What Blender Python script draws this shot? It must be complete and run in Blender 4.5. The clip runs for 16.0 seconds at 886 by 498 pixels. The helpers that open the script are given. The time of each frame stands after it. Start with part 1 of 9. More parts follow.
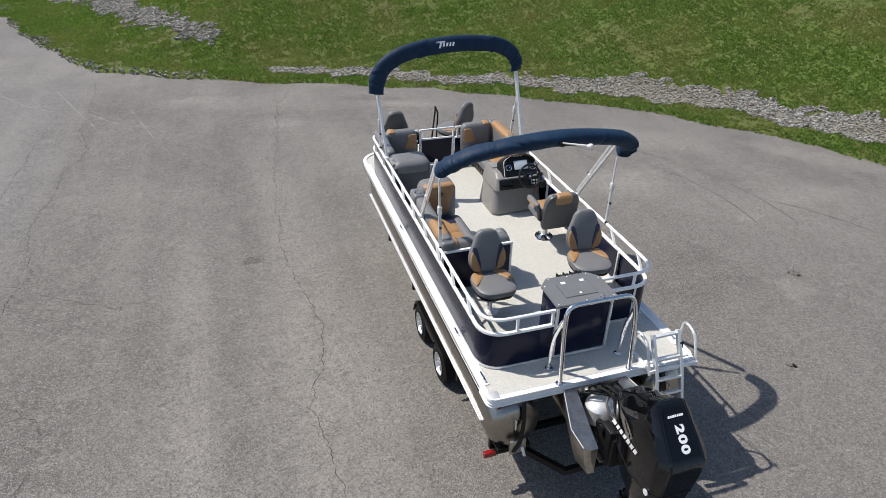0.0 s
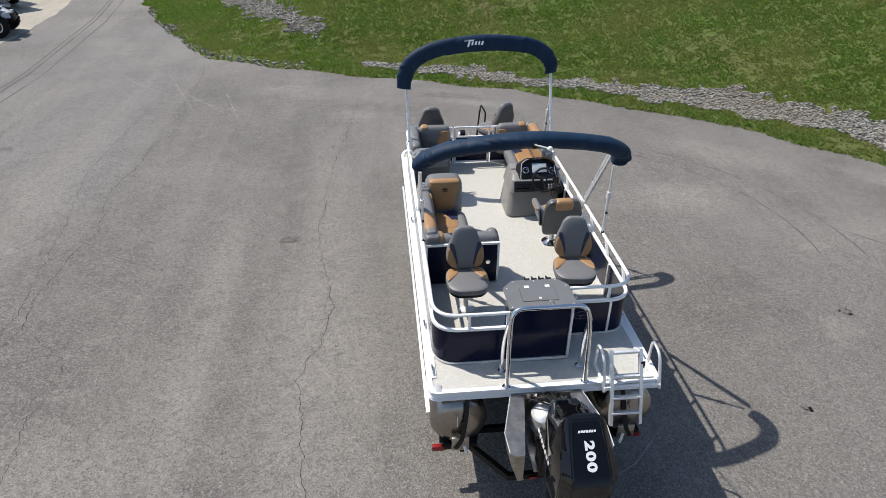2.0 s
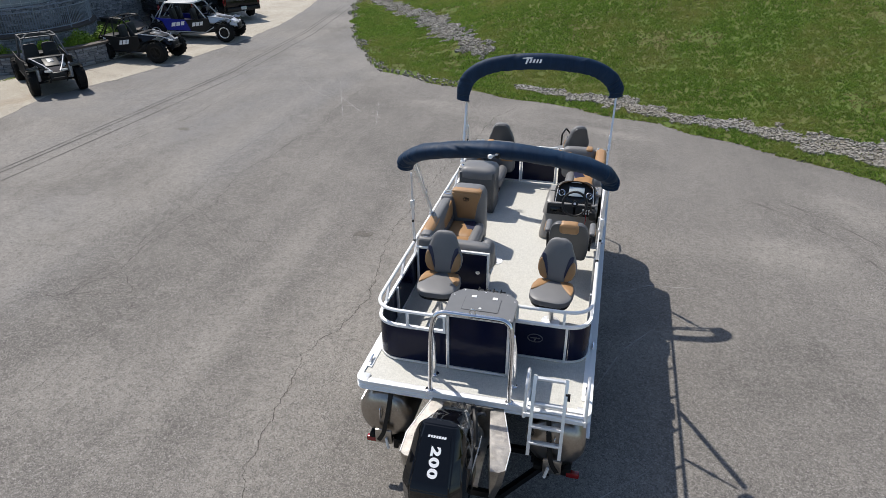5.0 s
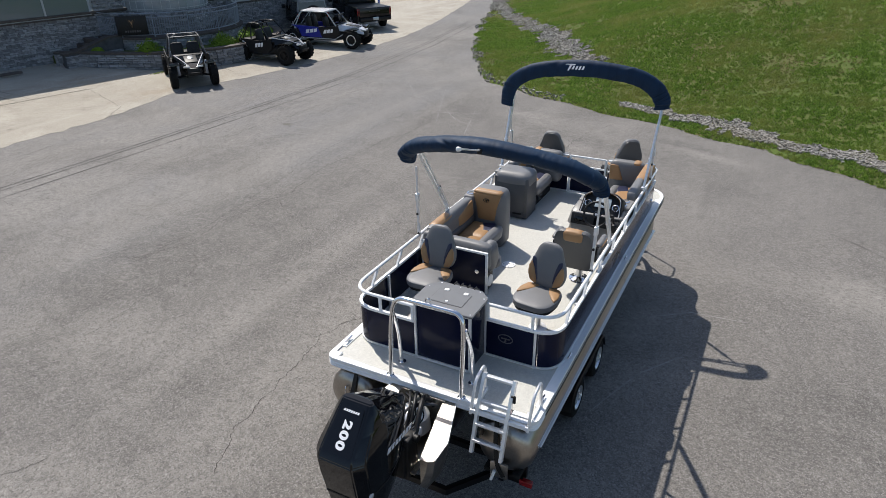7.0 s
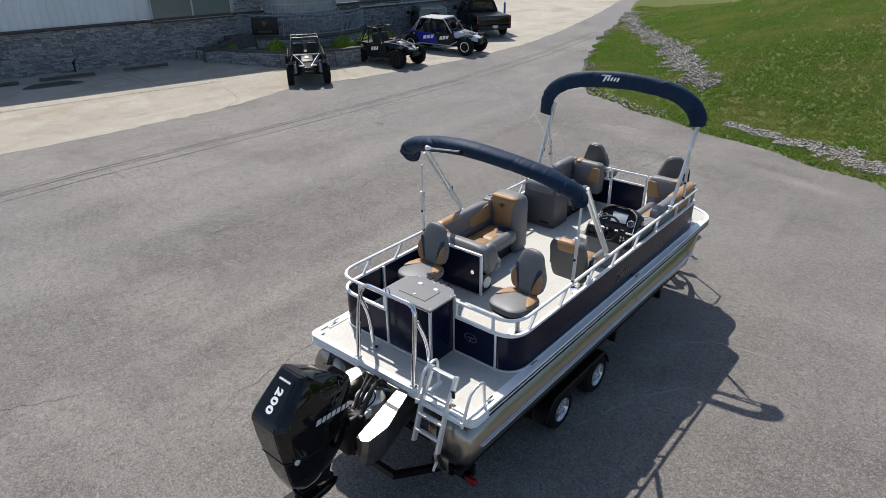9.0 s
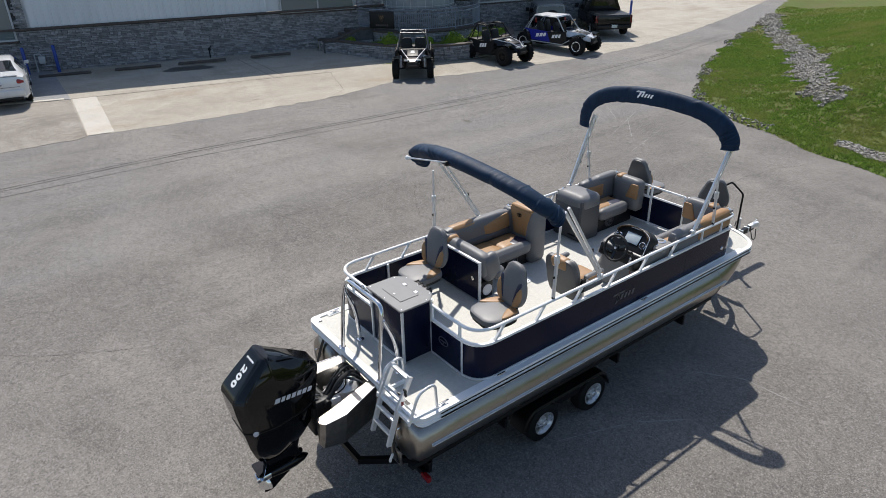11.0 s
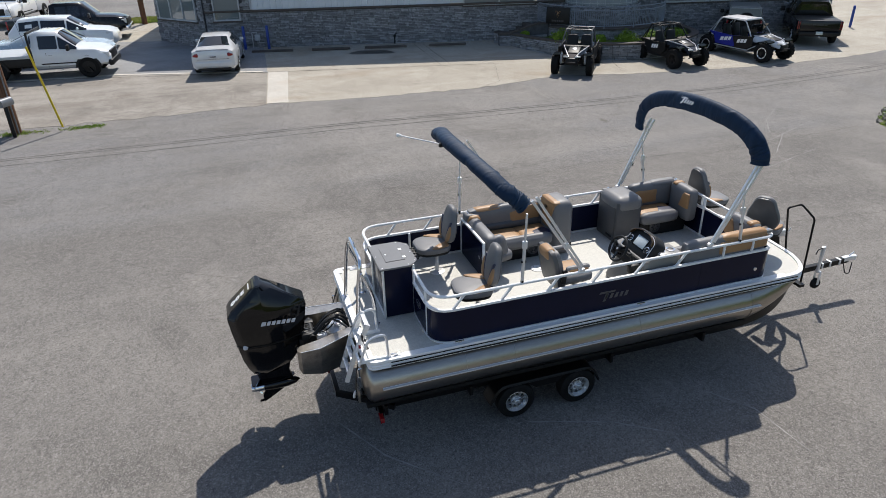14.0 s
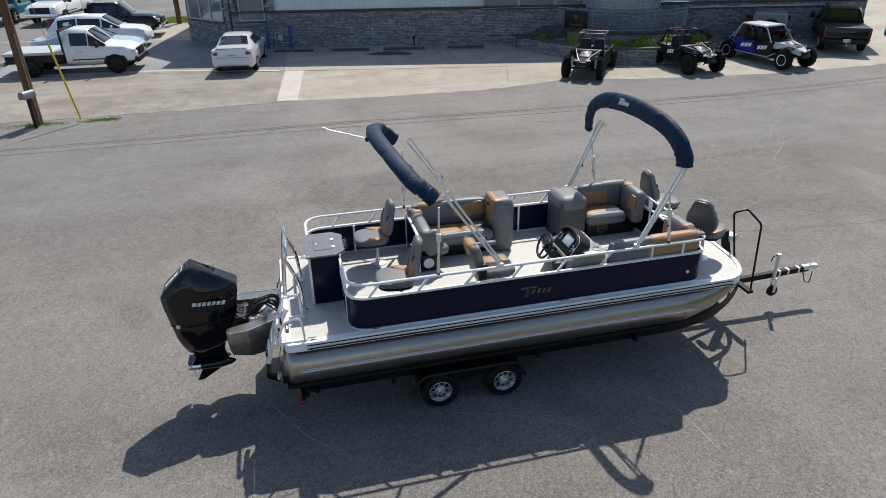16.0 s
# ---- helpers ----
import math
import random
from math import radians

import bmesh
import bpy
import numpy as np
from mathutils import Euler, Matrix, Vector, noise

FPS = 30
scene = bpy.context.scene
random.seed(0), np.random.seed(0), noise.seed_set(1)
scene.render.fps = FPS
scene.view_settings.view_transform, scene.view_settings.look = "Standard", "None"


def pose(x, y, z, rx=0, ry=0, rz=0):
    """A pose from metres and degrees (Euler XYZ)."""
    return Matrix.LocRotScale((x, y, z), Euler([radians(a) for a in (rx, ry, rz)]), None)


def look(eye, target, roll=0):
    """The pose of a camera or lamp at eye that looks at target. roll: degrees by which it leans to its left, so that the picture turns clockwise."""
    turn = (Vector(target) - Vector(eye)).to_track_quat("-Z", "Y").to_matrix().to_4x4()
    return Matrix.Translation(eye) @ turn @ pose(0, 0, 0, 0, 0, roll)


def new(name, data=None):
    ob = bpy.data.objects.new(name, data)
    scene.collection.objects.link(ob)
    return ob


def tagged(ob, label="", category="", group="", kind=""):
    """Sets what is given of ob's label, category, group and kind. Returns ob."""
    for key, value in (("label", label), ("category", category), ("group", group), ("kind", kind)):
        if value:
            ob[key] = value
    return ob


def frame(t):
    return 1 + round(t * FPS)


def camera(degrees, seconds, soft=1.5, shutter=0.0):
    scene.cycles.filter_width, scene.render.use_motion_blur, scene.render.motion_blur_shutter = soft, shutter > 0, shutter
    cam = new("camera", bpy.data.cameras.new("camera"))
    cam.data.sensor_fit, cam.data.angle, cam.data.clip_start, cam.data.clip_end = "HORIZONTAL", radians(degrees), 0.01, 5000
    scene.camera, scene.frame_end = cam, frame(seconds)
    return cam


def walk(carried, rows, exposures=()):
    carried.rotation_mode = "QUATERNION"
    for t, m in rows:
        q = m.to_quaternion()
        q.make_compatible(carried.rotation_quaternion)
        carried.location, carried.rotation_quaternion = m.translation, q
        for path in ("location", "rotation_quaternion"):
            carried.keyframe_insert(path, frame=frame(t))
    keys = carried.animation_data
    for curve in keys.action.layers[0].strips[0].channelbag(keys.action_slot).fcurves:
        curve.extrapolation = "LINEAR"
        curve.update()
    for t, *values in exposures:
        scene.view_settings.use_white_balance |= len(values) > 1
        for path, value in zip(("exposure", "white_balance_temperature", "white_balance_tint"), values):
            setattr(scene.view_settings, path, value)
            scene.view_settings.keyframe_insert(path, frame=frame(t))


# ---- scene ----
cam = camera(68.5, 16.0, soft=0.5)
PATH = [
    (0, (-3.393, -4.699, 6.579), (-2.86, -3.079, 5.535), 1.0),
    (0.5, (-2.999, -4.851, 6.597), (-2.551, -3.205, 5.552), 0.9),
    (1, (-2.581, -4.993, 6.599), (-2.219, -3.327, 5.554), 0.7),
    (1.5, (-2.134, -5.092, 6.602), (-1.863, -3.411, 5.554), 0.5),
    (2, (-1.693, -5.204, 6.564), (-1.518, -3.506, 5.522), 0.3),
    (2.5, (-1.23, -5.284, 6.541), (-1.155, -3.578, 5.499), 0.1),
    (3, (-0.755, -5.349, 6.488), (-0.773, -3.623, 5.477), 0.0),
    (3.5, (-0.278, -5.382, 6.478), (-0.396, -3.66, 5.468), -0.1),
    (4, (0.199, -5.383, 6.459), (-0.021, -3.664, 5.461), -0.2),
    (6.5, (2.413, -4.976, 6.142), (1.664, -3.364, 5.224), -1.0),
    (7, (2.838, -4.868, 6.114), (2.007, -3.295, 5.201), -0.9),
    (7.5, (3.226, -4.73, 6.086), (2.308, -3.204, 5.176), -0.5),
    (8, (3.675, -4.54, 6.04), (2.66, -3.059, 5.159), -1.1),
    (8.5, (4.074, -4.347, 6.027), (2.985, -2.918, 5.148), -1.1),
    (9, (4.463, -4.136, 6.077), (3.298, -2.772, 5.193), -0.9),
    (11.5, (6.125, -2.74, 6.397), (4.64, -1.742, 5.504), -1.1),
    (12, (6.47, -2.41, 6.426), (4.929, -1.497, 5.537), -1.1),
    (12.5, (6.837, -2.085, 6.41), (5.259, -1.261, 5.498), -1.1),
    (13, (7.213, -1.754, 6.397), (5.591, -1.016, 5.488), -1.2),
    (13.5, (7.539, -1.435, 6.414), (5.878, -0.786, 5.507), -1.2),
    (14, (7.816, -1.107, 6.42), (6.118, -0.561, 5.517), -1.2),
    (14.5, (8.063, -0.735, 6.407), (6.346, -0.241, 5.507), -1.1),
    (15, (8.267, -0.401, 6.402), (6.548, 0.088, 5.504), -1.2),
    (15.5, (8.429, -0.024, 6.391), (6.701, 0.439, 5.496), -1.1),
    (16, (8.574, 0.364, 6.378), (6.834, 0.785, 5.486), -1.1),
]
walk(cam, [(t, look(eye, target, roll)) for t, eye, target, roll in PATH])

# ---- light ----
world = bpy.data.worlds.new("sky")
scene.world = world
world.use_nodes = True
SUN_DIR = Vector((-0.60, 0.38, 1.0)).normalized()
wn = world.node_tree
sky = wn.nodes.new("ShaderNodeTexSky")
sky.sky_type = "NISHITA"
sky.sun_disc = False
sky.sun_elevation = math.asin(SUN_DIR.z)
sky.sun_rotation = math.atan2(SUN_DIR.x, SUN_DIR.y)
sky.air_density = 1.0
sky.dust_density = 1.0
wn.links.new(sky.outputs[0], wn.nodes["Background"].inputs[0])
wn.nodes["Background"].inputs[1].default_value = 0.080
sun_data = bpy.data.lights.new("sun", "SUN")
sun_data.energy = 2.95
sun_data.angle = radians(0.6)
sun_data.color = (1.0, 0.945, 0.875)
sun_ob = new("sun", sun_data)
sun_ob.matrix_world = look((0, 0, 30), Vector((0, 0, 30)) - SUN_DIR)
scene.view_settings.exposure = 0.79


# ---- materials ----
def material(name, color, rough=0.5, metal=0.0, vary=0.12, scale=6.0, fine=60.0, bump=0.0, bump_scale=80.0,
             coat=0.0, rough_vary=0.1, color2=None, aniso=None, random_tint=0.0, spec=0.5, obj=True):
    """Principled surface with coarse and fine colour variation, rough variation and a fine bump."""
    m = bpy.data.materials.new(name)
    m.use_nodes = True
    nt = m.node_tree
    b = nt.nodes["Principled BSDF"]
    tc = nt.nodes.new("ShaderNodeTexCoord")
    co = tc.outputs["Object"]
    if aniso:
        mp = nt.nodes.new("ShaderNodeMapping")
        mp.inputs["Scale"].default_value = aniso
        nt.links.new(co, mp.inputs[0])
        co = mp.outputs[0]

    def noise_tex(s, detail=5):
        n = nt.nodes.new("ShaderNodeTexNoise")
        n.inputs["Scale"].default_value = s
        n.inputs["Detail"].default_value = detail
        nt.links.new(co, n.inputs["Vector"])
        return n.outputs["Fac"]

    def mix(a_col, b_col, fac):
        x = nt.nodes.new("ShaderNodeMix")
        x.data_type = "RGBA"
        for sock, v in ((x.inputs[6], a_col), (x.inputs[7], b_col)):
            if isinstance(v, tuple):
                sock.default_value = (*v[:3], 1)
            else:
                nt.links.new(v, sock)
        nt.links.new(fac, x.inputs[0])
        return x.outputs[2]

    def ramp(fac, lo, hi):
        r = nt.nodes.new("ShaderNodeMapRange")
        r.inputs[1].default_value, r.inputs[2].default_value = lo, hi
        nt.links.new(fac, r.inputs[0])
        return r.outputs[0]
    c2 = color2 or tuple(max(0.0, c * (1 - 2.2 * vary)) for c in color)
    hi = tuple(min(1.0, c * (1 + vary)) for c in color)
    coarse = ramp(noise_tex(scale), 0.35, 0.7)
    col = mix(hi, c2, coarse)
    col = mix(col, mix(tuple(c * (1 - vary) for c in color), hi, ramp(noise_tex(fine, 3), 0.3, 0.7)), _value(nt, 0.45))
    if random_tint:
        oi = nt.nodes.new("ShaderNodeObjectInfo")
        hv = nt.nodes.new("ShaderNodeHueSaturation")
        nt.links.new(ramp2(nt, oi.outputs["Random"], 1 - random_tint, 1 + random_tint), hv.inputs["Value"])
        nt.links.new(col, hv.inputs["Color"])
        col = hv.outputs[0]
    nt.links.new(col, b.inputs["Base Color"])
    nt.links.new(ramp2(nt, noise_tex(scale * 1.7), max(0.02, rough - rough_vary), min(1, rough + rough_vary)), b.inputs["Roughness"])
    b.inputs["Metallic"].default_value = metal
    b.inputs["Coat Weight"].default_value = coat
    b.inputs["Coat Roughness"].default_value = 0.05
    b.inputs["Specular IOR Level"].default_value = spec
    if bump:
        bp = nt.nodes.new("ShaderNodeBump")
        bp.inputs["Strength"].default_value = bump
        bp.inputs["Distance"].default_value = 0.01
        nt.links.new(noise_tex(bump_scale, 4), bp.inputs["Height"])
        nt.links.new(bp.outputs[0], b.inputs["Normal"])
    return m


def _value(nt, v):
    n = nt.nodes.new("ShaderNodeValue")
    n.outputs[0].default_value = v
    return n.outputs[0]


def ramp2(nt, fac, to_lo, to_hi, lo=0.0, hi=1.0):
    r = nt.nodes.new("ShaderNodeMapRange")
    r.inputs[1].default_value, r.inputs[2].default_value = lo, hi
    r.inputs[3].default_value, r.inputs[4].default_value = to_lo, to_hi
    nt.links.new(fac, r.inputs[0])
    return r.outputs[0]


def glass_mat(name, color, rough=0.03):
    m = bpy.data.materials.new(name)
    m.use_nodes = True
    b = m.node_tree.nodes["Principled BSDF"]
    b.inputs["Base Color"].default_value = (*color, 1)
    b.inputs["Roughness"].default_value = rough
    b.inputs["Transmission Weight"].default_value = 0.0
    b.inputs["Specular IOR Level"].default_value = 0.9
    return m


M_VINYL = material("grey_vinyl", (0.155, 0.155, 0.158), 0.5, vary=0.06, scale=5, fine=220, bump=0.06, bump_scale=260)
M_VINYL_D = material("dark_grey_vinyl", (0.075, 0.076, 0.08), 0.45, vary=0.06, scale=5, fine=220, bump=0.06, bump_scale=260)
M_TAN = material("tan_vinyl", (0.335, 0.19, 0.085), 0.5, vary=0.07, scale=5, fine=200, bump=0.06, bump_scale=260)
M_NAVYV = material("navy_vinyl", (0.018, 0.022, 0.055), 0.4, vary=0.1, scale=5, fine=200, bump=0.05, bump_scale=260)
M_CANVAS = material("navy_canvas", (0.0088, 0.027, 0.060), 0.6, vary=0.16, scale=1.5, fine=60, bump=1.0, bump_scale=2.6, spec=0.2, aniso=(6, 1, 1))
M_ALU = material("satin_aluminium", (0.80, 0.80, 0.80), 0.34, metal=0.5, vary=0.04, scale=8, fine=90)
M_GALV = material("galvanised_steel", (0.74, 0.75, 0.76), 0.30, metal=0.85, vary=0.10, scale=14, fine=60)
M_WHITE = material("white_powder_coat", (0.83, 0.83, 0.82), 0.38, vary=0.03, scale=3, fine=60)
M_STEEL = material("polished_stainless", (0.78, 0.78, 0.79), 0.1, metal=1.0, vary=0.03, rough_vary=0.04)
M_POD = material("brushed_aluminium_plate", (0.42, 0.395, 0.36), 0.34, metal=1.0, vary=0.22, scale=9, fine=60, bump=0.12, bump_scale=40, rough_vary=0.14)
M_TUBE = material("mill_aluminium", (0.37, 0.34, 0.305), 0.29, metal=1.0, vary=0.16, scale=1.6, fine=40, bump=0.04, bump_scale=10, aniso=(1, 0.2, 1), rough_vary=0.07)
M_NAVY = material("navy_gloss_panel", (0.006, 0.008, 0.026), 0.2, vary=0.1, scale=2, fine=20, rough_vary=0.04, spec=0.16)
M_BLACKG = material("gloss_black_paint", (0.003, 0.003, 0.0035), 0.06, vary=0.1, rough_vary=0.03, spec=0.45)
M_BLACK = material("matt_black_plastic", (0.0085, 0.0085, 0.009), 0.5, vary=0.15, spec=0.35)
M_RUBBER = material("black_rubber", (0.0085, 0.0085, 0.0085), 0.75, vary=0.2, bump=0.2, bump_scale=90, spec=0.22)
M_TRAILER = material("black_trailer_paint", (0.004, 0.004, 0.0045), 0.35, vary=0.15, spec=0.25)
M_GREYTOP = material("grey_countertop", (0.15, 0.152, 0.155), 0.4, vary=0.05, fine=180)
M_CONSOLE = material("grey_fibreglass", (0.235, 0.225, 0.21), 0.4, vary=0.05, fine=120)
M_REDL = material("red_lens", (0.24, 0.008, 0.01), 0.15, vary=0.1, coat=0.5)
M_SILVERTXT = material("silver_lettering", (0.60, 0.60, 0.62), 0.3, vary=0.02)
M_WHITETXT = material("white_lettering", (0.85, 0.85, 0.85), 0.5, vary=0.02)
M_DIMTXT = material("dim_silver_lettering", (0.075, 0.075, 0.082), 0.35, vary=0.03)
M_DARKGLASS = glass_mat("dark_window_glass", (0.008, 0.010, 0.012))
M_SCREEN = glass_mat("instrument_screen", (0.52, 0.57, 0.58), 0.12)


def deck_vinyl():
    """Woven vinyl flooring: pale warm grey with crossed threads."""
    m = bpy.data.materials.new("woven_vinyl_floor")
    m.use_nodes = True
    nt = m.node_tree
    b = nt.nodes["Principled BSDF"]
    tc = nt.nodes.new("ShaderNodeTexCoord")
    facs = []
    for sc in ((190, 24, 1), (24, 190, 1)):
        mp = nt.nodes.new("ShaderNodeMapping")
        mp.inputs["Scale"].default_value = sc
        n = nt.nodes.new("ShaderNodeTexNoise")
        n.inputs["Scale"].default_value = 1.0
        n.inputs["Detail"].default_value = 2
        nt.links.new(tc.outputs["Object"], mp.inputs[0])
        nt.links.new(mp.outputs[0], n.inputs["Vector"])
        facs.append(n.outputs["Fac"])
    add = nt.nodes.new("ShaderNodeMath")
    add.operation = "ADD"
    nt.links.new(facs[0], add.inputs[0])
    nt.links.new(facs[1], add.inputs[1])
    cr = nt.nodes.new("ShaderNodeValToRGB")
    cr.color_ramp.elements[0].position, cr.color_ramp.elements[1].position = 0.34, 0.62
    cr.color_ramp.elements[0].color = (0.415, 0.41, 0.375, 1)
    cr.color_ramp.elements[1].color = (0.575, 0.565, 0.515, 1)
    half = nt.nodes.new("ShaderNodeMath")
    half.operation = "MULTIPLY"
    half.inputs[1].default_value = 0.5
    nt.links.new(add.outputs[0], half.inputs[0])
    nt.links.new(half.outputs[0], cr.inputs[0])
    nt.links.new(cr.outputs[0], b.inputs["Base Color"])
    bp = nt.nodes.new("ShaderNodeBump")
    bp.inputs["Strength"].default_value = 0.15
    bp.inputs["Distance"].default_value = 0.002
    nt.links.new(add.outputs[0], bp.inputs["Height"])
    nt.links.new(bp.outputs[0], b.inputs["Normal"])
    b.inputs["Roughness"].default_value = 0.6
    return m


M_DECK = deck_vinyl()


def ground_mat(name, base, pale, dark, speck, patch_scale=0.16, crack=True):
    """Worn pavement: large pale and dark patches, fine aggregate, hairline cracks."""
    m = bpy.data.materials.new(name)
    m.use_nodes = True
    nt = m.node_tree
    b = nt.nodes["Principled BSDF"]
    tc = nt.nodes.new("ShaderNodeTexCoord")
    co = tc.outputs["Object"]

    def tex(s, detail=6, rough=0.55, stretch=None, dist=0.0):
        v = co
        if stretch:
            mp = nt.nodes.new("ShaderNodeMapping")
            mp.inputs["Scale"].default_value = stretch[:3]
            mp.inputs["Rotation"].default_value = (0, 0, stretch[3])
            nt.links.new(co, mp.inputs[0])
            v = mp.outputs[0]
        n = nt.nodes.new("ShaderNodeTexNoise")
        n.inputs["Scale"].default_value = s
        n.inputs["Detail"].default_value = detail
        n.inputs["Roughness"].default_value = rough
        n.inputs["Distortion"].default_value = dist
        nt.links.new(v, n.inputs["Vector"])
        return n.outputs["Fac"]

    def mixc(a, c, fac):
        x = nt.nodes.new("ShaderNodeMix")
        x.data_type = "RGBA"
        for sock, v in ((x.inputs[6], a), (x.inputs[7], c)):
            if isinstance(v, tuple):
                sock.default_value = (*v, 1)
            else:
                nt.links.new(v, sock)
        nt.links.new(fac, x.inputs[0])
        return x.outputs[2]
    col = mixc(base, pale, ramp2(nt, tex(patch_scale, 6, 0.65, dist=0.6), 0, 0.80, 0.46, 0.64))
    col = mixc(col, dark, ramp2(nt, tex(patch_scale * 2.3, 6, 0.65, dist=0.4), 0, 0.6, 0.48, 0.66))
    col = mixc(col, pale, ramp2(nt, tex(0.9, 6, 0.65, (1, 0.10, 1, 0.12)), 0, 0.6, 0.47, 0.62))
    col = mixc(col, dark, ramp2(nt, tex(7.0, 5, 0.7), 0, 0.32, 0.5, 0.7))
    sp = tex(30.0, 4, 0.8)
    col = mixc(col, speck, ramp2(nt, sp, 0, 0.30, 0.54, 0.68))
    col = mixc(col, tuple(c * 0.55 for c in dark), ramp2(nt, tex(38.0, 3, 0.8), 0, 0.30, 0.54, 0.70))
    col = mixc(col, speck, ramp2(nt, tex(11.0, 3, 0.7), 0, 0.35, 0.6, 0.7))
    # crisp worn patches, single aggregate stones and a few oil spots
    col = mixc(col, pale, ramp2(nt, tex(0.55, 9, 0.72, dist=0.3), 0, 0.55, 0.55, 0.62))
    col = mixc(col, tuple(c * f for c, f in zip(dark, (1.08, 0.95, 0.82))), ramp2(nt, tex(0.34, 9, 0.7, (1, 0.45, 1, 0.2)), 0, 0.60, 0.54, 0.63))
    for cell, lo_f, hi_f in ((85.0, 0.60, 0.55), (42.0, 0.30, 0.26)):
        vg = nt.nodes.new("ShaderNodeTexVoronoi")
        vg.inputs["Scale"].default_value = cell
        nt.links.new(co, vg.inputs["Vector"])
        bw = nt.nodes.new("ShaderNodeSeparateColor")
        nt.links.new(vg.outputs["Color"], bw.inputs[0])
        col = mixc(col, speck, ramp2(nt, bw.outputs[0], 0, hi_f, 0.62, 1.0))
        col = mixc(col, tuple(c * 0.5 for c in dark), ramp2(nt, bw.outputs[1], 0, lo_f, 0.62, 1.0))
    vo = nt.nodes.new("ShaderNodeTexVoronoi")
    vo.inputs["Scale"].default_value = 0.42
    nt.links.new(co, vo.inputs["Vector"])
    col = mixc(col, tuple(c * 0.45 for c in dark), ramp2(nt, vo.outputs["Distance"], 0.55, 0, 0.012, 0.055))
    if crack:
        vor = nt.nodes.new("ShaderNodeTexVoronoi")
        vor.feature = "DISTANCE_TO_EDGE"
        vor.inputs["Scale"].default_value = 0.23
        warp = nt.nodes.new("ShaderNodeTexNoise")
        warp.inputs["Scale"].default_value = 1.1
        warp.inputs["Detail"].default_value = 6
        nt.links.new(co, warp.inputs["Vector"])
        va = nt.nodes.new("ShaderNodeVectorMath")
        va.operation = "MULTIPLY_ADD"
        va.inputs[1].default_value = (1.1, 1.1, 0)
        nt.links.new(warp.outputs["Color"], va.inputs[0])
        nt.links.new(co, va.inputs[2])
        nt.links.new(va.outputs[0], vor.inputs["Vector"])
        line = ramp2(nt, vor.outputs["Distance"], 1, 0, 0.0, 0.0028)
        gate = ramp2(nt, tex(0.28, 3), 0, 0.6, 0.55, 0.68)
        mul = nt.nodes.new("ShaderNodeMath")
        mul.operation = "MULTIPLY"
        nt.links.new(line, mul.inputs[0])
        nt.links.new(gate, mul.inputs[1])
        col = mixc(col, tuple(c * 0.35 for c in dark), mul.outputs[0])
    nt.links.new(col, b.inputs["Base Color"])
    b.inputs["Roughness"].default_value = 0.88
    b.inputs["Specular IOR Level"].default_value = 0.3
    bp = nt.nodes.new("ShaderNodeBump")
    bp.inputs["Strength"].default_value = 0.5
    bp.inputs["Distance"].default_value = 0.006
    nt.links.new(sp, bp.inputs["Height"])
    nt.links.new(bp.outputs[0], b.inputs["Normal"])
    return m


# worn lanes, dust fans and damp-dark lanes of the lot: centre, half length, half width, turn in degrees, strength (positive: pale)
STAINS = [(-4.63, 3.4, 5.2, 0.42, 91, 0.55), (-2.75, 2.2, 4.6, 1.3, 92, 0.60), (-2.9, 8.0, 5.0, 0.8, 97, 0.35), (-5.9, 0.7, 1.3, 0.8, 20, 0.55), (-4.5, 15.5, 1.5, 0.6, 5, 0.6),
          (7.0, 9.5, 2.0, 0.9, -42, 0.6), (4.9, 7.0, 1.4, 0.8, -30, 0.5), (10.5, 7.2, 2.4, 0.5, -48, 0.5), (-6.9, 3.2, 6.0, 1.9, 92, -0.5), (-3.7, 9.5, 5.0, 0.5, 93, -0.35), (1.9, 3.3, 1.6, 0.5, 50, 0.5),
          (1.5, 4.6, 1.0, 0.35, 75, 0.45), (1.4, 0.6, 1.2, 0.6, 20, 0.4), (-9.4, 4.5, 14.0, 1.1, 88, 0.35), (-2.4, -4.2, 3.0, 1.3, 75, 0.35), (3.9, 3.5, 2.0, 0.9, 60, -0.35), (-1.2, 13.6, 5.0, 0.7, -14, -0.4),
          (5.2, 7.3, 1.1, 0.7, 12, 0.6), (6.62, 4.9, 0.36, 0.28, 0, 0.7), (5.6, 2.47, 0.5, 0.35, 30, 0.6), (1.5, 13.9, 1.5, 0.4, -17, 0.6), (-6.2, 0.4, 0.8, 1.2, 12, 0.45), (-4.3, -2.0, 1.1, 0.6, 6, 0.5), (-2.2, 13.2, 0.8, 0.5, 0, 0.5), (12.5, 8.6, 1.6, 0.4, -50, 0.6), (4.5, 3.97, 0.7, 0.5, 17, -0.6), (0.45, 14.7, 1.4, 0.4, -14, -0.6), (-2.8, -2.8, 0.7, 0.4, 23, -0.5)]


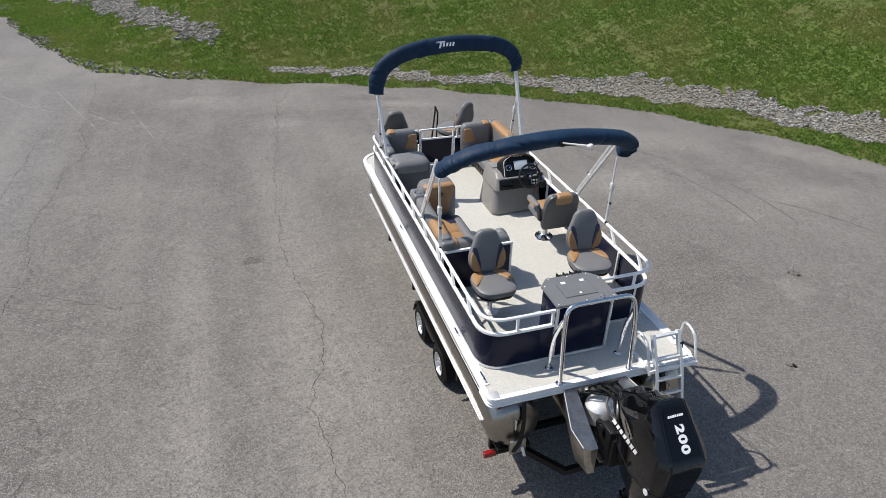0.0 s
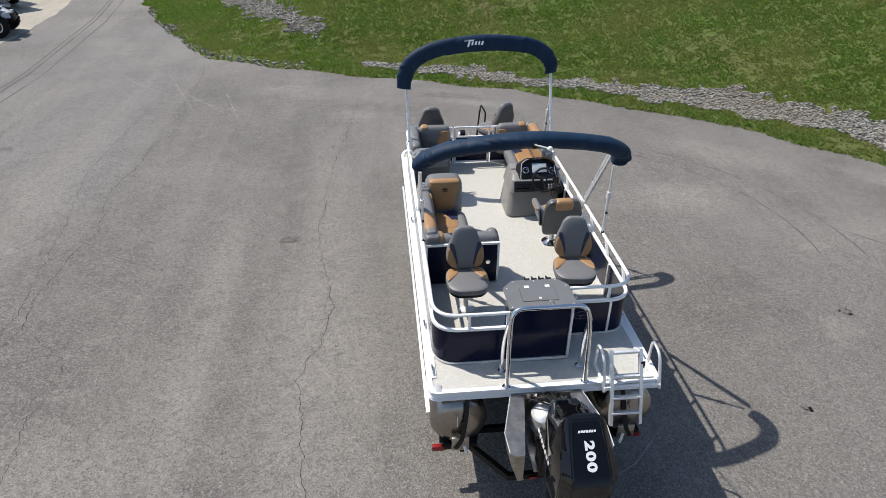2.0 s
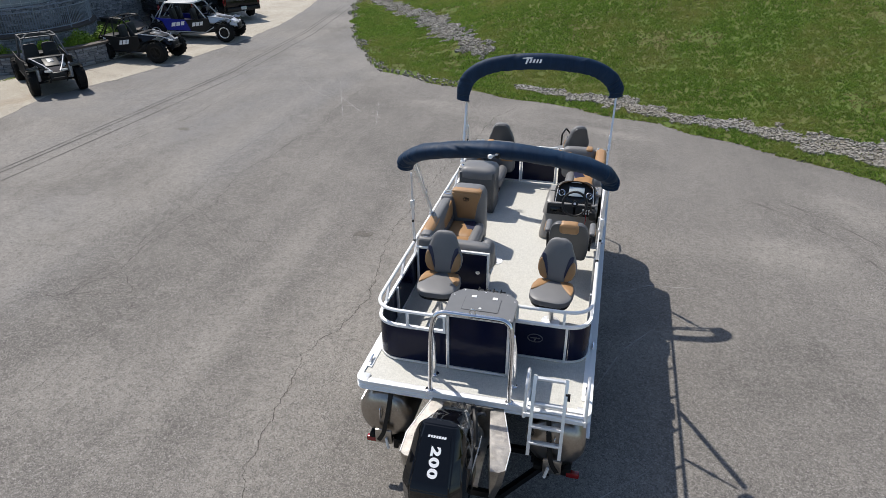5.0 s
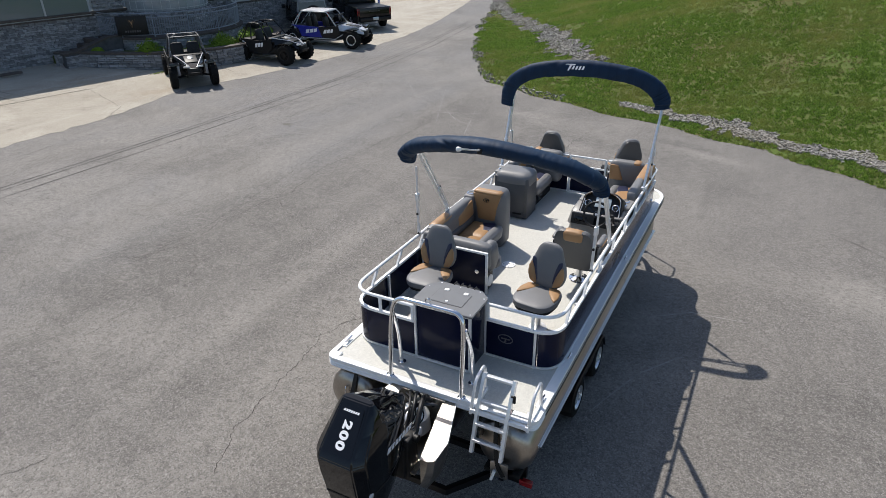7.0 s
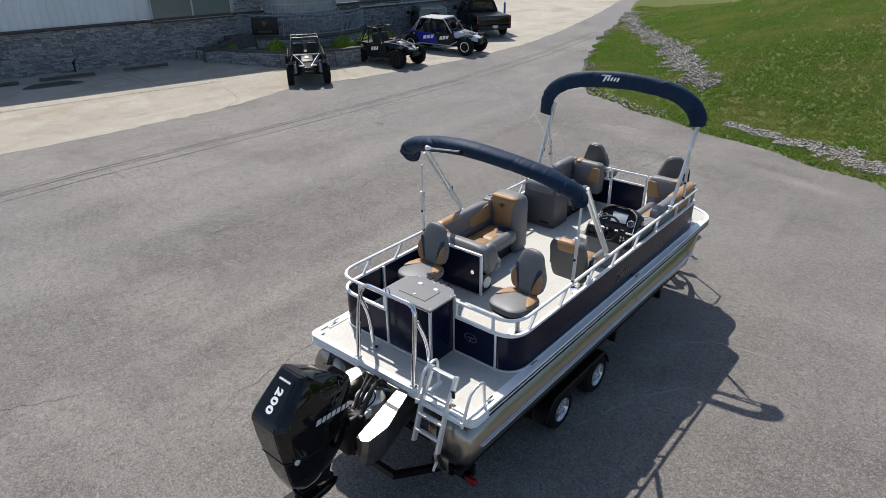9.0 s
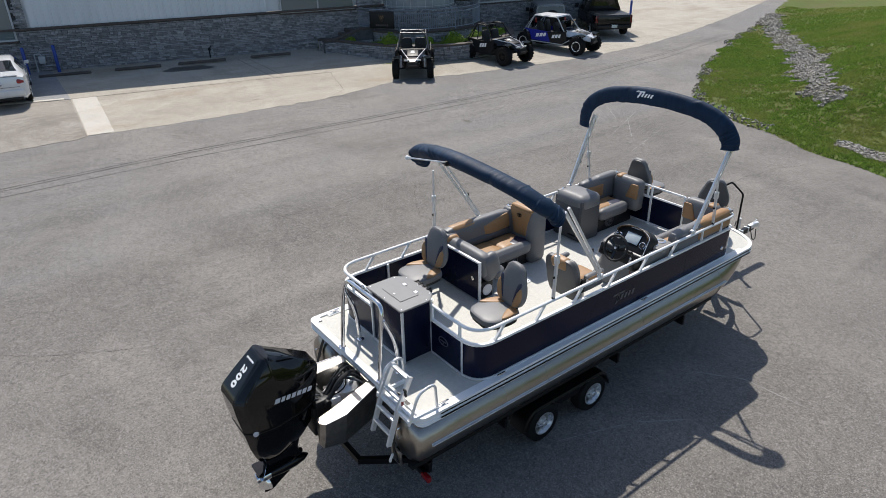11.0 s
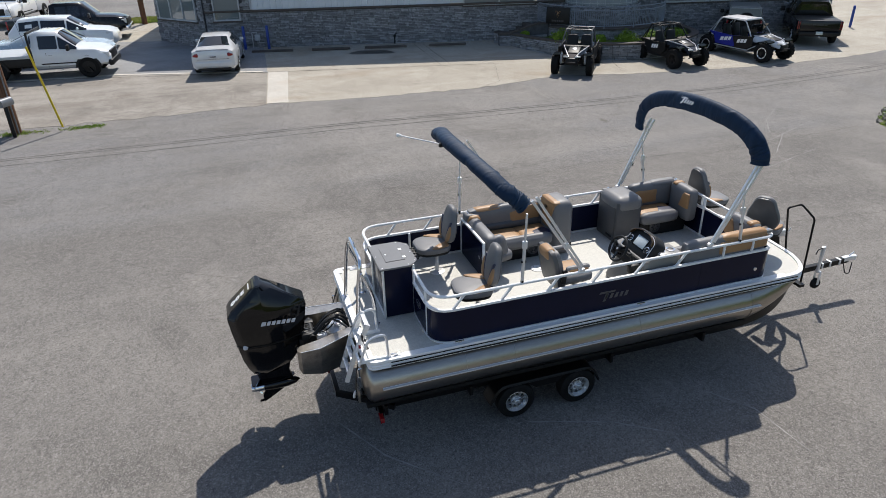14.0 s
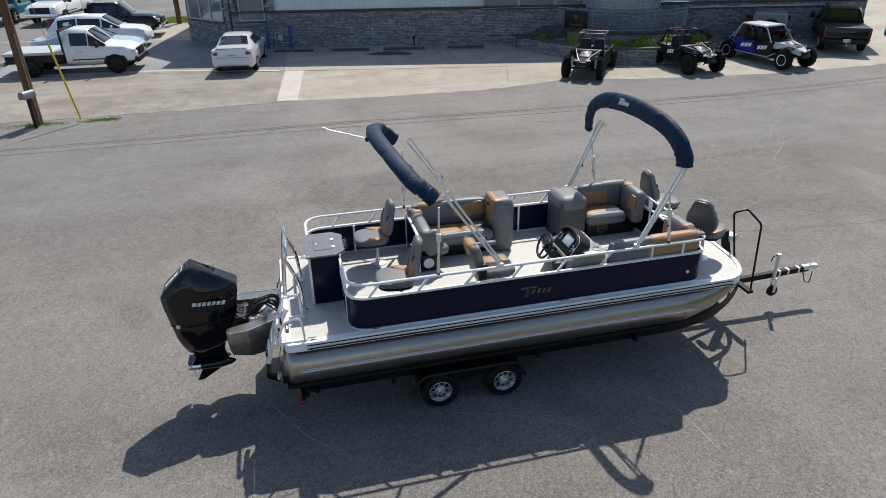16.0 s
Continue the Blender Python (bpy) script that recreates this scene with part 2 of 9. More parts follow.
def asphalt_mat():
    """Worn lot asphalt: soft worn lanes, low-contrast mottling, fine aggregate with single pale stones and small pits."""
    m = bpy.data.materials.new("worn_asphalt")
    m.use_nodes = True
    nt = m.node_tree
    b = nt.nodes["Principled BSDF"]
    co = nt.nodes.new("ShaderNodeTexCoord").outputs["Object"]

    def tex(s, detail=5, rough=0.55, stretch=None, dist=0.0, out="Fac"):
        v = co
        if stretch:
            mp = nt.nodes.new("ShaderNodeMapping")
            mp.inputs["Scale"].default_value = stretch[:3]
            mp.inputs["Rotation"].default_value = (0, 0, stretch[3])
            nt.links.new(co, mp.inputs[0])
            v = mp.outputs[0]
        n = nt.nodes.new("ShaderNodeTexNoise")
        for key, val in (("Scale", s), ("Detail", detail), ("Roughness", rough), ("Distortion", dist)):
            n.inputs[key].default_value = val
        nt.links.new(v, n.inputs["Vector"])
        return n.outputs[out]

    def mixc(a, c, fac):
        x = nt.nodes.new("ShaderNodeMix")
        x.data_type = "RGBA"
        for sock, v in ((x.inputs[6], a), (x.inputs[7], c)):
            if isinstance(v, tuple):
                sock.default_value = (*v, 1)
            else:
                nt.links.new(v, sock)
        nt.links.new(fac, x.inputs[0])
        return x.outputs[2]

    def times(a, c):
        x = nt.nodes.new("ShaderNodeMath")
        x.operation = "MULTIPLY"
        for sock, v in zip(x.inputs, (a, c)):
            if isinstance(v, float):
                sock.default_value = v
            else:
                nt.links.new(v, sock)
        return x.outputs[0]
    base, pale, dark = (0.150, 0.139, 0.127), (0.255, 0.237, 0.212), (0.088, 0.081, 0.074)
    sx = nt.nodes.new("ShaderNodeSeparateXYZ")
    nt.links.new(co, sx.inputs[0])
    col = mixc(base, (0.176, 0.172, 0.170), ramp2(nt, sx.outputs[0], 1, 0, -8.3, -7.2))
    col = mixc(col, pale, ramp2(nt, tex(0.13, 8, 0.62, dist=0.5), 0, 0.72, 0.47, 0.62))
    col = mixc(col, dark, ramp2(nt, tex(0.24, 8, 0.62, dist=0.4), 0, 0.66, 0.48, 0.63))
    col = mixc(col, pale, ramp2(nt, tex(0.8, 7, 0.65, (1, 0.07, 1, 0.05)), 0, 0.34, 0.49, 0.64))
    col = mixc(col, dark, ramp2(nt, tex(1.3, 7, 0.65, (1, 0.10, 1, -0.04)), 0, 0.30, 0.51, 0.66))
    warp = nt.nodes.new("ShaderNodeVectorMath")
    warp.operation = "MULTIPLY_ADD"
    warp.inputs[1].default_value = (0.7, 0.7, 0)
    nt.links.new(tex(0.9, 7, 0.7, out="Color"), warp.inputs[0])
    nt.links.new(co, warp.inputs[2])
    grit = ramp2(nt, tex(2.2, 9, 0.75), 0.35, 1.0, 0.38, 0.60)
    for cx, cy, a, w, turn, k in STAINS:
        mp = nt.nodes.new("ShaderNodeMapping")
        mp.vector_type = "TEXTURE"
        mp.inputs["Location"].default_value = (cx + 0.35, cy + 0.35, 0)
        mp.inputs["Rotation"].default_value = (0, 0, radians(turn))
        mp.inputs["Scale"].default_value = (a, w, 500)
        nt.links.new(warp.outputs[0], mp.inputs[0])
        g = nt.nodes.new("ShaderNodeTexGradient")
        g.gradient_type = "SPHERICAL"
        nt.links.new(mp.outputs[0], g.inputs[0])
        col = mixc(col, pale if k > 0 else dark, times(ramp2(nt, g.outputs["Fac"], 0, min(0.95, 1.45 * abs(k)), 0.0, 0.55), grit))
    col = mixc(col, pale, ramp2(nt, tex(3.2, 10, 0.80), 0, 0.40, 0.52, 0.62))
    col = mixc(col, dark, ramp2(nt, tex(4.6, 10, 0.80), 0, 0.48, 0.51, 0.63))
    col = mixc(col, dark, ramp2(nt, tex(13.0, 6, 0.85), 0, 0.70, 0.50, 0.60))
    col = mixc(col, pale, ramp2(nt, tex(17.0, 6, 0.85), 0, 0.62, 0.51, 0.61))
    for cell, up, down, lo in ((78.0, 0.50, 0.60, 0.60), (52.0, 0.45, 0.40, 0.95)):
        vg = nt.nodes.new("ShaderNodeTexVoronoi")
        vg.inputs["Scale"].default_value = cell
        nt.links.new(co, vg.inputs["Vector"])
        bw = nt.nodes.new("ShaderNodeSeparateColor")
        nt.links.new(vg.outputs["Color"], bw.inputs[0])
        col = mixc(col, (0.36, 0.345, 0.325), ramp2(nt, bw.outputs[0], 0, up, lo, 1.0))
        col = mixc(col, (0.045, 0.042, 0.039), ramp2(nt, bw.outputs[1], 0, down, lo, 1.0))
    nt.links.new(col, b.inputs["Base Color"])
    b.inputs["Roughness"].default_value = 0.86
    b.inputs["Specular IOR Level"].default_value = 0.32
    bp = nt.nodes.new("ShaderNodeBump")
    bp.inputs["Strength"].default_value = 0.55
    bp.inputs["Distance"].default_value = 0.008
    nt.links.new(tex(34.0, 5, 0.8), bp.inputs["Height"])
    nt.links.new(bp.outputs[0], b.inputs["Normal"])
    return m


M_ASPHALT = asphalt_mat()
M_OILASP = ground_mat("oil_stained_asphalt", (0.128, 0.116, 0.102), (0.158, 0.145, 0.128), (0.095, 0.086, 0.076), (0.24, 0.225, 0.205), 0.8, crack=False)
M_CONCRETE = ground_mat("stained_concrete", (0.37, 0.335, 0.275), (0.47, 0.435, 0.37), (0.25, 0.22, 0.175), (0.50, 0.47, 0.41), 0.3)
M_PALECON = ground_mat("new_concrete_strip", (0.52, 0.49, 0.43), (0.58, 0.55, 0.49), (0.45, 0.42, 0.37), (0.58, 0.55, 0.5), 0.5, crack=False)
M_DRIVE = ground_mat("old_tarred_driveway", (0.225, 0.202, 0.172), (0.37, 0.34, 0.295), (0.115, 0.10, 0.085), (0.42, 0.39, 0.35), 0.4)
M_SEALED = ground_mat("sealed_dark_asphalt", (0.25, 0.255, 0.26), (0.32, 0.32, 0.32), (0.17, 0.172, 0.176), (0.36, 0.36, 0.36), 0.35)
M_DIRT = material("soil_under_grass", (0.075, 0.105, 0.027), 0.95, vary=0.35, scale=0.5, fine=9, color2=(0.13, 0.105, 0.050), bump=0.6, bump_scale=18, spec=0.1)


def leafy(name, c1, c2, c3, glow=0.0):
    """Small pieces that vary one by one and in broad patches; glow: the share of light that passes through."""
    m = bpy.data.materials.new(name)
    m.use_nodes = True
    nt = m.node_tree
    b = nt.nodes["Principled BSDF"]
    geo = nt.nodes.new("ShaderNodeNewGeometry")
    tc = nt.nodes.new("ShaderNodeTexCoord")
    n = nt.nodes.new("ShaderNodeTexNoise")
    n.inputs["Scale"].default_value = 0.35
    n.inputs["Detail"].default_value = 5
    nt.links.new(tc.outputs["Object"], n.inputs["Vector"])
    cr = nt.nodes.new("ShaderNodeValToRGB")
    cr.color_ramp.elements[0].color = (*c1, 1)
    cr.color_ramp.elements[1].color = (*c2, 1)
    nt.links.new(geo.outputs["Random Per Island"], cr.inputs[0])
    x = nt.nodes.new("ShaderNodeMix")
    x.data_type = "RGBA"
    nt.links.new(cr.outputs[0], x.inputs[6])
    x.inputs[7].default_value = (*c3, 1)
    n2 = nt.nodes.new("ShaderNodeTexNoise")
    n2.inputs["Scale"].default_value = 2.6
    n2.inputs["Detail"].default_value = 6
    nt.links.new(tc.outputs["Object"], n2.inputs["Vector"])
    both = nt.nodes.new("ShaderNodeMath")
    both.operation = "MULTIPLY_ADD"
    both.inputs[1].default_value = 0.45
    nt.links.new(n2.outputs["Fac"], both.inputs[0])
    nt.links.new(n.outputs["Fac"], both.inputs[2])
    nt.links.new(ramp2(nt, both.outputs[0], 0, 0.95, 0.66, 0.92), x.inputs[0])
    nt.links.new(x.outputs[2], b.inputs["Base Color"])
    b.inputs["Roughness"].default_value = 0.7
    b.inputs["Specular IOR Level"].default_value = 0.25
    if glow:
        tr = nt.nodes.new("ShaderNodeBsdfTranslucent")
        nt.links.new(x.outputs[2], tr.inputs["Color"])
        ms = nt.nodes.new("ShaderNodeMixShader")
        ms.inputs[0].default_value = glow
        nt.links.new(b.outputs[0], ms.inputs[1])
        nt.links.new(tr.outputs[0], ms.inputs[2])
        nt.links.new(ms.outputs[0], nt.nodes["Material Output"].inputs["Surface"])
    return m


M_GRASS = leafy("mown_grass", (0.045, 0.096, 0.013), (0.245, 0.375, 0.066), (0.26, 0.275, 0.08), 0.5)
M_DRYGRASS = leafy("dry_grass", (0.19, 0.165, 0.075), (0.33, 0.285, 0.14), (0.17, 0.20, 0.055), 0.35)
M_BUSH = leafy("shrub_leaves", (0.09, 0.17, 0.012), (0.22, 0.32, 0.03), (0.16, 0.24, 0.02))
M_GRAVEL = leafy("grey_gravel", (0.085, 0.080, 0.072), (0.37, 0.355, 0.325), (0.22, 0.20, 0.165))
M_FINES = material("stone_dust_and_soil", (0.215, 0.195, 0.16), 0.95, vary=0.3, scale=1.2, fine=26, color2=(0.11, 0.105, 0.07), bump=0.6, bump_scale=30, spec=0.1)


def stone_mat():
    m = material("grey_ledge_stone", (0.27, 0.275, 0.285), 0.85, vary=0.25, scale=9, fine=60, bump=0.5, bump_scale=25, random_tint=0.35)
    return m


M_STONE = stone_mat()
M_MORTAR = material("dark_mortar", (0.085, 0.085, 0.088), 0.95, vary=0.2, bump=0.4)
M_CAP = material("brown_stone_cap", (0.085, 0.07, 0.06), 0.8, vary=0.2, bump=0.3)
M_SIDING = material("white_metal_siding", (0.66, 0.69, 0.71), 0.45, vary=0.05, scale=1.2, fine=30, aniso=(1, 1, 0.2))
M_RAILGREY = material("blue_grey_railing_paint", (0.25, 0.28, 0.32), 0.4, vary=0.06)
M_FRAMEGREY = material("pale_window_frame", (0.45, 0.47, 0.48), 0.45, vary=0.04)
M_GLASSB = glass_mat("shop_window_glass", (0.15, 0.18, 0.18), 0.04)
M_GLASSBLOCK = material("curved_glass_wall", (0.30, 0.33, 0.34), 0.12, vary=0.12, scale=2, coat=0.3)
M_BLUE = material("blue_bollard_paint", (0.015, 0.05, 0.28), 0.4, vary=0.1)


# ---- mesh helpers ----
def join(bm, other):
    me = bpy.data.meshes.new("tmp")
    other.to_mesh(me)
    other.free()
    bm.from_mesh(me)
    bpy.data.meshes.remove(me)
    return bm


def merged(*bms):
    first = bms[0]
    for o in bms[1:]:
        join(first, o)
    return first


def moved(bm, m):
    bmesh.ops.transform(bm, matrix=m, verts=bm.verts)
    return bm


def box(size, at=(0, 0, 0), bevel=0.0, seg=2, turn=(0, 0, 0), taper=None):
    bm = bmesh.new()
    bmesh.ops.create_cube(bm, size=1.0)
    for v in bm.verts:
        v.co = Vector((v.co.x * size[0], v.co.y * size[1], v.co.z * size[2]))
        if taper and v.co.z > 0:
            v.co.x *= taper[0]
            v.co.y *= taper[1]
    if bevel:
        bmesh.ops.bevel(bm, geom=list(bm.edges), offset=min(bevel, min(size) * 0.49), segments=seg, profile=0.5, affect="EDGES", clamp_overlap=True)
    return moved(bm, pose(*at, *turn))


def soft(size, at=(0, 0, 0), r=0.05, puff=0.02, turn=(0, 0, 0), n=7):
    """A stuffed cushion: a gridded box with rounded edges and bulging faces."""
    bm = bmesh.new()
    bmesh.ops.create_cube(bm, size=2.0)
    bmesh.ops.subdivide_edges(bm, edges=list(bm.edges), cuts=n, use_grid_fill=True)
    h = Vector(size) * 0.5
    r = min(r, min(h) * 0.98)
    for v in bm.verts:
        u = v.co.copy()
        p = Vector((math.copysign(abs(u.x) ** 0.75, u.x) * h.x, math.copysign(abs(u.y) ** 0.75, u.y) * h.y, math.copysign(abs(u.z) ** 0.75, u.z) * h.z))
        core = Vector((max(-h.x + r, min(h.x - r, p.x)), max(-h.y + r, min(h.y - r, p.y)), max(-h.z + r, min(h.z - r, p.z))))
        d = p - core
        q = core + (d.normalized() * r if d.length > 1e-6 else d)
        grow = puff * (1 - u.x ** 2) * (1 - u.y ** 2) if abs(u.z) > 0.99 else puff * (1 - u.x ** 2) * (1 - u.z ** 2) if abs(u.y) > 0.99 else puff * (1 - u.y ** 2) * (1 - u.z ** 2) if abs(u.x) > 0.99 else 0
        nrm = Vector((u.x if abs(u.x) > 0.99 else 0, u.y if abs(u.y) > 0.99 else 0, u.z if abs(u.z) > 0.99 else 0))
        v.co = q + nrm * grow
    return moved(bm, pose(*at, *turn))


def fillet(pts, r, n=5, closed=False):
    """Round the corners of a polyline."""
    pts = [Vector(p) for p in pts]
    out = []
    k = len(pts)
    for i, p in enumerate(pts):
        if not closed and i in (0, k - 1):
            out.append(p)
            continue
        a, c = pts[i - 1], pts[(i + 1) % k]
        da, dc = a - p, c - p
        rr = min(r, da.length * 0.48, dc.length * 0.48)
        s, e = p + da.normalized() * rr, p + dc.normalized() * rr
        for j in range(n + 1):
            t = j / n
            out.append(s * (1 - t) ** 2 + p * 2 * t * (1 - t) + e * t * t)
    return out


def sweep(pts, r, n=10, closed=False, section=None, caps=True, scale=None):
    """A tube along pts; section: a list of (a, b) instead of a circle, a to the side, b up."""
    pts = [Vector(p) for p in pts]
    sec = section or [(r * math.cos(2 * math.pi * i / n), r * math.sin(2 * math.pi * i / n)) for i in range(n)]
    bm = bmesh.new()
    rings = []
    k = len(pts)
    side = None
    for i, p in enumerate(pts):
        a = pts[i - 1] if (i or closed) else p
        c = pts[(i + 1) % k] if (i < k - 1 or closed) else p
        d1 = (p - a).normalized() if (p - a).length > 1e-9 else (c - p).normalized()
        d2 = (c - p).normalized() if (c - p).length > 1e-9 else d1
        t = (d1 + d2)
        t = t.normalized() if t.length > 1e-6 else d1
        if side is None:
            up = Vector((0, 0, 1)) if abs(t.z) < 0.9 else Vector((0, 1, 0))
            side = t.cross(up).normalized()
        else:
            side = (side - t * side.dot(t)).normalized()
        up = side.cross(t).normalized()
        grow = 1 / max(0.5, d1.dot(t))
        s = scale[i] if scale else 1.0
        rings.append([bm.verts.new(p + side * (x * grow * s) + up * (y * s)) for x, y in sec])
    m = len(sec)
    for i in range(k if closed else k - 1):
        A, B = rings[i], rings[(i + 1) % k]
        for j in range(m):
            bm.faces.new((A[j], A[(j + 1) % m], B[(j + 1) % m], B[j]))
    if caps and not closed:
        bm.faces.new(rings[0][::-1])
        bm.faces.new(rings[-1])
    bmesh.ops.recalc_face_normals(bm, faces=bm.faces)
    return bm


def rect(w, h):
    return [(-w / 2, -h / 2), (w / 2, -h / 2), (w / 2, h / 2), (-w / 2, h / 2)]


def lathe(profile, n=24, axis="z", at=(0, 0, 0), caps=True):
    """Turn (radius, height) pairs round an axis."""
    bm = bmesh.new()
    rings = []
    for r, z in profile:
        if r < 1e-5:
            rings.append([bm.verts.new((0, 0, z))])
        else:
            rings.append([bm.verts.new((r * math.cos(2 * math.pi * i / n), r * math.sin(2 * math.pi * i / n), z)) for i in range(n)])
    for A, B in zip(rings, rings[1:]):
        for i in range(n):
            j = (i + 1) % n
            if len(A) == 1 and len(B) == 1:
                continue
            if len(A) == 1:
                bm.faces.new((A[0], B[j], B[i]))
            elif len(B) == 1:
                bm.faces.new((A[i], A[j], B[0]))
            else:
                bm.faces.new((A[i], A[j], B[j], B[i]))
    for ring, flip in ((rings[0], True), (rings[-1], False)):
        if len(ring) > 1 and caps:
            bm.faces.new(ring[::-1] if flip else ring)
    bmesh.ops.recalc_face_normals(bm, faces=bm.faces)
    turn = {"z": (0, 0, 0), "x": (0, 90, 0), "y": (-90, 0, 0)}[axis]
    return moved(bm, pose(*at, *turn))


def loft(rings, cap=True, closed=True):
    bm = bmesh.new()
    vs = [[bm.verts.new(p) for p in ring] for ring in rings]
    m = len(vs[0])
    for A, B in zip(vs, vs[1:]):
        for j in range(m if closed else m - 1):
            bm.faces.new((A[j], A[(j + 1) % m], B[(j + 1) % m], B[j]))
    if cap:
        bm.faces.new(vs[0][::-1])
        bm.faces.new(vs[-1])
    bmesh.ops.recalc_face_normals(bm, faces=bm.faces)
    return bm


def prism(outline, z0, z1, bevel=0.0, seg=2):
    """An upright slab over a plan outline of (x, y)."""
    bm = loft([[(x, y, z0) for x, y in outline], [(x, y, z1) for x, y in outline]])
    if bevel:
        es = [e for e in bm.edges if abs(e.verts[0].co.z - e.verts[1].co.z) < 1e-6]
        bmesh.ops.bevel(bm, geom=es, offset=bevel, segments=seg, affect="EDGES", clamp_overlap=True)
    return bm


def plate(outline, x0, x1, bevel=0.0):
    """A slab over a side outline of (y, z), from x0 to x1."""
    bm = loft([[(x0, y, z) for y, z in outline], [(x1, y, z) for y, z in outline]])
    if bevel:
        es = [e for e in bm.edges if abs(e.verts[0].co.x - e.verts[1].co.x) < 1e-6]
        bmesh.ops.bevel(bm, geom=es, offset=bevel, segments=2, affect="EDGES", clamp_overlap=True)
    return bm


def thing(name, at=(0, 0, 0), turn=0.0, label="", category="", group="", kind=""):
    ob = new(name)
    ob.empty_display_size = 0.2
    ob.matrix_basis = pose(*at, 0, 0, turn)
    return tagged(ob, label, category, group, kind)


def part(name, bm, mat, parent=None, label="", smooth=True, angle=35):
    me = bpy.data.meshes.new(name)
    if smooth:
        for fc in bm.faces:
            fc.smooth = True
        lim = radians(angle)
        for e in bm.edges:
            if len(e.link_faces) == 2 and e.calc_face_angle(0) > lim:
                e.smooth = False
    bm.to_mesh(me)
    bm.free()
    me.materials.append(mat)
    ob = new(name, me)
    if parent is not None:
        ob.parent = parent
    return tagged(ob, label) if label else ob


def words(txt, size, m, mat, name="lettering", parent=None, depth=0.002, label="", shear=0.0, bold=0.0, space=1.0):
    """Flat raised characters in the built-in font, as a mesh."""
    cu = bpy.data.curves.new(name, "FONT")
    cu.body, cu.size, cu.extrude, cu.align_x, cu.align_y = txt, size, depth, "CENTER", "CENTER"
    cu.shear, cu.offset, cu.space_character = shear, bold, space
    tmp = new("tmp_text", cu)
    dg = bpy.context.evaluated_depsgraph_get()
    me = bpy.data.meshes.new_from_object(tmp.evaluated_get(dg))
    bpy.data.objects.remove(tmp)
    bpy.data.curves.remove(cu)
    me.transform(m)
    me.materials.clear()
    me.materials.append(mat)
    ob = new(name, me)
    if parent is not None:
        ob.parent = parent
    return tagged(ob, label) if label else ob


# ---- ground ----
def ground_z(x):
    return 0.032 * max(0.0, -x - 2.0)


def ground_sheet():
    xs = [-900, -300, -120, -60, -40] + [-34 + 2 * i for i in range(16)] + [-2, 6, 16, 40, 120, 300, 900]
    ys = [-900, -200, -60, -20, 0, 20, 40, 80, 200, 900]
    bm = bmesh.new()
    rows = [[bm.verts.new((x, y, ground_z(max(x, -40)))) for x in xs] for y in ys]
    for a, b in zip(rows, rows[1:]):
        for i in range(len(xs) - 1):
            bm.faces.new((a[i], a[i + 1], b[i + 1], b[i]))
    return bm


tagged(part("ground", ground_sheet(), M_ASPHALT, smooth=False), "worn grey asphalt lot with pale patches and cracks", "ground", kind="structure")

EDGE = [(-30, 75), (-19.5, 48), (-16.1, 38.9), (-13.8, 31.5), (-12.0, 27.0), (-10.6, 24.0), (-9.3, 21.4), (-8.3, 19.8), (-7.7, 19.0), (-6.9, 18.6), (-5.0, 17.9), (-3.0, 17.1),
        (0.0, 16.2), (2.4, 15.1), (5.0, 13.6), (7.7, 11.7), (10.0, 9.2), (12.0, 6.0), (14.5, 3.6), (20, 0.5), (40, -6)]


def lot_distance(p):
    """Signed distance of the points p (n, 2) from the edge of the asphalt, positive on the grass."""
    e = np.array(EDGE, float)
    best = np.full(len(p), 1e9)
    sign = np.ones(len(p))
    for a, b in zip(e[:-1], e[1:]):
        d = b - a
        t = np.clip(((p - a) @ d) / (d @ d), 0, 1)
        q = a + t[:, None] * d
        dist = np.hypot(*(p - q).T)
        s = np.sign(d[0] * (p[:, 1] - a[1]) - d[1] * (p[:, 0] - a[0]))
        better = dist < best - 1e-9
        best = np.where(better, dist, best)
        sign = np.where(better, s, sign)
    return best * sign


def wobble(x, y, s=1.0):
    return (np.sin(x * 1.3 * s + 0.7 * np.sin(y * 0.9 * s)) + np.sin(y * 1.7 * s + 1.1 * np.sin(x * 0.6 * s + 2))) * 0.5


def bank_height(p):
    d = lot_distance(p) + 0.16 * wobble(p[:, 0], p[:, 1], 1.7) * np.exp(-np.abs(lot_distance(p)))
    g = 0.032 * np.maximum(0, -p[:, 0] - 2)
    rise = np.interp(d, [-3, 0, 0.25, 0.9, 1.8, 2.6, 5, 12, 30, 60], [-0.9, 0.0, 0.05, 0.06, 0.05, 0.16, 0.75, 2.75, 7.5, 13])
    west = np.clip((-p[:, 0] - 5) / 6, 0, 1)
    rise = rise * (1 - 0.35 * west * (d > 0))
    return g + rise + 0.05 * wobble(p[:, 0], p[:, 1], 0.9) * np.clip(d - 1.5, 0, 1), d


def grid_mesh(name, xs, ys, zfun, keep):
    X, Y = np.meshgrid(xs, ys)
    p = np.stack([X.ravel(), Y.ravel()], 1)
    z, d = zfun(p)
    n, w = len(ys), len(xs)
    i = np.arange(n * w).reshape(n, w)
    f = np.stack([i[:-1, :-1].ravel(), i[:-1, 1:].ravel(), i[1:, 1:].ravel(), i[1:, :-1].ravel()], 1)
    f = f[keep(d)[f].any(axis=1)]
    me = bpy.data.meshes.new(name)
    me.from_pydata(np.column_stack([p, z]).tolist(), [], f.tolist())
    me.polygons.foreach_set("use_smooth", [True] * len(me.polygons))
    return me


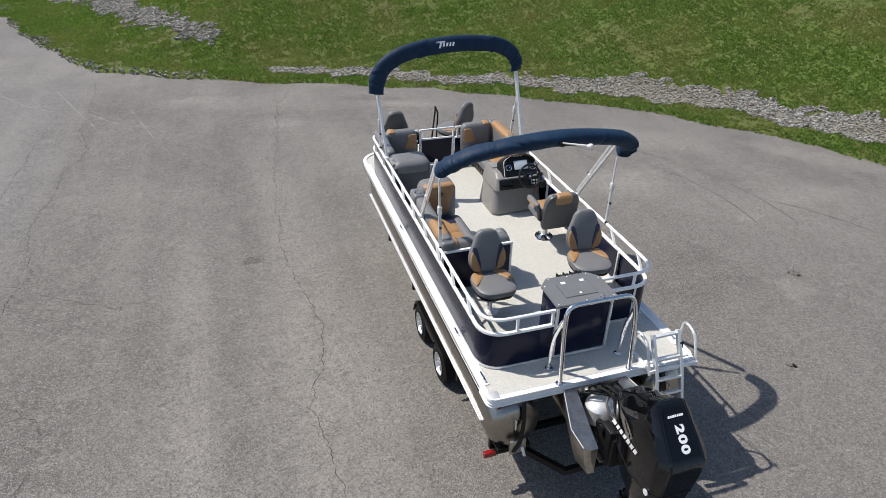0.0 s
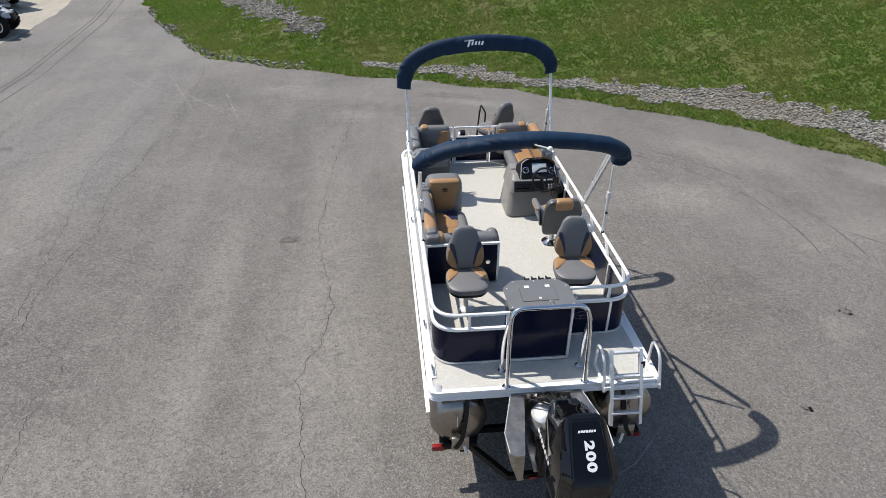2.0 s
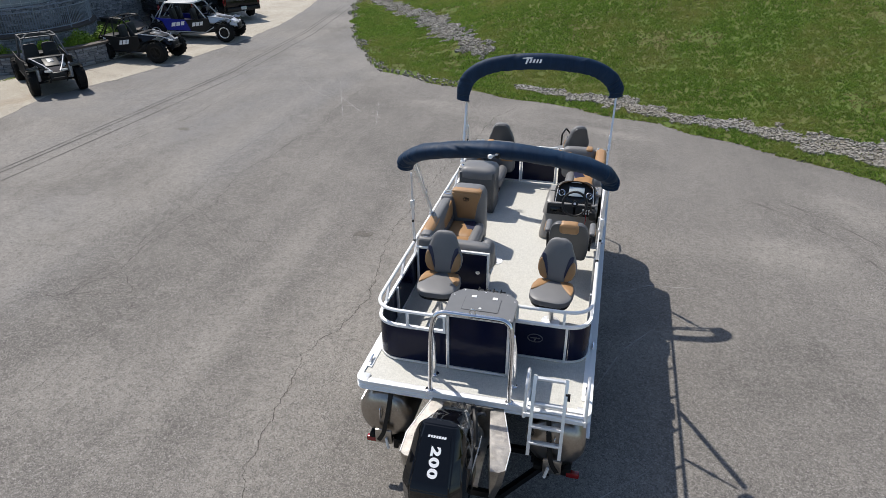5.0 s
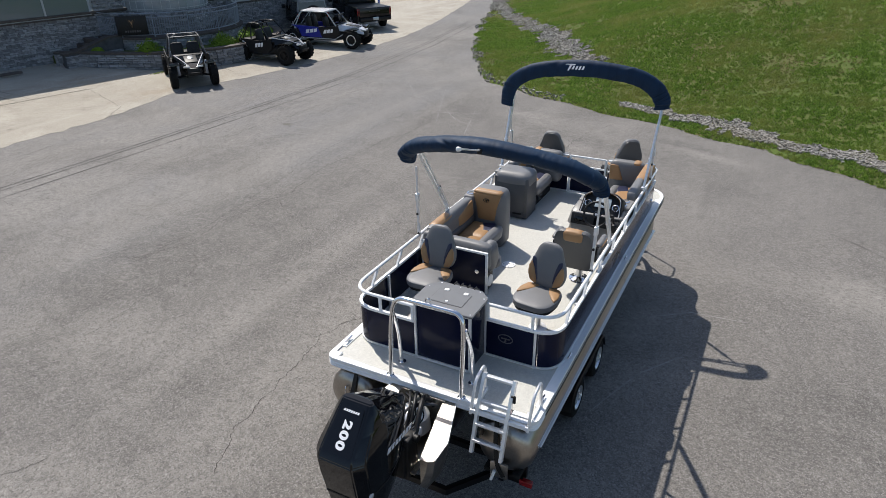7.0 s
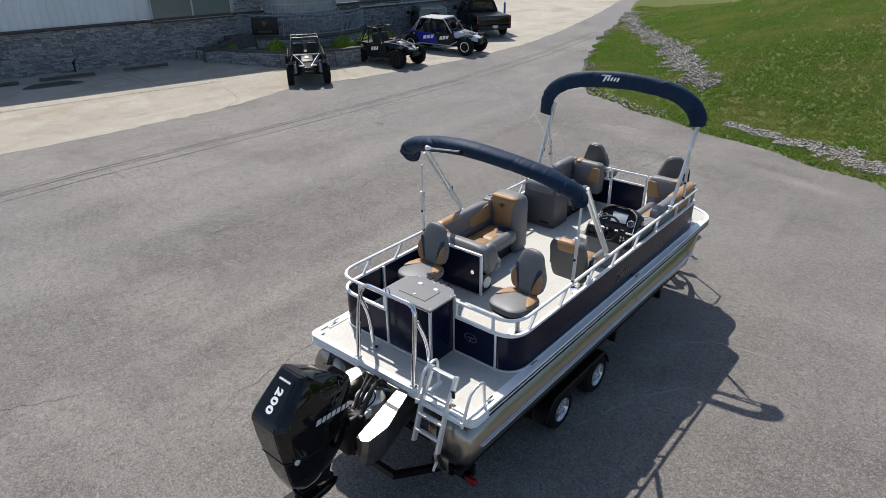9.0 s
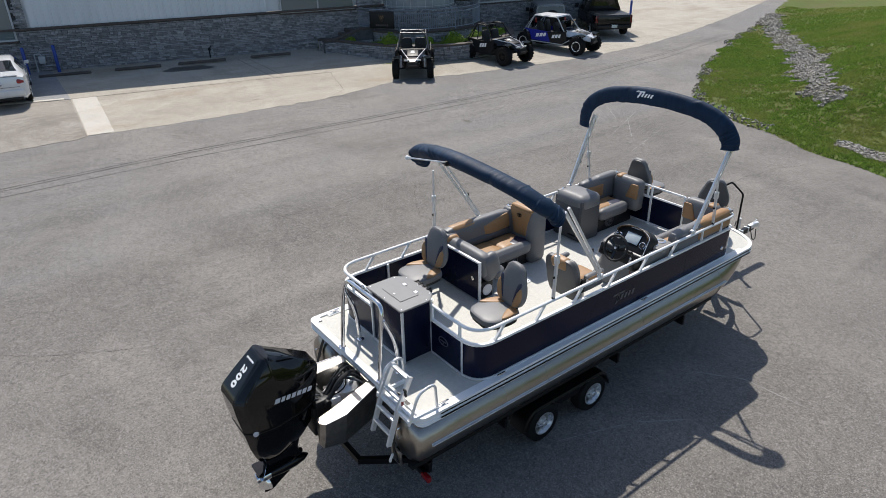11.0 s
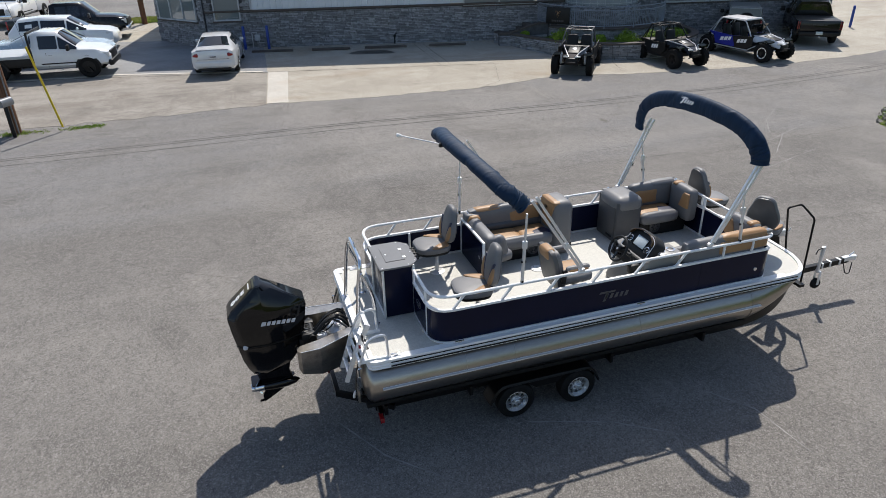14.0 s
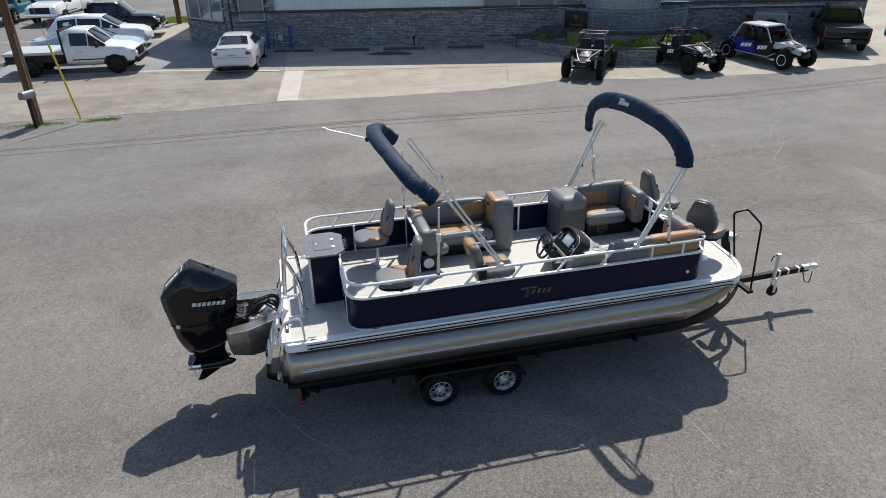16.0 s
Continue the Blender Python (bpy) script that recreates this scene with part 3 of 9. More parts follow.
bank = new("grass_bank", grid_mesh("grass_bank", np.arange(-34, 40, 0.5), np.arange(-10, 78, 0.5), bank_height, lambda d: d > -0.8))
bank.data.materials.append(M_DIRT)
tagged(bank, "sloping soil bank under mown green grass", "bank", kind="structure")


def in_gravel(p, d):
    x, y = p[:, 0], p[:, 1]
    w = 0.35 * wobble(x, y, 1.1)
    xs = [-2.5, 0, 2.4, 5.6, 8.5, 11]
    fray = 0.22 * wobble(x + 3.1, y, 4.3) + 0.12 * wobble(y, x + 1.7, 9.1)
    east = (x > -2.3 + 0.9 * w) & (d > np.interp(x, xs, [1.15, 0.75, 0.55, 0.75, 1.05, 1.25]) + 0.4 * w + fray) & (d < np.interp(x, xs, [1.75, 1.75, 1.65, 1.85, 2.45, 2.8]) + 0.9 * w + 1.4 * fray)
    line = np.array([(-4.4, 21.9), (-6.1, 24.6), (-8.0, 28.0), (-10.9, 32.2), (-14.0, 36.4), (-17.6, 42.5)])
    near = np.full(len(p), 1e9)
    for a, b in zip(line[:-1], line[1:]):
        t = np.clip(((p - a) @ (b - a)) / ((b - a) @ (b - a)), 0, 1)
        near = np.minimum(near, np.hypot(*(p - a - t[:, None] * (b - a)).T))
    west = near < 0.58 + 0.7 * w + 1.3 * fray
    return east | west


def in_verge(p, d):
    """Dusty bare strip where the grass meets the worn edge of the asphalt."""
    x, y = p[:, 0], p[:, 1]
    return (x < -4.2) & (d > 0.0) & (d < np.clip(0.25 + 0.30 * wobble(x, y, 1.3) + 0.16 * wobble(y, x, 5.1) + 0.35 * np.exp(-((y - 19.0) / 1.5) ** 2), 0, 2))


def blades(name, pts, z, rng, size, tall, mat, per=3):
    """Tufts of thin blades: one mesh."""
    n = len(pts) * per
    base = np.repeat(np.column_stack([pts, z]), per, 0)
    base[:, :2] += rng.normal(0, size * 0.8, (n, 2))
    ang = rng.uniform(0, 2 * np.pi, n)
    wv = np.column_stack([np.cos(ang), np.sin(ang), np.zeros(n)]) * (size * rng.uniform(0.35, 0.9, n))[:, None]
    lean = rng.uniform(0, 2 * np.pi, n)
    h = tall * rng.uniform(0.5, 1.3, n)
    tip = base + np.column_stack([np.cos(lean) * h * 0.7, np.sin(lean) * h * 0.7, h])
    v = np.stack([base - wv, base + wv, tip], 1).reshape(-1, 3)
    me = bpy.data.meshes.new(name)
    me.vertices.add(len(v))
    me.vertices.foreach_set("co", v.ravel())
    me.loops.add(3 * n)
    me.loops.foreach_set("vertex_index", np.arange(3 * n))
    me.polygons.add(n)
    me.polygons.foreach_set("loop_start", np.arange(0, 3 * n, 3))
    me.update(calc_edges=True)
    me.materials.append(mat)
    return new(name, me)


rng = np.random.default_rng(5)
gp = np.column_stack([rng.uniform(-20, 20, 560000), rng.uniform(4, 46, 560000)])
gp = gp[rng.uniform(0, 1, len(gp)) < np.clip(1.35 - (gp[:, 1] - 12) / 34, 0.22, 1)]
gz, gd = bank_height(gp)
bare = wobble(gp[:, 0], gp[:, 1], 0.55) + 0.6 * wobble(gp[:, 1] + 9, gp[:, 0], 1.9) + 0.35 * wobble(gp[:, 0], gp[:, 1] + 4, 5.3)
bare += 0.9 * np.exp(-((gp[:, 0] - 16.5) / 2.6) ** 2 - ((gp[:, 1] - 17.0) / 3.2) ** 2) + 0.9 * (gp[:, 0] < -6) * np.clip(1.7 - gd, 0, 1)
pick = rng.uniform(0, 1, len(gp))
clump = wobble(gp[:, 0] * 1.1, gp[:, 1], 3.7) + 0.8 * wobble(gp[:, 1] + 2, gp[:, 0], 7.9) + 0.6 * wobble(gp[:, 0] - 5, gp[:, 1] * 1.2, 15.0)
ok = (gd > 0.02) & (gd < 25) & (rng.uniform(0, 1, len(gp)) < np.clip(0.85 + 0.4 * clump, 0.35, 1)) & (~(in_gravel(gp, gd) | in_verge(gp, gd)) | (pick < 0.10)) & ((bare < 1.10) | (pick < 0.40))
dry = ok & (rng.uniform(0, 1, len(gp)) < np.clip((bare - 0.60) * 0.9, 0.03, 0.75))
tagged(blades("grass", gp[ok & ~dry], gz[ok & ~dry], rng, 0.024, 0.065, M_GRASS, 6), "short mown green grass on the bank", "grass", kind="stuff")
tagged(blades("dry_grass", gp[dry], gz[dry], rng, 0.020, 0.045, M_DRYGRASS, 6), "short dry straw-coloured grass among the green", "grass", kind="stuff")


def stones(name, p, z, rng, lo, hi, mat):
    """Loose angular stones: one mesh of eight-cornered lumps."""
    n = len(p)
    c = np.array([[-1, -1, -1], [1, -1, -1], [1, 1, -1], [-1, 1, -1], [-1, -1, 1], [1, -1, 1], [1, 1, 1], [-1, 1, 1]], float) * 0.5
    s = rng.uniform(lo, hi, (n, 1, 1)) * rng.uniform(0.6, 1.2, (n, 1, 3))
    v = (c[None] + rng.uniform(-0.22, 0.22, (n, 8, 3))) * s
    a = rng.uniform(0, np.pi, n)
    ca, sa = np.cos(a)[:, None], np.sin(a)[:, None]
    x = v[:, :, 0] * ca - v[:, :, 1] * sa
    y = v[:, :, 0] * sa + v[:, :, 1] * ca
    v = np.stack([x, y, v[:, :, 2]], 2) + np.column_stack([p, z])[:, None, :]
    q = np.array([[0, 3, 2, 1], [4, 5, 6, 7], [0, 1, 5, 4], [1, 2, 6, 5], [2, 3, 7, 6], [3, 0, 4, 7]])
    f = (q[None] + 8 * np.arange(n)[:, None, None]).reshape(-1, 4)
    me = bpy.data.meshes.new(name)
    me.from_pydata(v.reshape(-1, 3).tolist(), [], f.tolist())
    me.materials.append(mat)
    return new(name, me)


gx, gy = np.meshgrid(np.arange(-20, 19, 0.16), np.arange(4, 44, 0.16))
cells = np.column_stack([gx.ravel(), gy.ravel()])
cz, cd = bank_height(cells)
keep_bed = in_gravel(cells, cd)
shape = gx.shape
idx = np.arange(len(cells)).reshape(shape)
quads = np.stack([idx[:-1, :-1].ravel(), idx[:-1, 1:].ravel(), idx[1:, 1:].ravel(), idx[1:, :-1].ravel()], 1)
quads = quads[keep_bed[quads].all(axis=1)]
used, flat_i = np.unique(quads, return_inverse=True)
bed = bpy.data.meshes.new("gravel_bed")
bed.from_pydata(np.column_stack([cells[used], cz[used] + 0.02]).tolist(), [], flat_i.reshape(-1, 4).tolist())
bed.materials.append(M_FINES)
tagged(new("gravel_bed", bed), "stone dust and soil under the loose gravel", "ground", kind="structure")
sp = np.column_stack([rng.uniform(-20, 18, 620000), rng.uniform(4, 42, 620000)])
sz, sd = bank_height(sp)
ok = in_gravel(sp, sd) | (in_verge(sp, sd) & (rng.uniform(0, 1, len(sp)) < 0.16))
sp, sz = sp[ok][:50000], sz[ok][:50000]
tagged(stones("gravel", sp, sz + 0.02, rng, 0.03, 0.08, M_GRAVEL), "loose pale grey crushed stone in a drainage swale", "gravel", kind="stuff")

# concrete apron before the building, its joints and the new strip
APRON = [(-16.85, -12), (-16.6, -3), (-16.85, 0.1), (-16.4, 4), (-16.25, 8.2), (-16.6, 10.2), (-17.0, 12.2), (-16.2, 15), (-15.7, 18), (-15.4, 22), (-15.5, 26), (-16.5, 32), (-18.5, 40), (-22, 52), (-39.5, 70), (-39.5, -12)]


def ragged(outline, rough, seed, step=0.35):
    """The outline with a broken, uneven edge where it meets the lot."""
    rnd = random.Random(seed)
    out = []
    for (x0, y0), (x1, y1) in zip(outline, outline[1:] + outline[:1]):
        n = max(1, int(math.hypot(x1 - x0, y1 - y0) / step)) if max(x0, x1) > -17.5 and min(x0, x1) > -20 else 1
        for k in range(n):
            w = rough if k else 0
            out.append((x0 + (x1 - x0) * k / n + rnd.gauss(0, w), y0 + (y1 - y0) * k / n))
    return out


def draped(outline, lift):
    """A thin slab that follows the slope of the ground."""
    bm = bmesh.new()
    bm.faces.new([bm.verts.new((x, y, 0)) for x, y in outline])
    g = bmesh.ops.extrude_face_region(bm, geom=list(bm.faces))
    top = [v for v in g["geom"] if isinstance(v, bmesh.types.BMVert)]
    for v in bm.verts:
        v.co.z = ground_z(max(v.co.x, -40)) - 0.03
    for v in top:
        v.co.z += 0.03 + lift
    bmesh.ops.recalc_face_normals(bm, faces=bm.faces)
    return bm


tagged(part("concrete_apron", draped(ragged(APRON, 0.045, 3), 0.005), M_CONCRETE, smooth=False), "sunlit stained concrete apron before the building", "pavement", kind="structure")
tagged(part("driveway", draped(ragged([(-16.75, -12), (-16.55, -3), (-16.8, 0.1), (-21.75, 0.58), (-22.15, -0.3), (-23.7, -5.4), (-24.2, -12)], 0.07, 4), 0.008), M_DRIVE, smooth=False), "old grey-brown tarred driveway in the sun", "pavement", kind="structure")
tagged(part("parking_bay", draped([(-24.2, -12), (-23.75, -5.5), (-22.2, -0.3), (-21.8, 0.6), (-27.3, 0.9), (-27.9, -1.7), (-30.9, -4.0), (-33.0, -12)], 0.011), M_SEALED, smooth=False), "dark sealed asphalt bay in the building's shade", "pavement", kind="structure")
tagged(part("far_lot", draped([(-33, -60), (-33, -12), (-36, -2), (-39.4, -2), (-39.4, 70), (-90, 70), (-90, -60)], 0.008), M_CONCRETE, smooth=False), "sunlit pale pavement beyond the shop", "pavement", kind="structure")
KERB = [(-24.3, -12), (-23.72, -5.5), (-22.96, -2.7), (-22.12, 0.42)]
tagged(part("concrete_edging", draped(KERB + [(x + 0.2, y - 0.03) for x, y in KERB[::-1]], 0.022), M_PALECON, smooth=False), "thin pale concrete edging across the driveway", "edging", kind="structure")
tagged(part("concrete_strip", draped([(-16.87, 0.14), (-16.81, 0.91), (-21.75, 1.45), (-21.8, 0.63)], 0.014), M_PALECON, smooth=False), "pale strip of newer concrete", "pavement", kind="structure")


# ---- building ----
W0, W1 = Vector((-27.55, 0.2, 0)), Vector((-24.9, 12.5, 0))
WD = (W1 - W0).normalized()
WN = Vector((WD.y, -WD.x, 0))
WANG = math.degrees(math.atan2(WD.y, WD.x))
BASE = 0.72


def wall_pose(s, out=0.0, z=0.0):
    """A pose on the long wall: x along the wall from W0, y into the building, z up."""
    p = W0 + WD * s + WN * out
    return pose(p.x, p.y, z, 0, 0, WANG)


building = new("wall_east")
building.matrix_basis = wall_pose(0, 0, BASE)
tagged(building, "long shop wall, grey ledge stone below pale metal siding", "wall", kind="structure")
LEN0, LEN1, LEDGE = -1.9, 31.0, 1.85
part("mortar_bed", box((LEN1 - LEN0, 0.25, LEDGE + 0.3), ((LEN0 + LEN1) / 2, 0.145, LEDGE / 2 - 0.15)), M_MORTAR, building, smooth=False)


def siding(x0, x1, z0, z1):
    """Ribbed metal sheet: a zigzag plan extruded upwards."""
    pts = []
    x = x0
    while x < x1:
        pts += [(x, 0.0), (x + 0.22, 0.0), (x + 0.235, -0.028), (x + 0.285, -0.028), (x + 0.30, 0.0)]
        x += 0.30
    bm = bmesh.new()
    lo = [bm.verts.new((a, b + 0.05, z0)) for a, b in pts]
    hi = [bm.verts.new((a, b + 0.05, z1)) for a, b in pts]
    for i in range(len(pts) - 1):
        bm.faces.new((lo[i], lo[i + 1], hi[i + 1], hi[i]))
    bmesh.ops.recalc_face_normals(bm, faces=bm.faces)
    return bm


part("metal_siding", siding(0.4, 10.2, LEDGE, 6.5), M_SIDING, building, "white ribbed metal siding", smooth=False)
part("siding_backing", box((LEN1 - LEN0, 0.15, 4.6), ((LEN0 + LEN1) / 2, 0.2, LEDGE + 2.35)), M_SIDING, building, smooth=False)
part("stone_ledge", box((LEN1 - LEN0, 0.16, 0.09), ((LEN0 + LEN1) / 2, -0.03, LEDGE), 0.012), M_CAP, building, "dark stone ledge")


# ---- boat ----
H = 1.52
boat = thing("pontoon_boat", (0, 0, 0), 0, "navy and white pontoon boat with aluminium rails standing on a trailer", "boat")


def deck_outline(inset=0.0):
    w, a, b = 1.295 - inset, 0.0 + inset, 7.05 - inset
    stern = fillet([(-w, 3, 0), (-w, a, 0), (w, a, 0), (w, 3, 0)], 0.09)
    bow = fillet([(w, 3, 0), (w, b - 0.28, 0), (0.85, b, 0), (0, b + 0.05, 0), (-0.85, b, 0), (-w, b - 0.28, 0), (-w, 3, 0)], 0.25)
    return [(p.x, p.y) for p in stern[:-1] + bow[:-1]]


part("deck", prism(deck_outline(0.03), H - 0.05, H), M_DECK, boat, "pale woven vinyl floor")
rim = [(x, y, H - 0.045) for x, y in deck_outline(0.012)]
part("deck_rim", sweep(rim, 0, closed=True, section=[(-0.02, -0.060), (0.020, -0.060), (0.026, -0.045), (0.014, -0.032), (0.014, -0.02), (0.026, -0.008), (0.014, 0.006), (0.014, 0.022), (0.026, 0.034), (0.024, 0.062), (-0.035, 0.062), (-0.035, 0.045), (-0.02, 0.03)]), M_WHITE, boat, "white aluminium deck edge")
for sx in (-1, 1):
    # lower strip is a rub insert; the upper one paints a groove's dark
    for z, hh in ((H - 0.082, 0.018), (H - 0.027, 0.010)):
        part("rub_strip", box((0.008, 6.35, hh), (sx * 1.307, 3.45, z)), M_BLACK, boat, "thin black strip of the rub insert and the painted groove line")
part("stern_tread", box((2.42, 0.055, 0.012), (0, 0.045, H + 0.006), 0.004), M_ALU, boat, "bright aluminium nosing")
for sx in (-1, 1):
    part("side_tread", box((0.085, 6.2, 0.012), (sx * 1.235, 3.35, H + 0.006), 0.004), M_WHITE, boat)
    part("corner_cap", box((0.12, 0.12, 0.02), (sx * 1.215, 0.07, H + 0.012), 0.01), M_ALU, boat)
    part("cleat", merged(box((0.022, 0.15, 0.014), (sx * 1.235, 0.36, H + 0.045), 0.006), box((0.018, 0.05, 0.04), (sx * 1.235, 0.36, H + 0.025), 0.004)), M_STEEL, boat)
    # thin black strip stands in for the shade between rim and tube
    part("under_skirt", box((0.03, 6.6, 0.03), (sx * 1.215, 3.4, H - 0.122)), M_BLACK, boat)


def pontoon(x, r, z):
    """A tube with a domed stern and a raked, tapering nose."""
    rings = []
    for y, s, dz in [(-0.06, 0.30, 0), (-0.045, 0.62, 0), (-0.01, 0.88, 0), (0.05, 1, 0)] + [(0.05 + i * 0.5, 1, 0) for i in range(1, 12)] + [(5.9, 1.0, 0.0), (6.15, 0.93, 0.03), (6.4, 0.80, 0.08), (6.65, 0.62, 0.15), (6.85, 0.42, 0.22), (6.98, 0.2, 0.27), (7.02, 0.05, 0.29)]:
        rings.append([(x + r * s * math.cos(a), y, z + dz + r * s * math.sin(a)) for a in [2 * math.pi * k / 28 for k in range(28)]])
    return loft(rings)


for sx in (-1, 1):
    tube = part("pontoon", pontoon(sx * 0.965, 0.325, 1.07), M_TUBE, boat, "dull brushed aluminium pontoon tube")
    part("spray_fin", merged(box((0.05, 5.9, 0.012), (sx * 1.298, 3.1, 1.10), 0.004), box((0.012, 5.9, 0.05), (sx * 1.284, 3.1, 1.085), 0.004)), M_ALU, tube)
    for y in (1.3, 2.0, 3.95, 5.9):
        part("weld_seam", sweep([(sx * 0.965 + 0.327 * math.cos(a), y, 1.07 + 0.327 * math.sin(a)) for a in [2 * math.pi * k / 28 for k in range(28)]], 0.004, 5, closed=True), M_POD, tube)
    part("bracket", box((0.10, 6.0, 0.10), (sx * 0.965, 3.3, 1.41), 0.01), M_POD, tube)
    part("tow_eye", sweep(fillet([(sx * 0.98 - 0.015, -0.07, 1.10), (sx * 0.98 - 0.015, -0.10, 1.10), (sx * 0.98 - 0.015, -0.10, 1.24), (sx * 0.98 - 0.015, -0.05, 1.24)], 0.03), 0.009, 6), M_STEEL, tube)
part("centre_pontoon", pontoon(0, 0.32, 1.06), M_TUBE, boat)
for i in range(15):
    part("cross_member", box((2.45, 0.05, 0.075), (0, 0.25 + i * 0.46, H - 0.1), 0.005), M_POD, boat)

# fence: navy panels between rails
FX, LOW, TOP = 1.205, H + 0.50, H + 0.70
PORT = fillet([(-0.36, 0.46, 0), (-FX, 0.46, 0), (-FX, 3.2, 0)], 0.30, 8)[:-1] + fillet([(-FX, 3.2, 0), (-FX, 6.12, 0), (-0.36, 6.12, 0)], 0.16, 6)
STAR = fillet([(0.36, 0.86, 0), (FX, 0.86, 0), (FX, 3.2, 0)], 0.30, 8)[:-1] + fillet([(FX, 3.2, 0), (FX, 6.12, 0), (0.36, 6.12, 0)], 0.16, 6)


def along(path, s0, s1):
    """The stretch of a polyline between two lengths."""
    out, s = [], 0.0
    for a, b in zip(path, path[1:]):
        l = (b - a).length
        if s + l > s0 and s < s1:
            for t in ((max(s0 - s, 0)) / l, (min(s1 - s, l)) / l):
                p = a.lerp(b, t)
                if not out or (p - out[-1]).length > 1e-4:
                    out.append(p)
        s += l
    return out


def total(path):
    return sum((b - a).length for a, b in zip(path, path[1:]))


def at_z(path, z):
    return [Vector((p.x, p.y, z)) for p in path]


def fence(path, seams, slants, joints):
    L = total(path)
    cuts = [0.0] + joints + [L]
    for a, b in zip(cuts, cuts[1:]):
        seg = along(path, a + 0.002, b - 0.002)
        part("fence_panel", sweep(at_z(seg, H + 0.26), 0, section=rect(0.012, 0.47)), M_NAVY, boat, "glossy navy sheet panel", angle=20)
    part("bottom_channel", sweep(at_z(path, H + 0.024), 0, section=rect(0.032, 0.026)), M_ALU, boat)
    part("lower_rail", sweep(at_z(path, LOW), 0, section=[(-0.018, -0.016), (0.018, -0.016), (0.02, 0), (0.018, 0.016), (-0.018, 0.016), (-0.02, 0)]), M_WHITE, boat)
    part("top_rail", sweep(at_z(path, TOP), 0.021, 10), M_WHITE, boat, "white aluminium top rail")
    for s, lean in slants:
        p, q = along(path, s, s + 0.001)[0], along(path, s + lean, s + lean + 0.001)[0]
        part("rail_strut", sweep([(p.x, p.y, LOW), (q.x, q.y, TOP)], 0, section=rect(0.028, 0.028)), M_WHITE, boat)
    for s in seams:
        p = along(path, s, s + 0.001)[0]
        inward = 0.03 if p.x < 0 else -0.03
        part("fence_post", box((0.03, 0.035, LOW - H), (p.x + inward, p.y, (LOW + H) / 2), 0.004), M_ALU, boat)


LP, LS = total(PORT), total(STAR)
fence(PORT, [0.75, 1.5, 2.4, 3.7, 4.35, 5.0], [(0.02, 0.0), (0.45, 0.0)] + [(1.15 + 0.60 * i, 0.16) for i in range(7)] + [(5.5, 0.0), (6.1, 0.0), (LP - 0.05, 0.0)], [1.5, 4.35])
fence(STAR, [0.62, 1.5, 2.4, 3.7, 4.6], [(0.02, 0.0), (0.55, 0.0)] + [(1.0 + 0.66 * i, 0.16) for i in range(6)] + [(5.1, 0.0), (5.6, 0.0), (LS - 0.05, 0.0)], [0.62, 4.75])



def wpart(name, bm, mat, parent, label="", smooth=True, angle=35):
    """A part built in the world's coordinates and hung under its thing."""
    root = parent if parent.parent is None else parent.parent if parent.parent.parent is None else parent.parent.parent
    return part(name, moved(bm, root.matrix_basis.inverted()), mat, parent, label, smooth, angle)


def pillow(outline, thick, rings=(1.0, 0.97, 0.86, 0.62, 0.3), flat=0.35):
    """A stuffed pad over an outline in x and y, bulging both ways in z."""
    cx = sum(p[0] for p in outline) / len(outline)
    cy = sum(p[1] for p in outline) / len(outline)
    rows = []
    hs = [(s, thick / 2 * (flat + (1 - flat) * math.sqrt(max(0, 1 - s * s)))) for s in rings]
    for s, h in hs[::-1]:
        rows.append([(cx + (x - cx) * s, cy + (y - cy) * s, h) for x, y in outline])
    edge = 1.015
    rows.append([(cx + (x - cx) * edge, cy + (y - cy) * edge, 0) for x, y in outline])
    for s, h in hs:
        rows.append([(cx + (x - cx) * s, cy + (y - cy) * s, -h) for x, y in outline])
    return loft(rows)


def outline(pts, r=0.06, n=4):
    return [(p.x, p.y) for p in fillet([(x, y, 0) for x, y in pts], r, n, closed=True)]


def mirror(pts):
    return [(-x, y) for x, y in pts[::-1]]


def bars(widths, h, gap, shear=0.0, depth=0.002):
    """A lettering-like row of plain leaning bars, centred, in the x, y plane."""
    L = sum(widths) + gap * (len(widths) - 1)
    x = -L / 2
    bm = bmesh.new()
    for i, w in enumerate(widths):
        hh = h
        b = loft([[(x + shear * y, y, z) for x, y in ((x, -hh / 2), (x + w, -hh / 2), (x + w, hh / 2), (x, hh / 2))] for z in (0, depth)])
        bm = join(bm, b)
        x += w + gap
    return bm


def axes(at, ex, ey):
    ex, ey = Vector(ex).normalized(), Vector(ey).normalized()
    ez = ex.cross(ey).normalized()
    ey = ez.cross(ex)
    m = Matrix((ex, ey, ez)).transposed().to_4x4()
    m.translation = Vector(at)
    return m


# ---- outboard motor ----
engine = thing("outboard_motor", (0, -1.2, 0.31), 0, "gloss black outboard motor with white numerals, hung at the stern", "outboard motor")


def ring_plan(z, y0, y1, w, back=0.62):
    d = y1 - y0
    a, b = min(0.10, d * 0.2), min(0.22, d * 0.3)
    return [(-w * back, y0, z), (w * back, y0, z), (w * 0.92, y0 + a, z), (w, y0 + d * 0.42, z), (w * 0.80, y1 - b, z), (w * 0.46, y1, z),
            (-w * 0.46, y1, z), (-w * 0.80, y1 - b, z), (-w, y0 + d * 0.42, z), (-w * 0.92, y0 + a, z)]


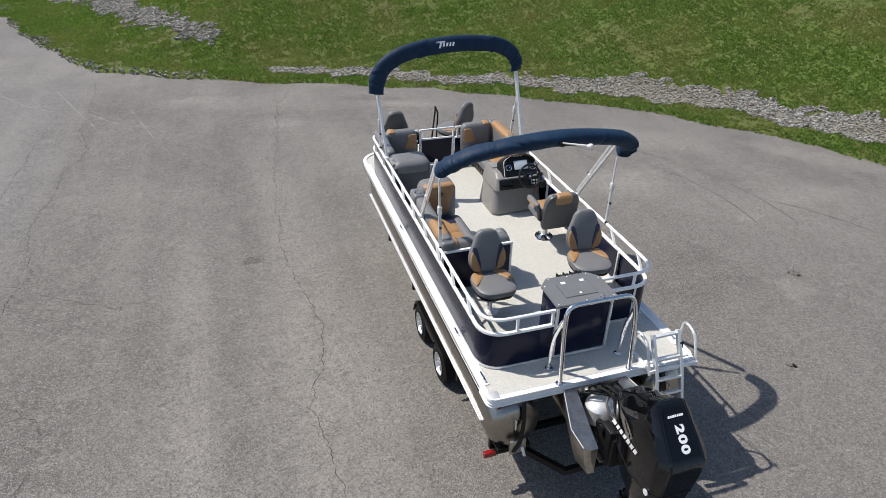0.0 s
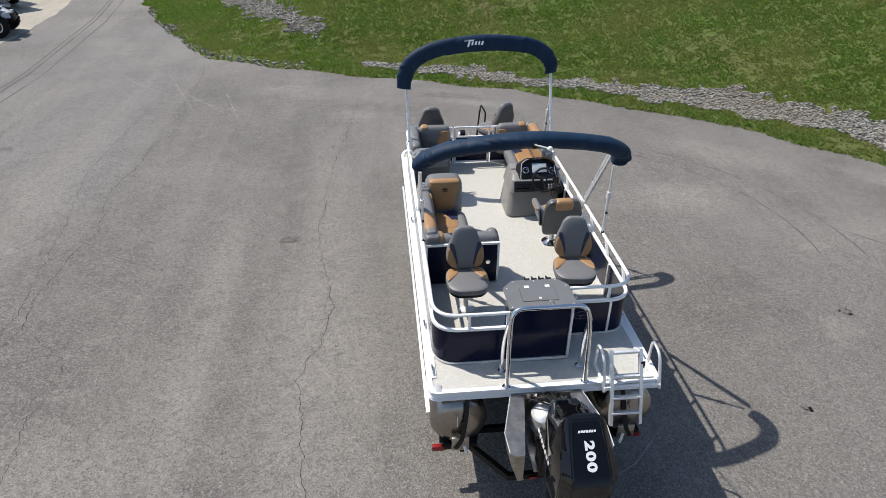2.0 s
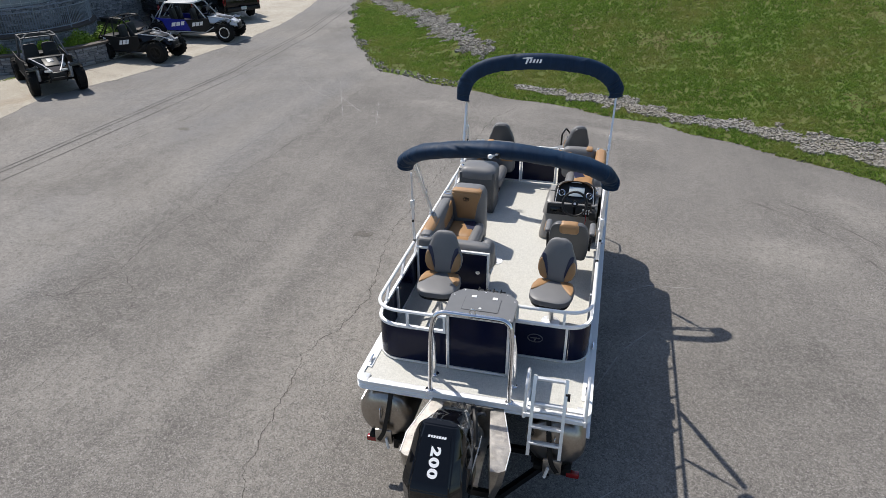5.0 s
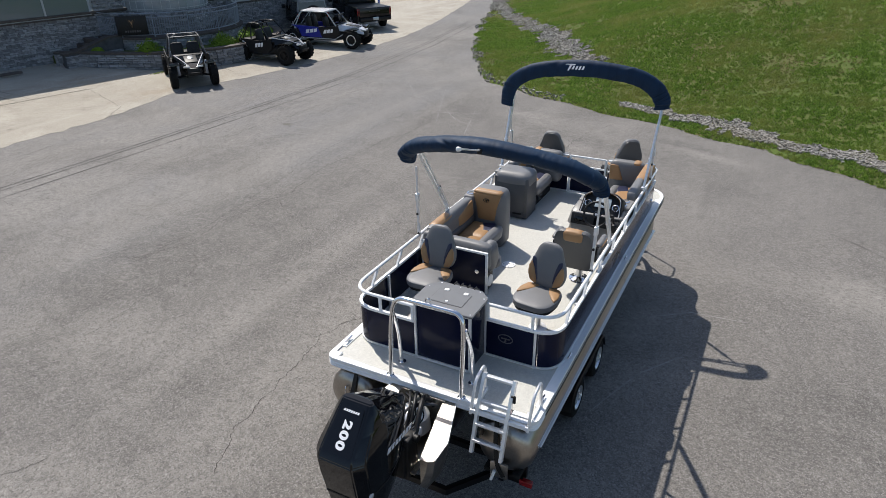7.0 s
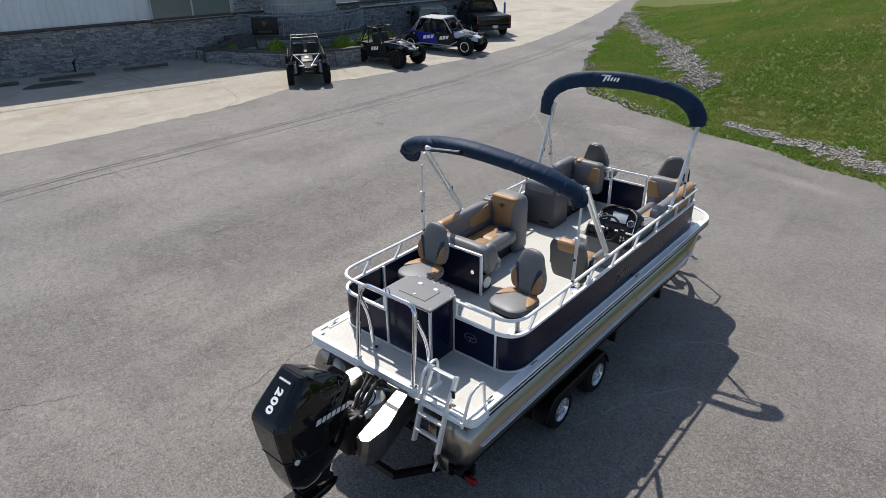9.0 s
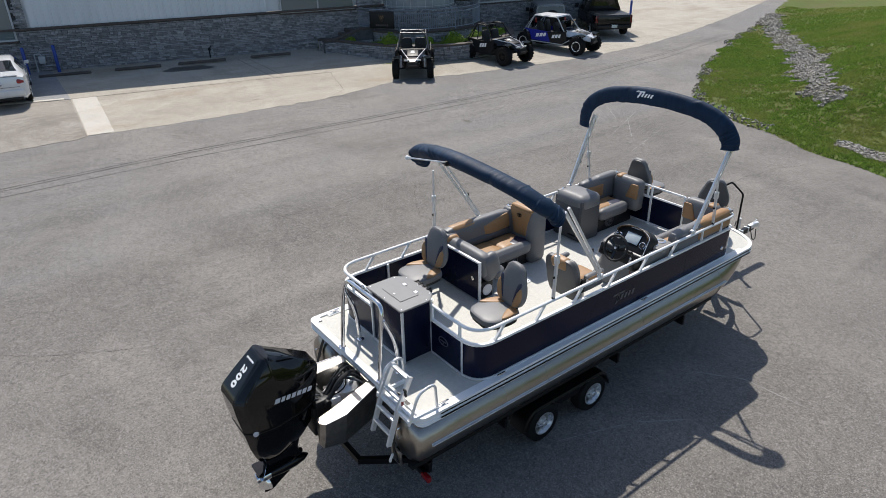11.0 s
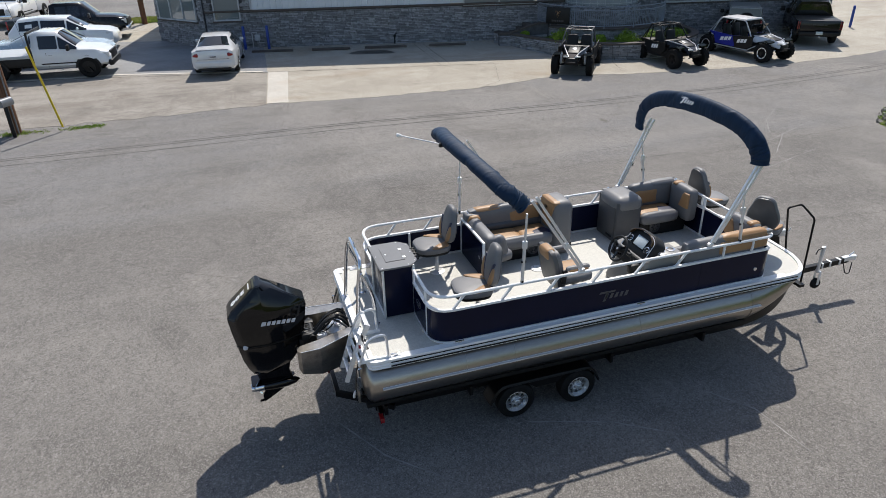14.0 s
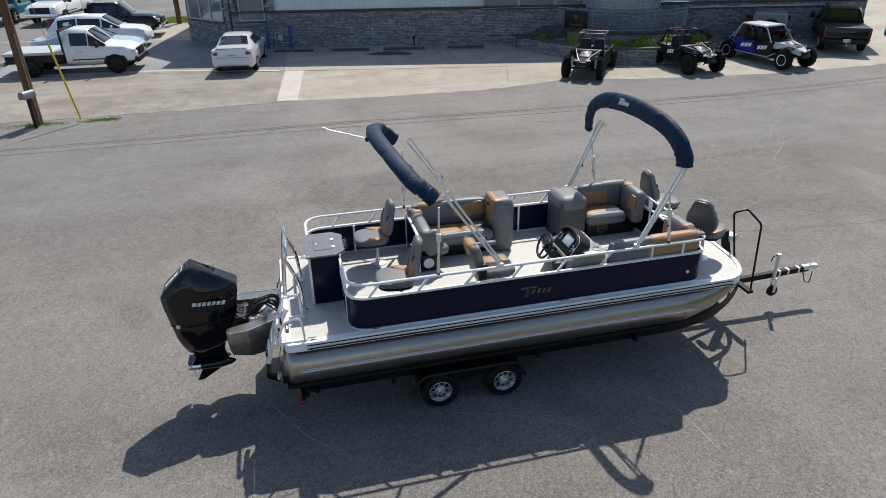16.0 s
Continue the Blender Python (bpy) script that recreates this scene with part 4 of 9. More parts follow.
upper = loft([ring_plan(1.42, -1.545, -0.66, 0.275), ring_plan(1.66, -1.585, -0.62, 0.29), ring_plan(1.86, -1.605, -0.585, 0.29), ring_plan(1.93, -1.56, -0.60, 0.28), ring_plan(2.06, -1.42, -0.80, 0.25, 0.66), ring_plan(2.18, -1.285, -1.0, 0.215, 0.7), ring_plan(2.255, -1.20, -1.125, 0.17, 0.8)])
bmesh.ops.bevel(upper, geom=list(upper.edges), offset=0.012, segments=2, affect="EDGES", clamp_overlap=True)
wpart("cowl", upper, M_BLACKG, engine, "gloss black faceted cowl", angle=28)
lower = loft([ring_plan(0.86, -1.40, -1.0, 0.13), ring_plan(0.98, -1.45, -0.86, 0.20), ring_plan(1.15, -1.50, -0.74, 0.25), ring_plan(1.40, -1.54, -0.67, 0.272)])
bmesh.ops.bevel(lower, geom=list(lower.edges), offset=0.01, segments=2, affect="EDGES", clamp_overlap=True)
wpart("lower_cowl", lower, M_BLACKG, engine, angle=28)
wpart("cowl_seam", loft([ring_plan(1.400, -1.547, -0.665, 0.277), ring_plan(1.42, -1.549, -0.663, 0.279)]), M_BLACK, engine)
SLOPE = axes((0, -1.385, 2.085), (0, -0.73, -0.68), (1, 0, 0))
panel = loft([[(x, y, z) for x, y in outline([(-0.20, -0.115), (0.235, -0.155), (0.235, 0.155), (-0.20, 0.115)], 0.03)] for z in (-0.02, 0.008)])
wpart("top_panel", moved(panel, SLOPE), M_BLACKG, engine, "raised gloss black back panel")
words("200", 0.114, engine.matrix_basis.inverted() @ SLOPE @ pose(0.062, 0.004, 0.0095) @ Matrix.Diagonal((1.36, 1, 1, 1)), M_WHITETXT, "numerals", engine, 0.001, "white numerals 200", bold=0.0055, space=1.18)
wpart("small_lettering", moved(bars([0.018] * 7, 0.021, 0.006, 0.3), SLOPE @ pose(-0.15, 0, 0.0095, 0, 0, 90)), M_WHITETXT, engine)
for sx in (-1, 1):
    side = axes((sx * 0.2925, -1.0, 1.70), (0, sx, -0.05), (0, 0.02, 1))
    wpart("side_lettering", moved(bars([0.058, 0.042, 0.046, 0.046, 0.046, 0.046, 0.046], 0.058, 0.017, 0.35), side @ pose(0.02, 0.05, 0.0)), M_SILVERTXT, engine, "silver maker's lettering as plain bars")
    wpart("badge", lathe([(0.0, 0.004), (0.028, 0.004), (0.034, 0.0), (0.034, -0.01), (0.0, -0.01)], 16, "x", (sx * 0.255, -1.44, 1.42)), M_SILVERTXT, engine)
mid = loft([[(x, y, z) for x, y in outline([(-w, a), (w, a), (w * 0.8, b), (-w * 0.8, b)], 0.05)] for z, a, b, w in [(0.98, -1.38, -0.88, 0.12), (0.80, -1.36, -0.92, 0.085), (0.70, -1.34, -0.90, 0.075), (0.66, -1.33, -0.88, 0.07)]])
wpart("midsection", mid, M_BLACKG, engine)
wpart("cavitation_plate", prism(outline([(-0.13, -1.46), (0.13, -1.46), (0.10, -1.05), (0.03, -0.86), (-0.03, -0.86), (-0.10, -1.05)], 0.04), 0.672, 0.69), M_BLACKG, engine)
ALONG_Y = axes((0, 0, 0.57), (1, 0, 0), (0, 0, 1))
gear = [(0.012, 0.80), (0.05, 0.86), (0.075, 0.98), (0.08, 1.15), (0.07, 1.30)]
wpart("gearcase", merged(moved(lathe(gear, 16), ALONG_Y), box((0.05, 0.34, 0.14), (0, -1.1, 0.63), 0.015)), M_BLACKG, engine)
wpart("skeg", plate([(-0.95, 0.53), (-1.27, 0.53), (-1.39, 0.315), (-1.30, 0.31)], -0.012, 0.012), M_BLACKG, engine)
prop_hub = wpart("propeller", moved(lathe([(0.0, 1.30), (0.07, 1.30), (0.072, 1.32), (0.068, 1.44), (0.062, 1.47), (0.0, 1.47)], 18), ALONG_Y), M_STEEL, engine, "stainless propeller")
for k in range(3):
    a0 = 2 * math.pi * k / 3 + 0.9
    rows = []
    for r in (0.06, 0.10, 0.15, 0.18):
        wide = 0.5 * math.sin(math.pi * min(1, (r - 0.02) / 0.2)) + 0.1
        line = []
        for u in (-1, -0.5, 0, 0.5, 1):
            a = a0 + u * wide
            line.append((r * math.cos(a), -1.385 + u * 0.055, 0.57 + r * math.sin(a)))
        rows.append(line)
    bl = loft(rows, cap=False, closed=False)
    bmesh.ops.solidify(bl, geom=list(bl.faces), thickness=0.006)
    wpart("blade", bl, M_STEEL, prop_hub)
wpart("mount_bracket", merged(box((0.34, 0.16, 0.42), (0, -0.66, 1.12), 0.03), box((0.10, 0.2, 0.5), (-0.15, -0.60, 1.16), 0.02), box((0.10, 0.2, 0.5), (0.15, -0.60, 1.16), 0.02), lathe([(0.045, -0.24), (0.045, 0.24)], 12, "x", (0, -0.56, 1.36))), M_BLACK, engine)
wpart("tilt_ram", sweep([(0.02, -0.62, 0.98), (0.05, -0.50, 1.30)], 0.02, 8), M_STEEL, engine)

# stern motor bracket of welded plate
mount = thing("motor_bracket", (0, -0.4, 0.9), 0, "welded bare aluminium motor bracket with two tapering arms", "bracket")
for sx in (-1, 1):
    rows = []
    for y, z0, z1, x0, x1 in [(0.0, 0.92, 1.455, 0.25, 0.40), (-0.26, 0.90, 1.42, 0.29, 0.475), (-0.50, 0.90, 1.385, 0.335, 0.55), (-0.76, 0.95, 1.37, 0.385, 0.54), (-0.80, 1.0, 1.368, 0.395, 0.48)]:
        rows.append([(sx * x0, y, z0 + 0.04), (sx * (x1 - 0.10), y, z0), (sx * (x1 - 0.03), y, (z0 + z1) / 2), (sx * x1, y, z1 - 0.012), (sx * x1, y, z1), (sx * x0, y, z1)])
    wpart("arm", loft(rows), M_POD, mount, "tapering bare aluminium arm", angle=15)
    wpart("arm_lip", sweep([(sx * 0.40, -0.01, 1.456), (sx * 0.55, -0.50, 1.387), (sx * 0.54, -0.76, 1.372)], 0.006, 6), M_ALU, mount)
wpart("floor_plate", box((0.5, 0.72, 0.02), (0, -0.32, 1.0), turn=(4, 0, 0)), M_POD, mount)
wpart("transom_plate", box((0.56, 0.03, 0.5), (0, -0.03, 1.22)), M_POD, mount)
# separate solid added as the rounded end of the centre pontoon
wpart("dome", moved(lathe([(0.0, 0.0), (0.08, -0.004), (0.15, -0.025), (0.20, -0.08), (0.21, -0.26)], 28), Matrix.Translation((-0.02, -0.20, 1.40)) @ Matrix.Diagonal((0.88, 0.85, 1, 1))), M_ALU, mount, "polished rounded end of the centre pontoon")
for k, (x0, x1, z) in enumerate([(-0.10, -0.02, 1.56), (-0.02, 0.03, 1.57), (0.08, 0.10, 1.55)]):
    wpart("cable", sweep(fillet([(x0, -0.03, 1.42), (x0, -0.12, z), (x1 + 0.05, -0.34, z + 0.02), (x1 + 0.1, -0.55, 1.36), (x1, -0.70, 1.42)], 0.12, 6), (0.012, 0.016, 0.028)[k], 8), M_BLACK, mount)
wpart("battery_box", merged(box((0.24, 0.18, 0.14), (0.0, -0.55, 1.22), 0.01), box((0.05, 0.05, 0.03), (-0.07, -0.55, 1.30), 0.006), box((0.05, 0.05, 0.03), (0.06, -0.55, 1.30), 0.006)), M_CONSOLE, mount)
wpart("pump_housing", box((0.13, 0.16, 0.10), (0.12, -0.44, 1.30), 0.02), M_WHITETXT, mount, "small white pump housing")
for k, (xa, xb, za) in enumerate([(-0.22, 0.10, 1.50), (-0.16, 0.16, 1.53), (0.20, -0.05, 1.49), (0.14, 0.05, 1.55), (-0.08, 0.20, 1.47)]):
    wpart("hose", sweep(fillet([(xa, -0.04, 1.36), (xa, -0.14, za), (xb, -0.30, za - 0.02), (xb * 0.6, -0.46, 1.34), (xa * 0.4, -0.60, 1.40), (0.0, -0.72, 1.46)], 0.10, 6), (0.009, 0.012, 0.016, 0.022, 0.008)[k], 8), M_BLACK if k != 2 else M_VINYL_D, mount, "black hose")
wpart("filler_cap", lathe([(0.0, 0.09), (0.035, 0.09), (0.04, 0.06), (0.03, 0.0)], 16, "z", (-0.14, -0.40, 1.2)), M_BLACK, mount)

# ---- tow arch over the stern ----
arch = thing("tow_arch", (0, 0.15, H), 0, "polished stainless tow arch bolted to the stern deck", "tow bar")
loop = fillet([(-0.435, 0.03, H), (-0.435, 0.10, 2.25), (-0.40, 0.15, 2.50), (0.40, 0.15, 2.50), (0.435, 0.10, 2.25), (0.44, 0.03, H)], 0.26, 8)
wpart("hoop", sweep(loop, 0.026, 14), M_STEEL, arch)
for sx in (-1, 1):
    wpart("brace", sweep(fillet([(sx * 0.455, 0.30, H), (sx * 0.455, 0.27, 2.0), (sx * 0.44, 0.13, 2.33)], 0.2, 6), 0.024, 12), M_STEEL, arch)
    for y in (0.03, 0.30):
        wpart("flange", lathe([(0.045, 0.0), (0.045, 0.006), (0.03, 0.012), (0.0, 0.012)], 18, "z", (sx * 0.445, y, H + 0.013)), M_STEEL, arch)
wpart("tow_ring", sweep([(0.0 + 0.03 * math.cos(a), 0.15, 2.545 + 0.04 * math.sin(a)) for a in [2 * math.pi * k / 16 for k in range(16)]], 0.008, 8, closed=True), M_STEEL, arch)

# ---- bait and grill station ----
station = thing("bait_station", (0, 0.65, H), 0, "navy cabinet with a grey countertop and rod holders", "cabinet")
wpart("body", box((0.66, 0.42, 0.74), (0.005, 0.66, H + 0.38), 0.01), M_NAVY, station)
for s, a in [((0.03, 0.03, 0.76), (-0.335, 0.445, H + 0.39)), ((0.03, 0.03, 0.76), (0.345, 0.445, H + 0.39)), ((0.03, 0.03, 0.76), (0.345, 0.87, H + 0.39)), ((0.70, 0.03, 0.03), (0.005, 0.445, H + 0.75)), ((0.70, 0.03, 0.03), (0.005, 0.445, H + 0.03))]:
    wpart("frame_bar", box(s, a, 0.004), M_ALU, station)
top_o = outline([(-0.38, 0.40), (0.39, 0.40), (0.39, 0.82), (0.27, 0.955), (-0.26, 0.955), (-0.38, 0.82)], 0.012, 2)
counter = wpart("countertop", prism(top_o, H + 0.765, H + 0.79, 0.005), M_GREYTOP, station, "grey countertop with a flush hatch")
wpart("hatch", box((0.40, 0.26, 0.006), (0.0, 0.66, H + 0.793)), M_GREYTOP, counter, smooth=False)
wpart("hatch_seal", box((0.412, 0.272, 0.003), (0.0, 0.66, H + 0.791)), M_VINYL_D, counter)
for x, y in ((-0.11, 0.80), (0.13, 0.80)):
    wpart("hinge", box((0.055, 0.045, 0.008), (x, y, H + 0.797), 0.004), M_WHITE, counter)
wpart("latch", lathe([(0.016, 0), (0.016, 0.008), (0, 0.008)], 12, "z", (0.0, 0.57, H + 0.794)), M_WHITE, counter)
for x, y in [(-0.34, 0.44), (0.35, 0.44), (-0.34, 0.8), (0.35, 0.8), (-0.24, 0.92), (0.25, 0.92), (0, 0.92), (0, 0.43)]:
    wpart("screw", lathe([(0.009, 0), (0.007, 0.004), (0, 0.004)], 8, "z", (x, y, H + 0.789)), M_WHITE, counter)
for k in range(4):
    wpart("rod_holder", merged(box((0.05, 0.05, 0.03), (-0.06 + 0.085 * k, 0.965, H + 0.775), 0.008), box((0.014, 0.07, 0.05), (-0.09 + 0.085 * k, 0.975, H + 0.775), 0.004)), M_BLACK, station)

# ---- boarding ladder and its step frame ----
ladder = thing("boarding_ladder", (0.95, 0.0, H), 0, "folded bare aluminium boarding ladder with grab handles on the stern deck", "ladder")
for x in (0.70, 1.03):
    wpart("rail", sweep([(x, 0.07, 1.93), (x, -0.12, 1.55), (x, -0.26, 1.13)], 0, section=rect(0.035, 0.055)), M_ALU, ladder)
for y, z in ((0.06, 1.90), (-0.06, 1.66), (-0.16, 1.44), (-0.22, 1.27)):
    wpart("tread", box((0.33, 0.06, 0.028), (0.865, y, z), 0.006, turn=(-12, 0, 0)), M_ALU, ladder)
wpart("step_frame", merged(box((0.03, 0.42, 0.05), (0.63, 0.08, H + 0.02), 0.005), box((0.03, 0.42, 0.05), (1.24, 0.08, H + 0.02), 0.005), box((0.62, 0.03, 0.05), (0.935, -0.11, H + 0.02), 0.005), box((0.58, 0.06, 0.012), (0.935, -0.04, H + 0.035), 0.004), box((0.58, 0.06, 0.012), (0.935, 0.04, H + 0.035), 0.004)), M_WHITE, ladder, "white step frame")
wpart("black_decal", box((0.26, 0.045, 0.003), (0.9, 0.04, H + 0.0425)), M_BLACK, ladder)
wpart("decal_mark", moved(bars([0.018, 0.014, 0.014, 0.014, 0.014], 0.022, 0.004, 0.2), pose(0.9, 0.04, H + 0.0445)), M_WHITETXT, ladder)
for x in (0.62, 1.25):
    wpart("grab_handle", sweep(fillet([(x, 0.26, H + 0.03), (x, 0.24, 1.90), (x, 0.02, 1.86), (x, -0.12, 1.50)], 0.09, 6), 0.017, 10), M_ALU, ladder)
wpart("strap", box((0.05, 0.02, 0.09), (1.05, -0.02, 1.77), 0.004), M_BLACK, ladder)
wpart("red_tag", box((0.004, 0.03, 0.05), (1.05, -0.06, 1.64)), M_REDL, ladder)


# ---- fishing chairs ----
HALF = [(0.12, 0.0), (0.205, 0.05), (0.243, 0.15), (0.235, 0.26), (0.192, 0.36), (0.165, 0.43), (0.142, 0.505), (0.08, 0.56)]
BACK = outline(HALF + [(-x, y) for x, y in HALF[::-1]], 0.06, 3)
WING = outline([(0.105, 0.02), (0.195, 0.055), (0.234, 0.15), (0.228, 0.25), (0.20, 0.305), (0.16, 0.235), (0.125, 0.13)], 0.03, 3)
STRIPE = outline([(0.098, 0.06), (0.118, 0.09), (0.155, 0.225), (0.198, 0.31), (0.195, 0.365), (0.15, 0.35), (0.122, 0.26), (0.103, 0.16)], 0.02, 3)
PAD = outline([(-0.15, -0.30), (0.15, -0.30), (0.245, -0.21), (0.27, 0.0), (0.24, 0.17), (0.15, 0.23), (-0.15, 0.23), (-0.24, 0.17), (-0.27, 0.0), (-0.245, -0.21)], 0.09, 3)
PADWING = outline([(0.05, 0.21), (0.215, 0.175), (0.258, 0.02), (0.25, -0.10), (0.20, -0.06), (0.11, 0.06)], 0.03, 3)


def fishing_chair(at, turn, label):
    c = thing("fishing_chair", at, turn, label, "chair", "swivel fishing chairs on the deck")
    part("base_plate", lathe([(0.0, 0.035), (0.04, 0.035), (0.06, 0.02), (0.115, 0.012), (0.12, 0.0), (0.0, 0.0)], 28), M_ALU, c, "bright metal floor flange")
    part("post", lathe([(0.032, 0.02), (0.032, 0.20), (0.026, 0.21), (0.026, 0.36), (0.05, 0.37), (0.05, 0.385)], 18), M_ALU, c)
    part("seat_shell", moved(pillow([(x * 0.93, y * 0.93) for x, y in PAD], 0.06, flat=0.6), pose(0, -0.05, 0.41)), M_BLACK, c)
    seat = part("seat", moved(pillow(PAD, 0.125, flat=0.5), pose(0, -0.05, 0.475)), M_VINYL, c, "grey vinyl seat pad")
    for o in (PADWING, mirror(PADWING)):
        part("seat_wing", moved(pillow(o, 0.05, flat=0.5), pose(0, -0.05, 0.5195)), M_TAN, seat, "tan vinyl inset")
    lean = axes((0, 0.15, 0.52), (1, 0, 0), (0, 0.20, 1))
    part("back_shell", moved(pillow([(x * 0.95, 0.28 + (y - 0.28) * 0.95) for x, y in BACK], 0.07, flat=0.5), lean @ pose(0, 0, -0.035)), M_VINYL_D, c)
    back = part("backrest", moved(pillow(BACK, 0.13, flat=0.42), lean), M_VINYL, c, "grey vinyl backrest")
    for o, o2 in ((WING, STRIPE), (mirror(WING), mirror(STRIPE))):
        part("side_wing", moved(pillow(o, 0.055, flat=0.5), lean @ pose(0, 0, 0.046)), M_TAN, back, "tan vinyl wing")
        part("side_stripe", moved(pillow(o2, 0.045, flat=0.5), lean @ pose(0, 0, 0.044)), M_NAVYV, back, "navy vinyl stripe")
    part("hinge_arm", box((0.30, 0.05, 0.10), (0, 0.15, 0.49), 0.01), M_BLACK, c)
    return c


# the front of a chair looks towards -y before it is turned
fishing_chair((-0.70, 1.53, H), 0, "grey and tan vinyl fishing chair beside the navy lounge panel")
fishing_chair((0.71, 1.66, H), -6, "grey and tan vinyl fishing chair beside the starboard rail")
fishing_chair((-0.74, 6.48, H), 180, "grey fishing chair turned to the bow, beyond the front gate")
fishing_chair((0.53, 6.56, H), 213, "grey fishing chair turned sideways on the bow deck")

# ---- helm chair ----
helm = thing("helm_chair", (0.80, 3.08, H), 180, "grey helm chair with tan headrest and armrests on a chrome pedestal", "chair")
part("base_plate", lathe([(0.0, 0.05), (0.05, 0.05), (0.075, 0.03), (0.14, 0.014), (0.145, 0.0), (0.0, 0.0)], 28), M_STEEL, helm)
part("post", lathe([(0.045, 0.02), (0.045, 0.385)], 18), M_ALU, helm)
part("seat", soft((0.50, 0.50, 0.15), (0, 0.10, 0.50), 0.06, 0.015), M_VINYL, helm)
part("seat_inset", soft((0.30, 0.36, 0.06), (0, 0.08, 0.567), 0.025, 0.01), M_TAN, helm, "tan seat inset")
shell_o = outline([(-0.235, -0.15), (0.235, -0.15), (0.262, 0.0), (0.255, 0.34), (0.20, 0.455), (-0.20, 0.455), (-0.255, 0.34), (-0.262, 0.0)], 0.06, 4)
hl = axes((0, 0.34, 0.50), (1, 0, 0), (0, 0.22, 1))
part("back_shell", moved(pillow(shell_o, 0.10, flat=0.6), hl @ pose(0, 0, -0.03)), M_VINYL_D, helm, "moulded dark grey seat shell")
back = part("backrest", moved(pillow([(x * 0.9, y * 0.92) for x, y in shell_o], 0.12, flat=0.5), hl @ pose(0, 0, 0.03)), M_VINYL, helm)
part("headrest", soft((0.25, 0.13, 0.15), (0, 0.452, 0.872), 0.035, 0.01, (-12, 0, 0)), M_TAN, helm, "tan headrest")
part("shell_groove", sweep(fillet([(-0.23, 0.46, 0.82), (-0.2, 0.41, 0.50), (0.2, 0.41, 0.50), (0.23, 0.46, 0.82)], 0.1), 0.008, 6), M_VINYL_D, helm)
for sx in (-1, 1):
    part("armrest", soft((0.075, 0.34, 0.06), (sx * 0.30, 0.14, 0.72), 0.028, 0.004), M_VINYL, helm, "grey padded armrest")
    part("arm_pad", soft((0.05, 0.28, 0.05), (sx * 0.322, 0.14, 0.705), 0.022, 0.003), M_TAN, helm, "tan outer pad of an armrest")
    part("arm_bracket", sweep([(sx * 0.29, 0.32, 0.70), (sx * 0.28, 0.34, 0.50)], 0, section=rect(0.03, 0.07)), M_BLACK, helm)
for z in (0.56, 0.66, 0.76):
    part("shell_rib", sweep([(-0.20, 0.385 + (z - 0.5) * 0.22, z), (0.20, 0.385 + (z - 0.5) * 0.22, z)], 0.009, 6), M_VINYL_D, helm)
part("slide_rail", box((0.30, 0.34, 0.05), (0, 0.06, 0.40), 0.01), M_BLACK, helm, "black seat slide")

# ---- lounges ----
def cup_ring(at, parent):
    wpart("cup_holder", lathe([(0.064, -0.03), (0.064, 0.004), (0.045, 0.007), (0.043, -0.02), (0.0, -0.022)], 24, "z", at), M_STEEL, parent, "chrome cup holder ring")
    return wpart("cup_well", lathe([(0.0425, -0.016), (0.0425, -0.010), (0.0, -0.010)], 20, "z", at), M_BLACK, parent)


def speaker(at, parent, face=1):
    """A round speaker on a base that looks towards +x (face 1) or -x."""
    t = "x"
    s = face
    wpart("speaker", merged(lathe([(0.105, 0), (0.105, 0.02 * s), (0.085, 0.03 * s), (0.08, 0.012 * s), (0.0, 0.01 * s)], 24, t, at), lathe([(0.035, 0.012 * s), (0.02, 0.025 * s), (0, 0.026 * s)], 16, t, at)), M_VINYL_D, parent, "dark round speaker")
    for k in range(6):
        a = 2 * math.pi * k / 6
        wpart("speaker_rib", sweep([(at[0] + 0.026 * s, at[1] + 0.03 * math.cos(a), at[2] + 0.03 * math.sin(a)), (at[0] + 0.028 * s, at[1] + 0.085 * math.cos(a), at[2] + 0.085 * math.sin(a))], 0.006, 5), M_BLACK, parent)


SEAT = H + 0.40
lounge = thing("corner_lounge", (-0.85, 2.9, H), 0, "grey and tan vinyl corner lounge with a navy end panel", "sofa")
wpart("plinth", box((0.56, 1.50, 0.28), (-0.90, 2.88, H + 0.14), 0.02), M_BLACK, lounge, "black moulded plinth")
wpart("plinth_end", box((0.42, 0.24, 0.28), (-0.42, 2.26, H + 0.14), 0.03), M_BLACK, lounge)
speaker((-0.615, 3.12, H + 0.17), lounge)
wpart("speaker_cover", lathe([(0.085, 0), (0.085, 0.012), (0, 0.014)], 24, "x", (-0.212, 2.26, H + 0.14)), M_WHITE, lounge, "round white speaker cover")
wpart("end_panel", box((0.96, 0.02, 0.58), (-0.68, 2.105, H + 0.31)), M_NAVY, lounge, "glossy navy end panel")
wpart("panel_frame", merged(box((1.0, 0.04, 0.03), (-0.68, 2.105, H + 0.615), 0.006), box((0.03, 0.04, 0.60), (-0.195, 2.105, H + 0.30), 0.006), box((0.03, 0.04, 0.60), (-1.16, 2.105, H + 0.30), 0.006)), M_WHITE, lounge, "white aluminium frame")
wpart("latch", lathe([(0.03, 0), (0.03, 0.012), (0, 0.014)], 14, "y", (-0.33, 2.085, H + 0.33)), M_STEEL, lounge)
wpart("seat_cushion", soft((0.40, 0.62, 0.14), (-0.80, 2.62, SEAT - 0.055), 0.04, 0.012), M_TAN, lounge, "tan seat cushion")
wpart("seat_cushion", soft((0.40, 0.50, 0.14), (-0.80, 3.17, SEAT - 0.055), 0.04, 0.012), M_TAN, lounge, "tan seat cushion")
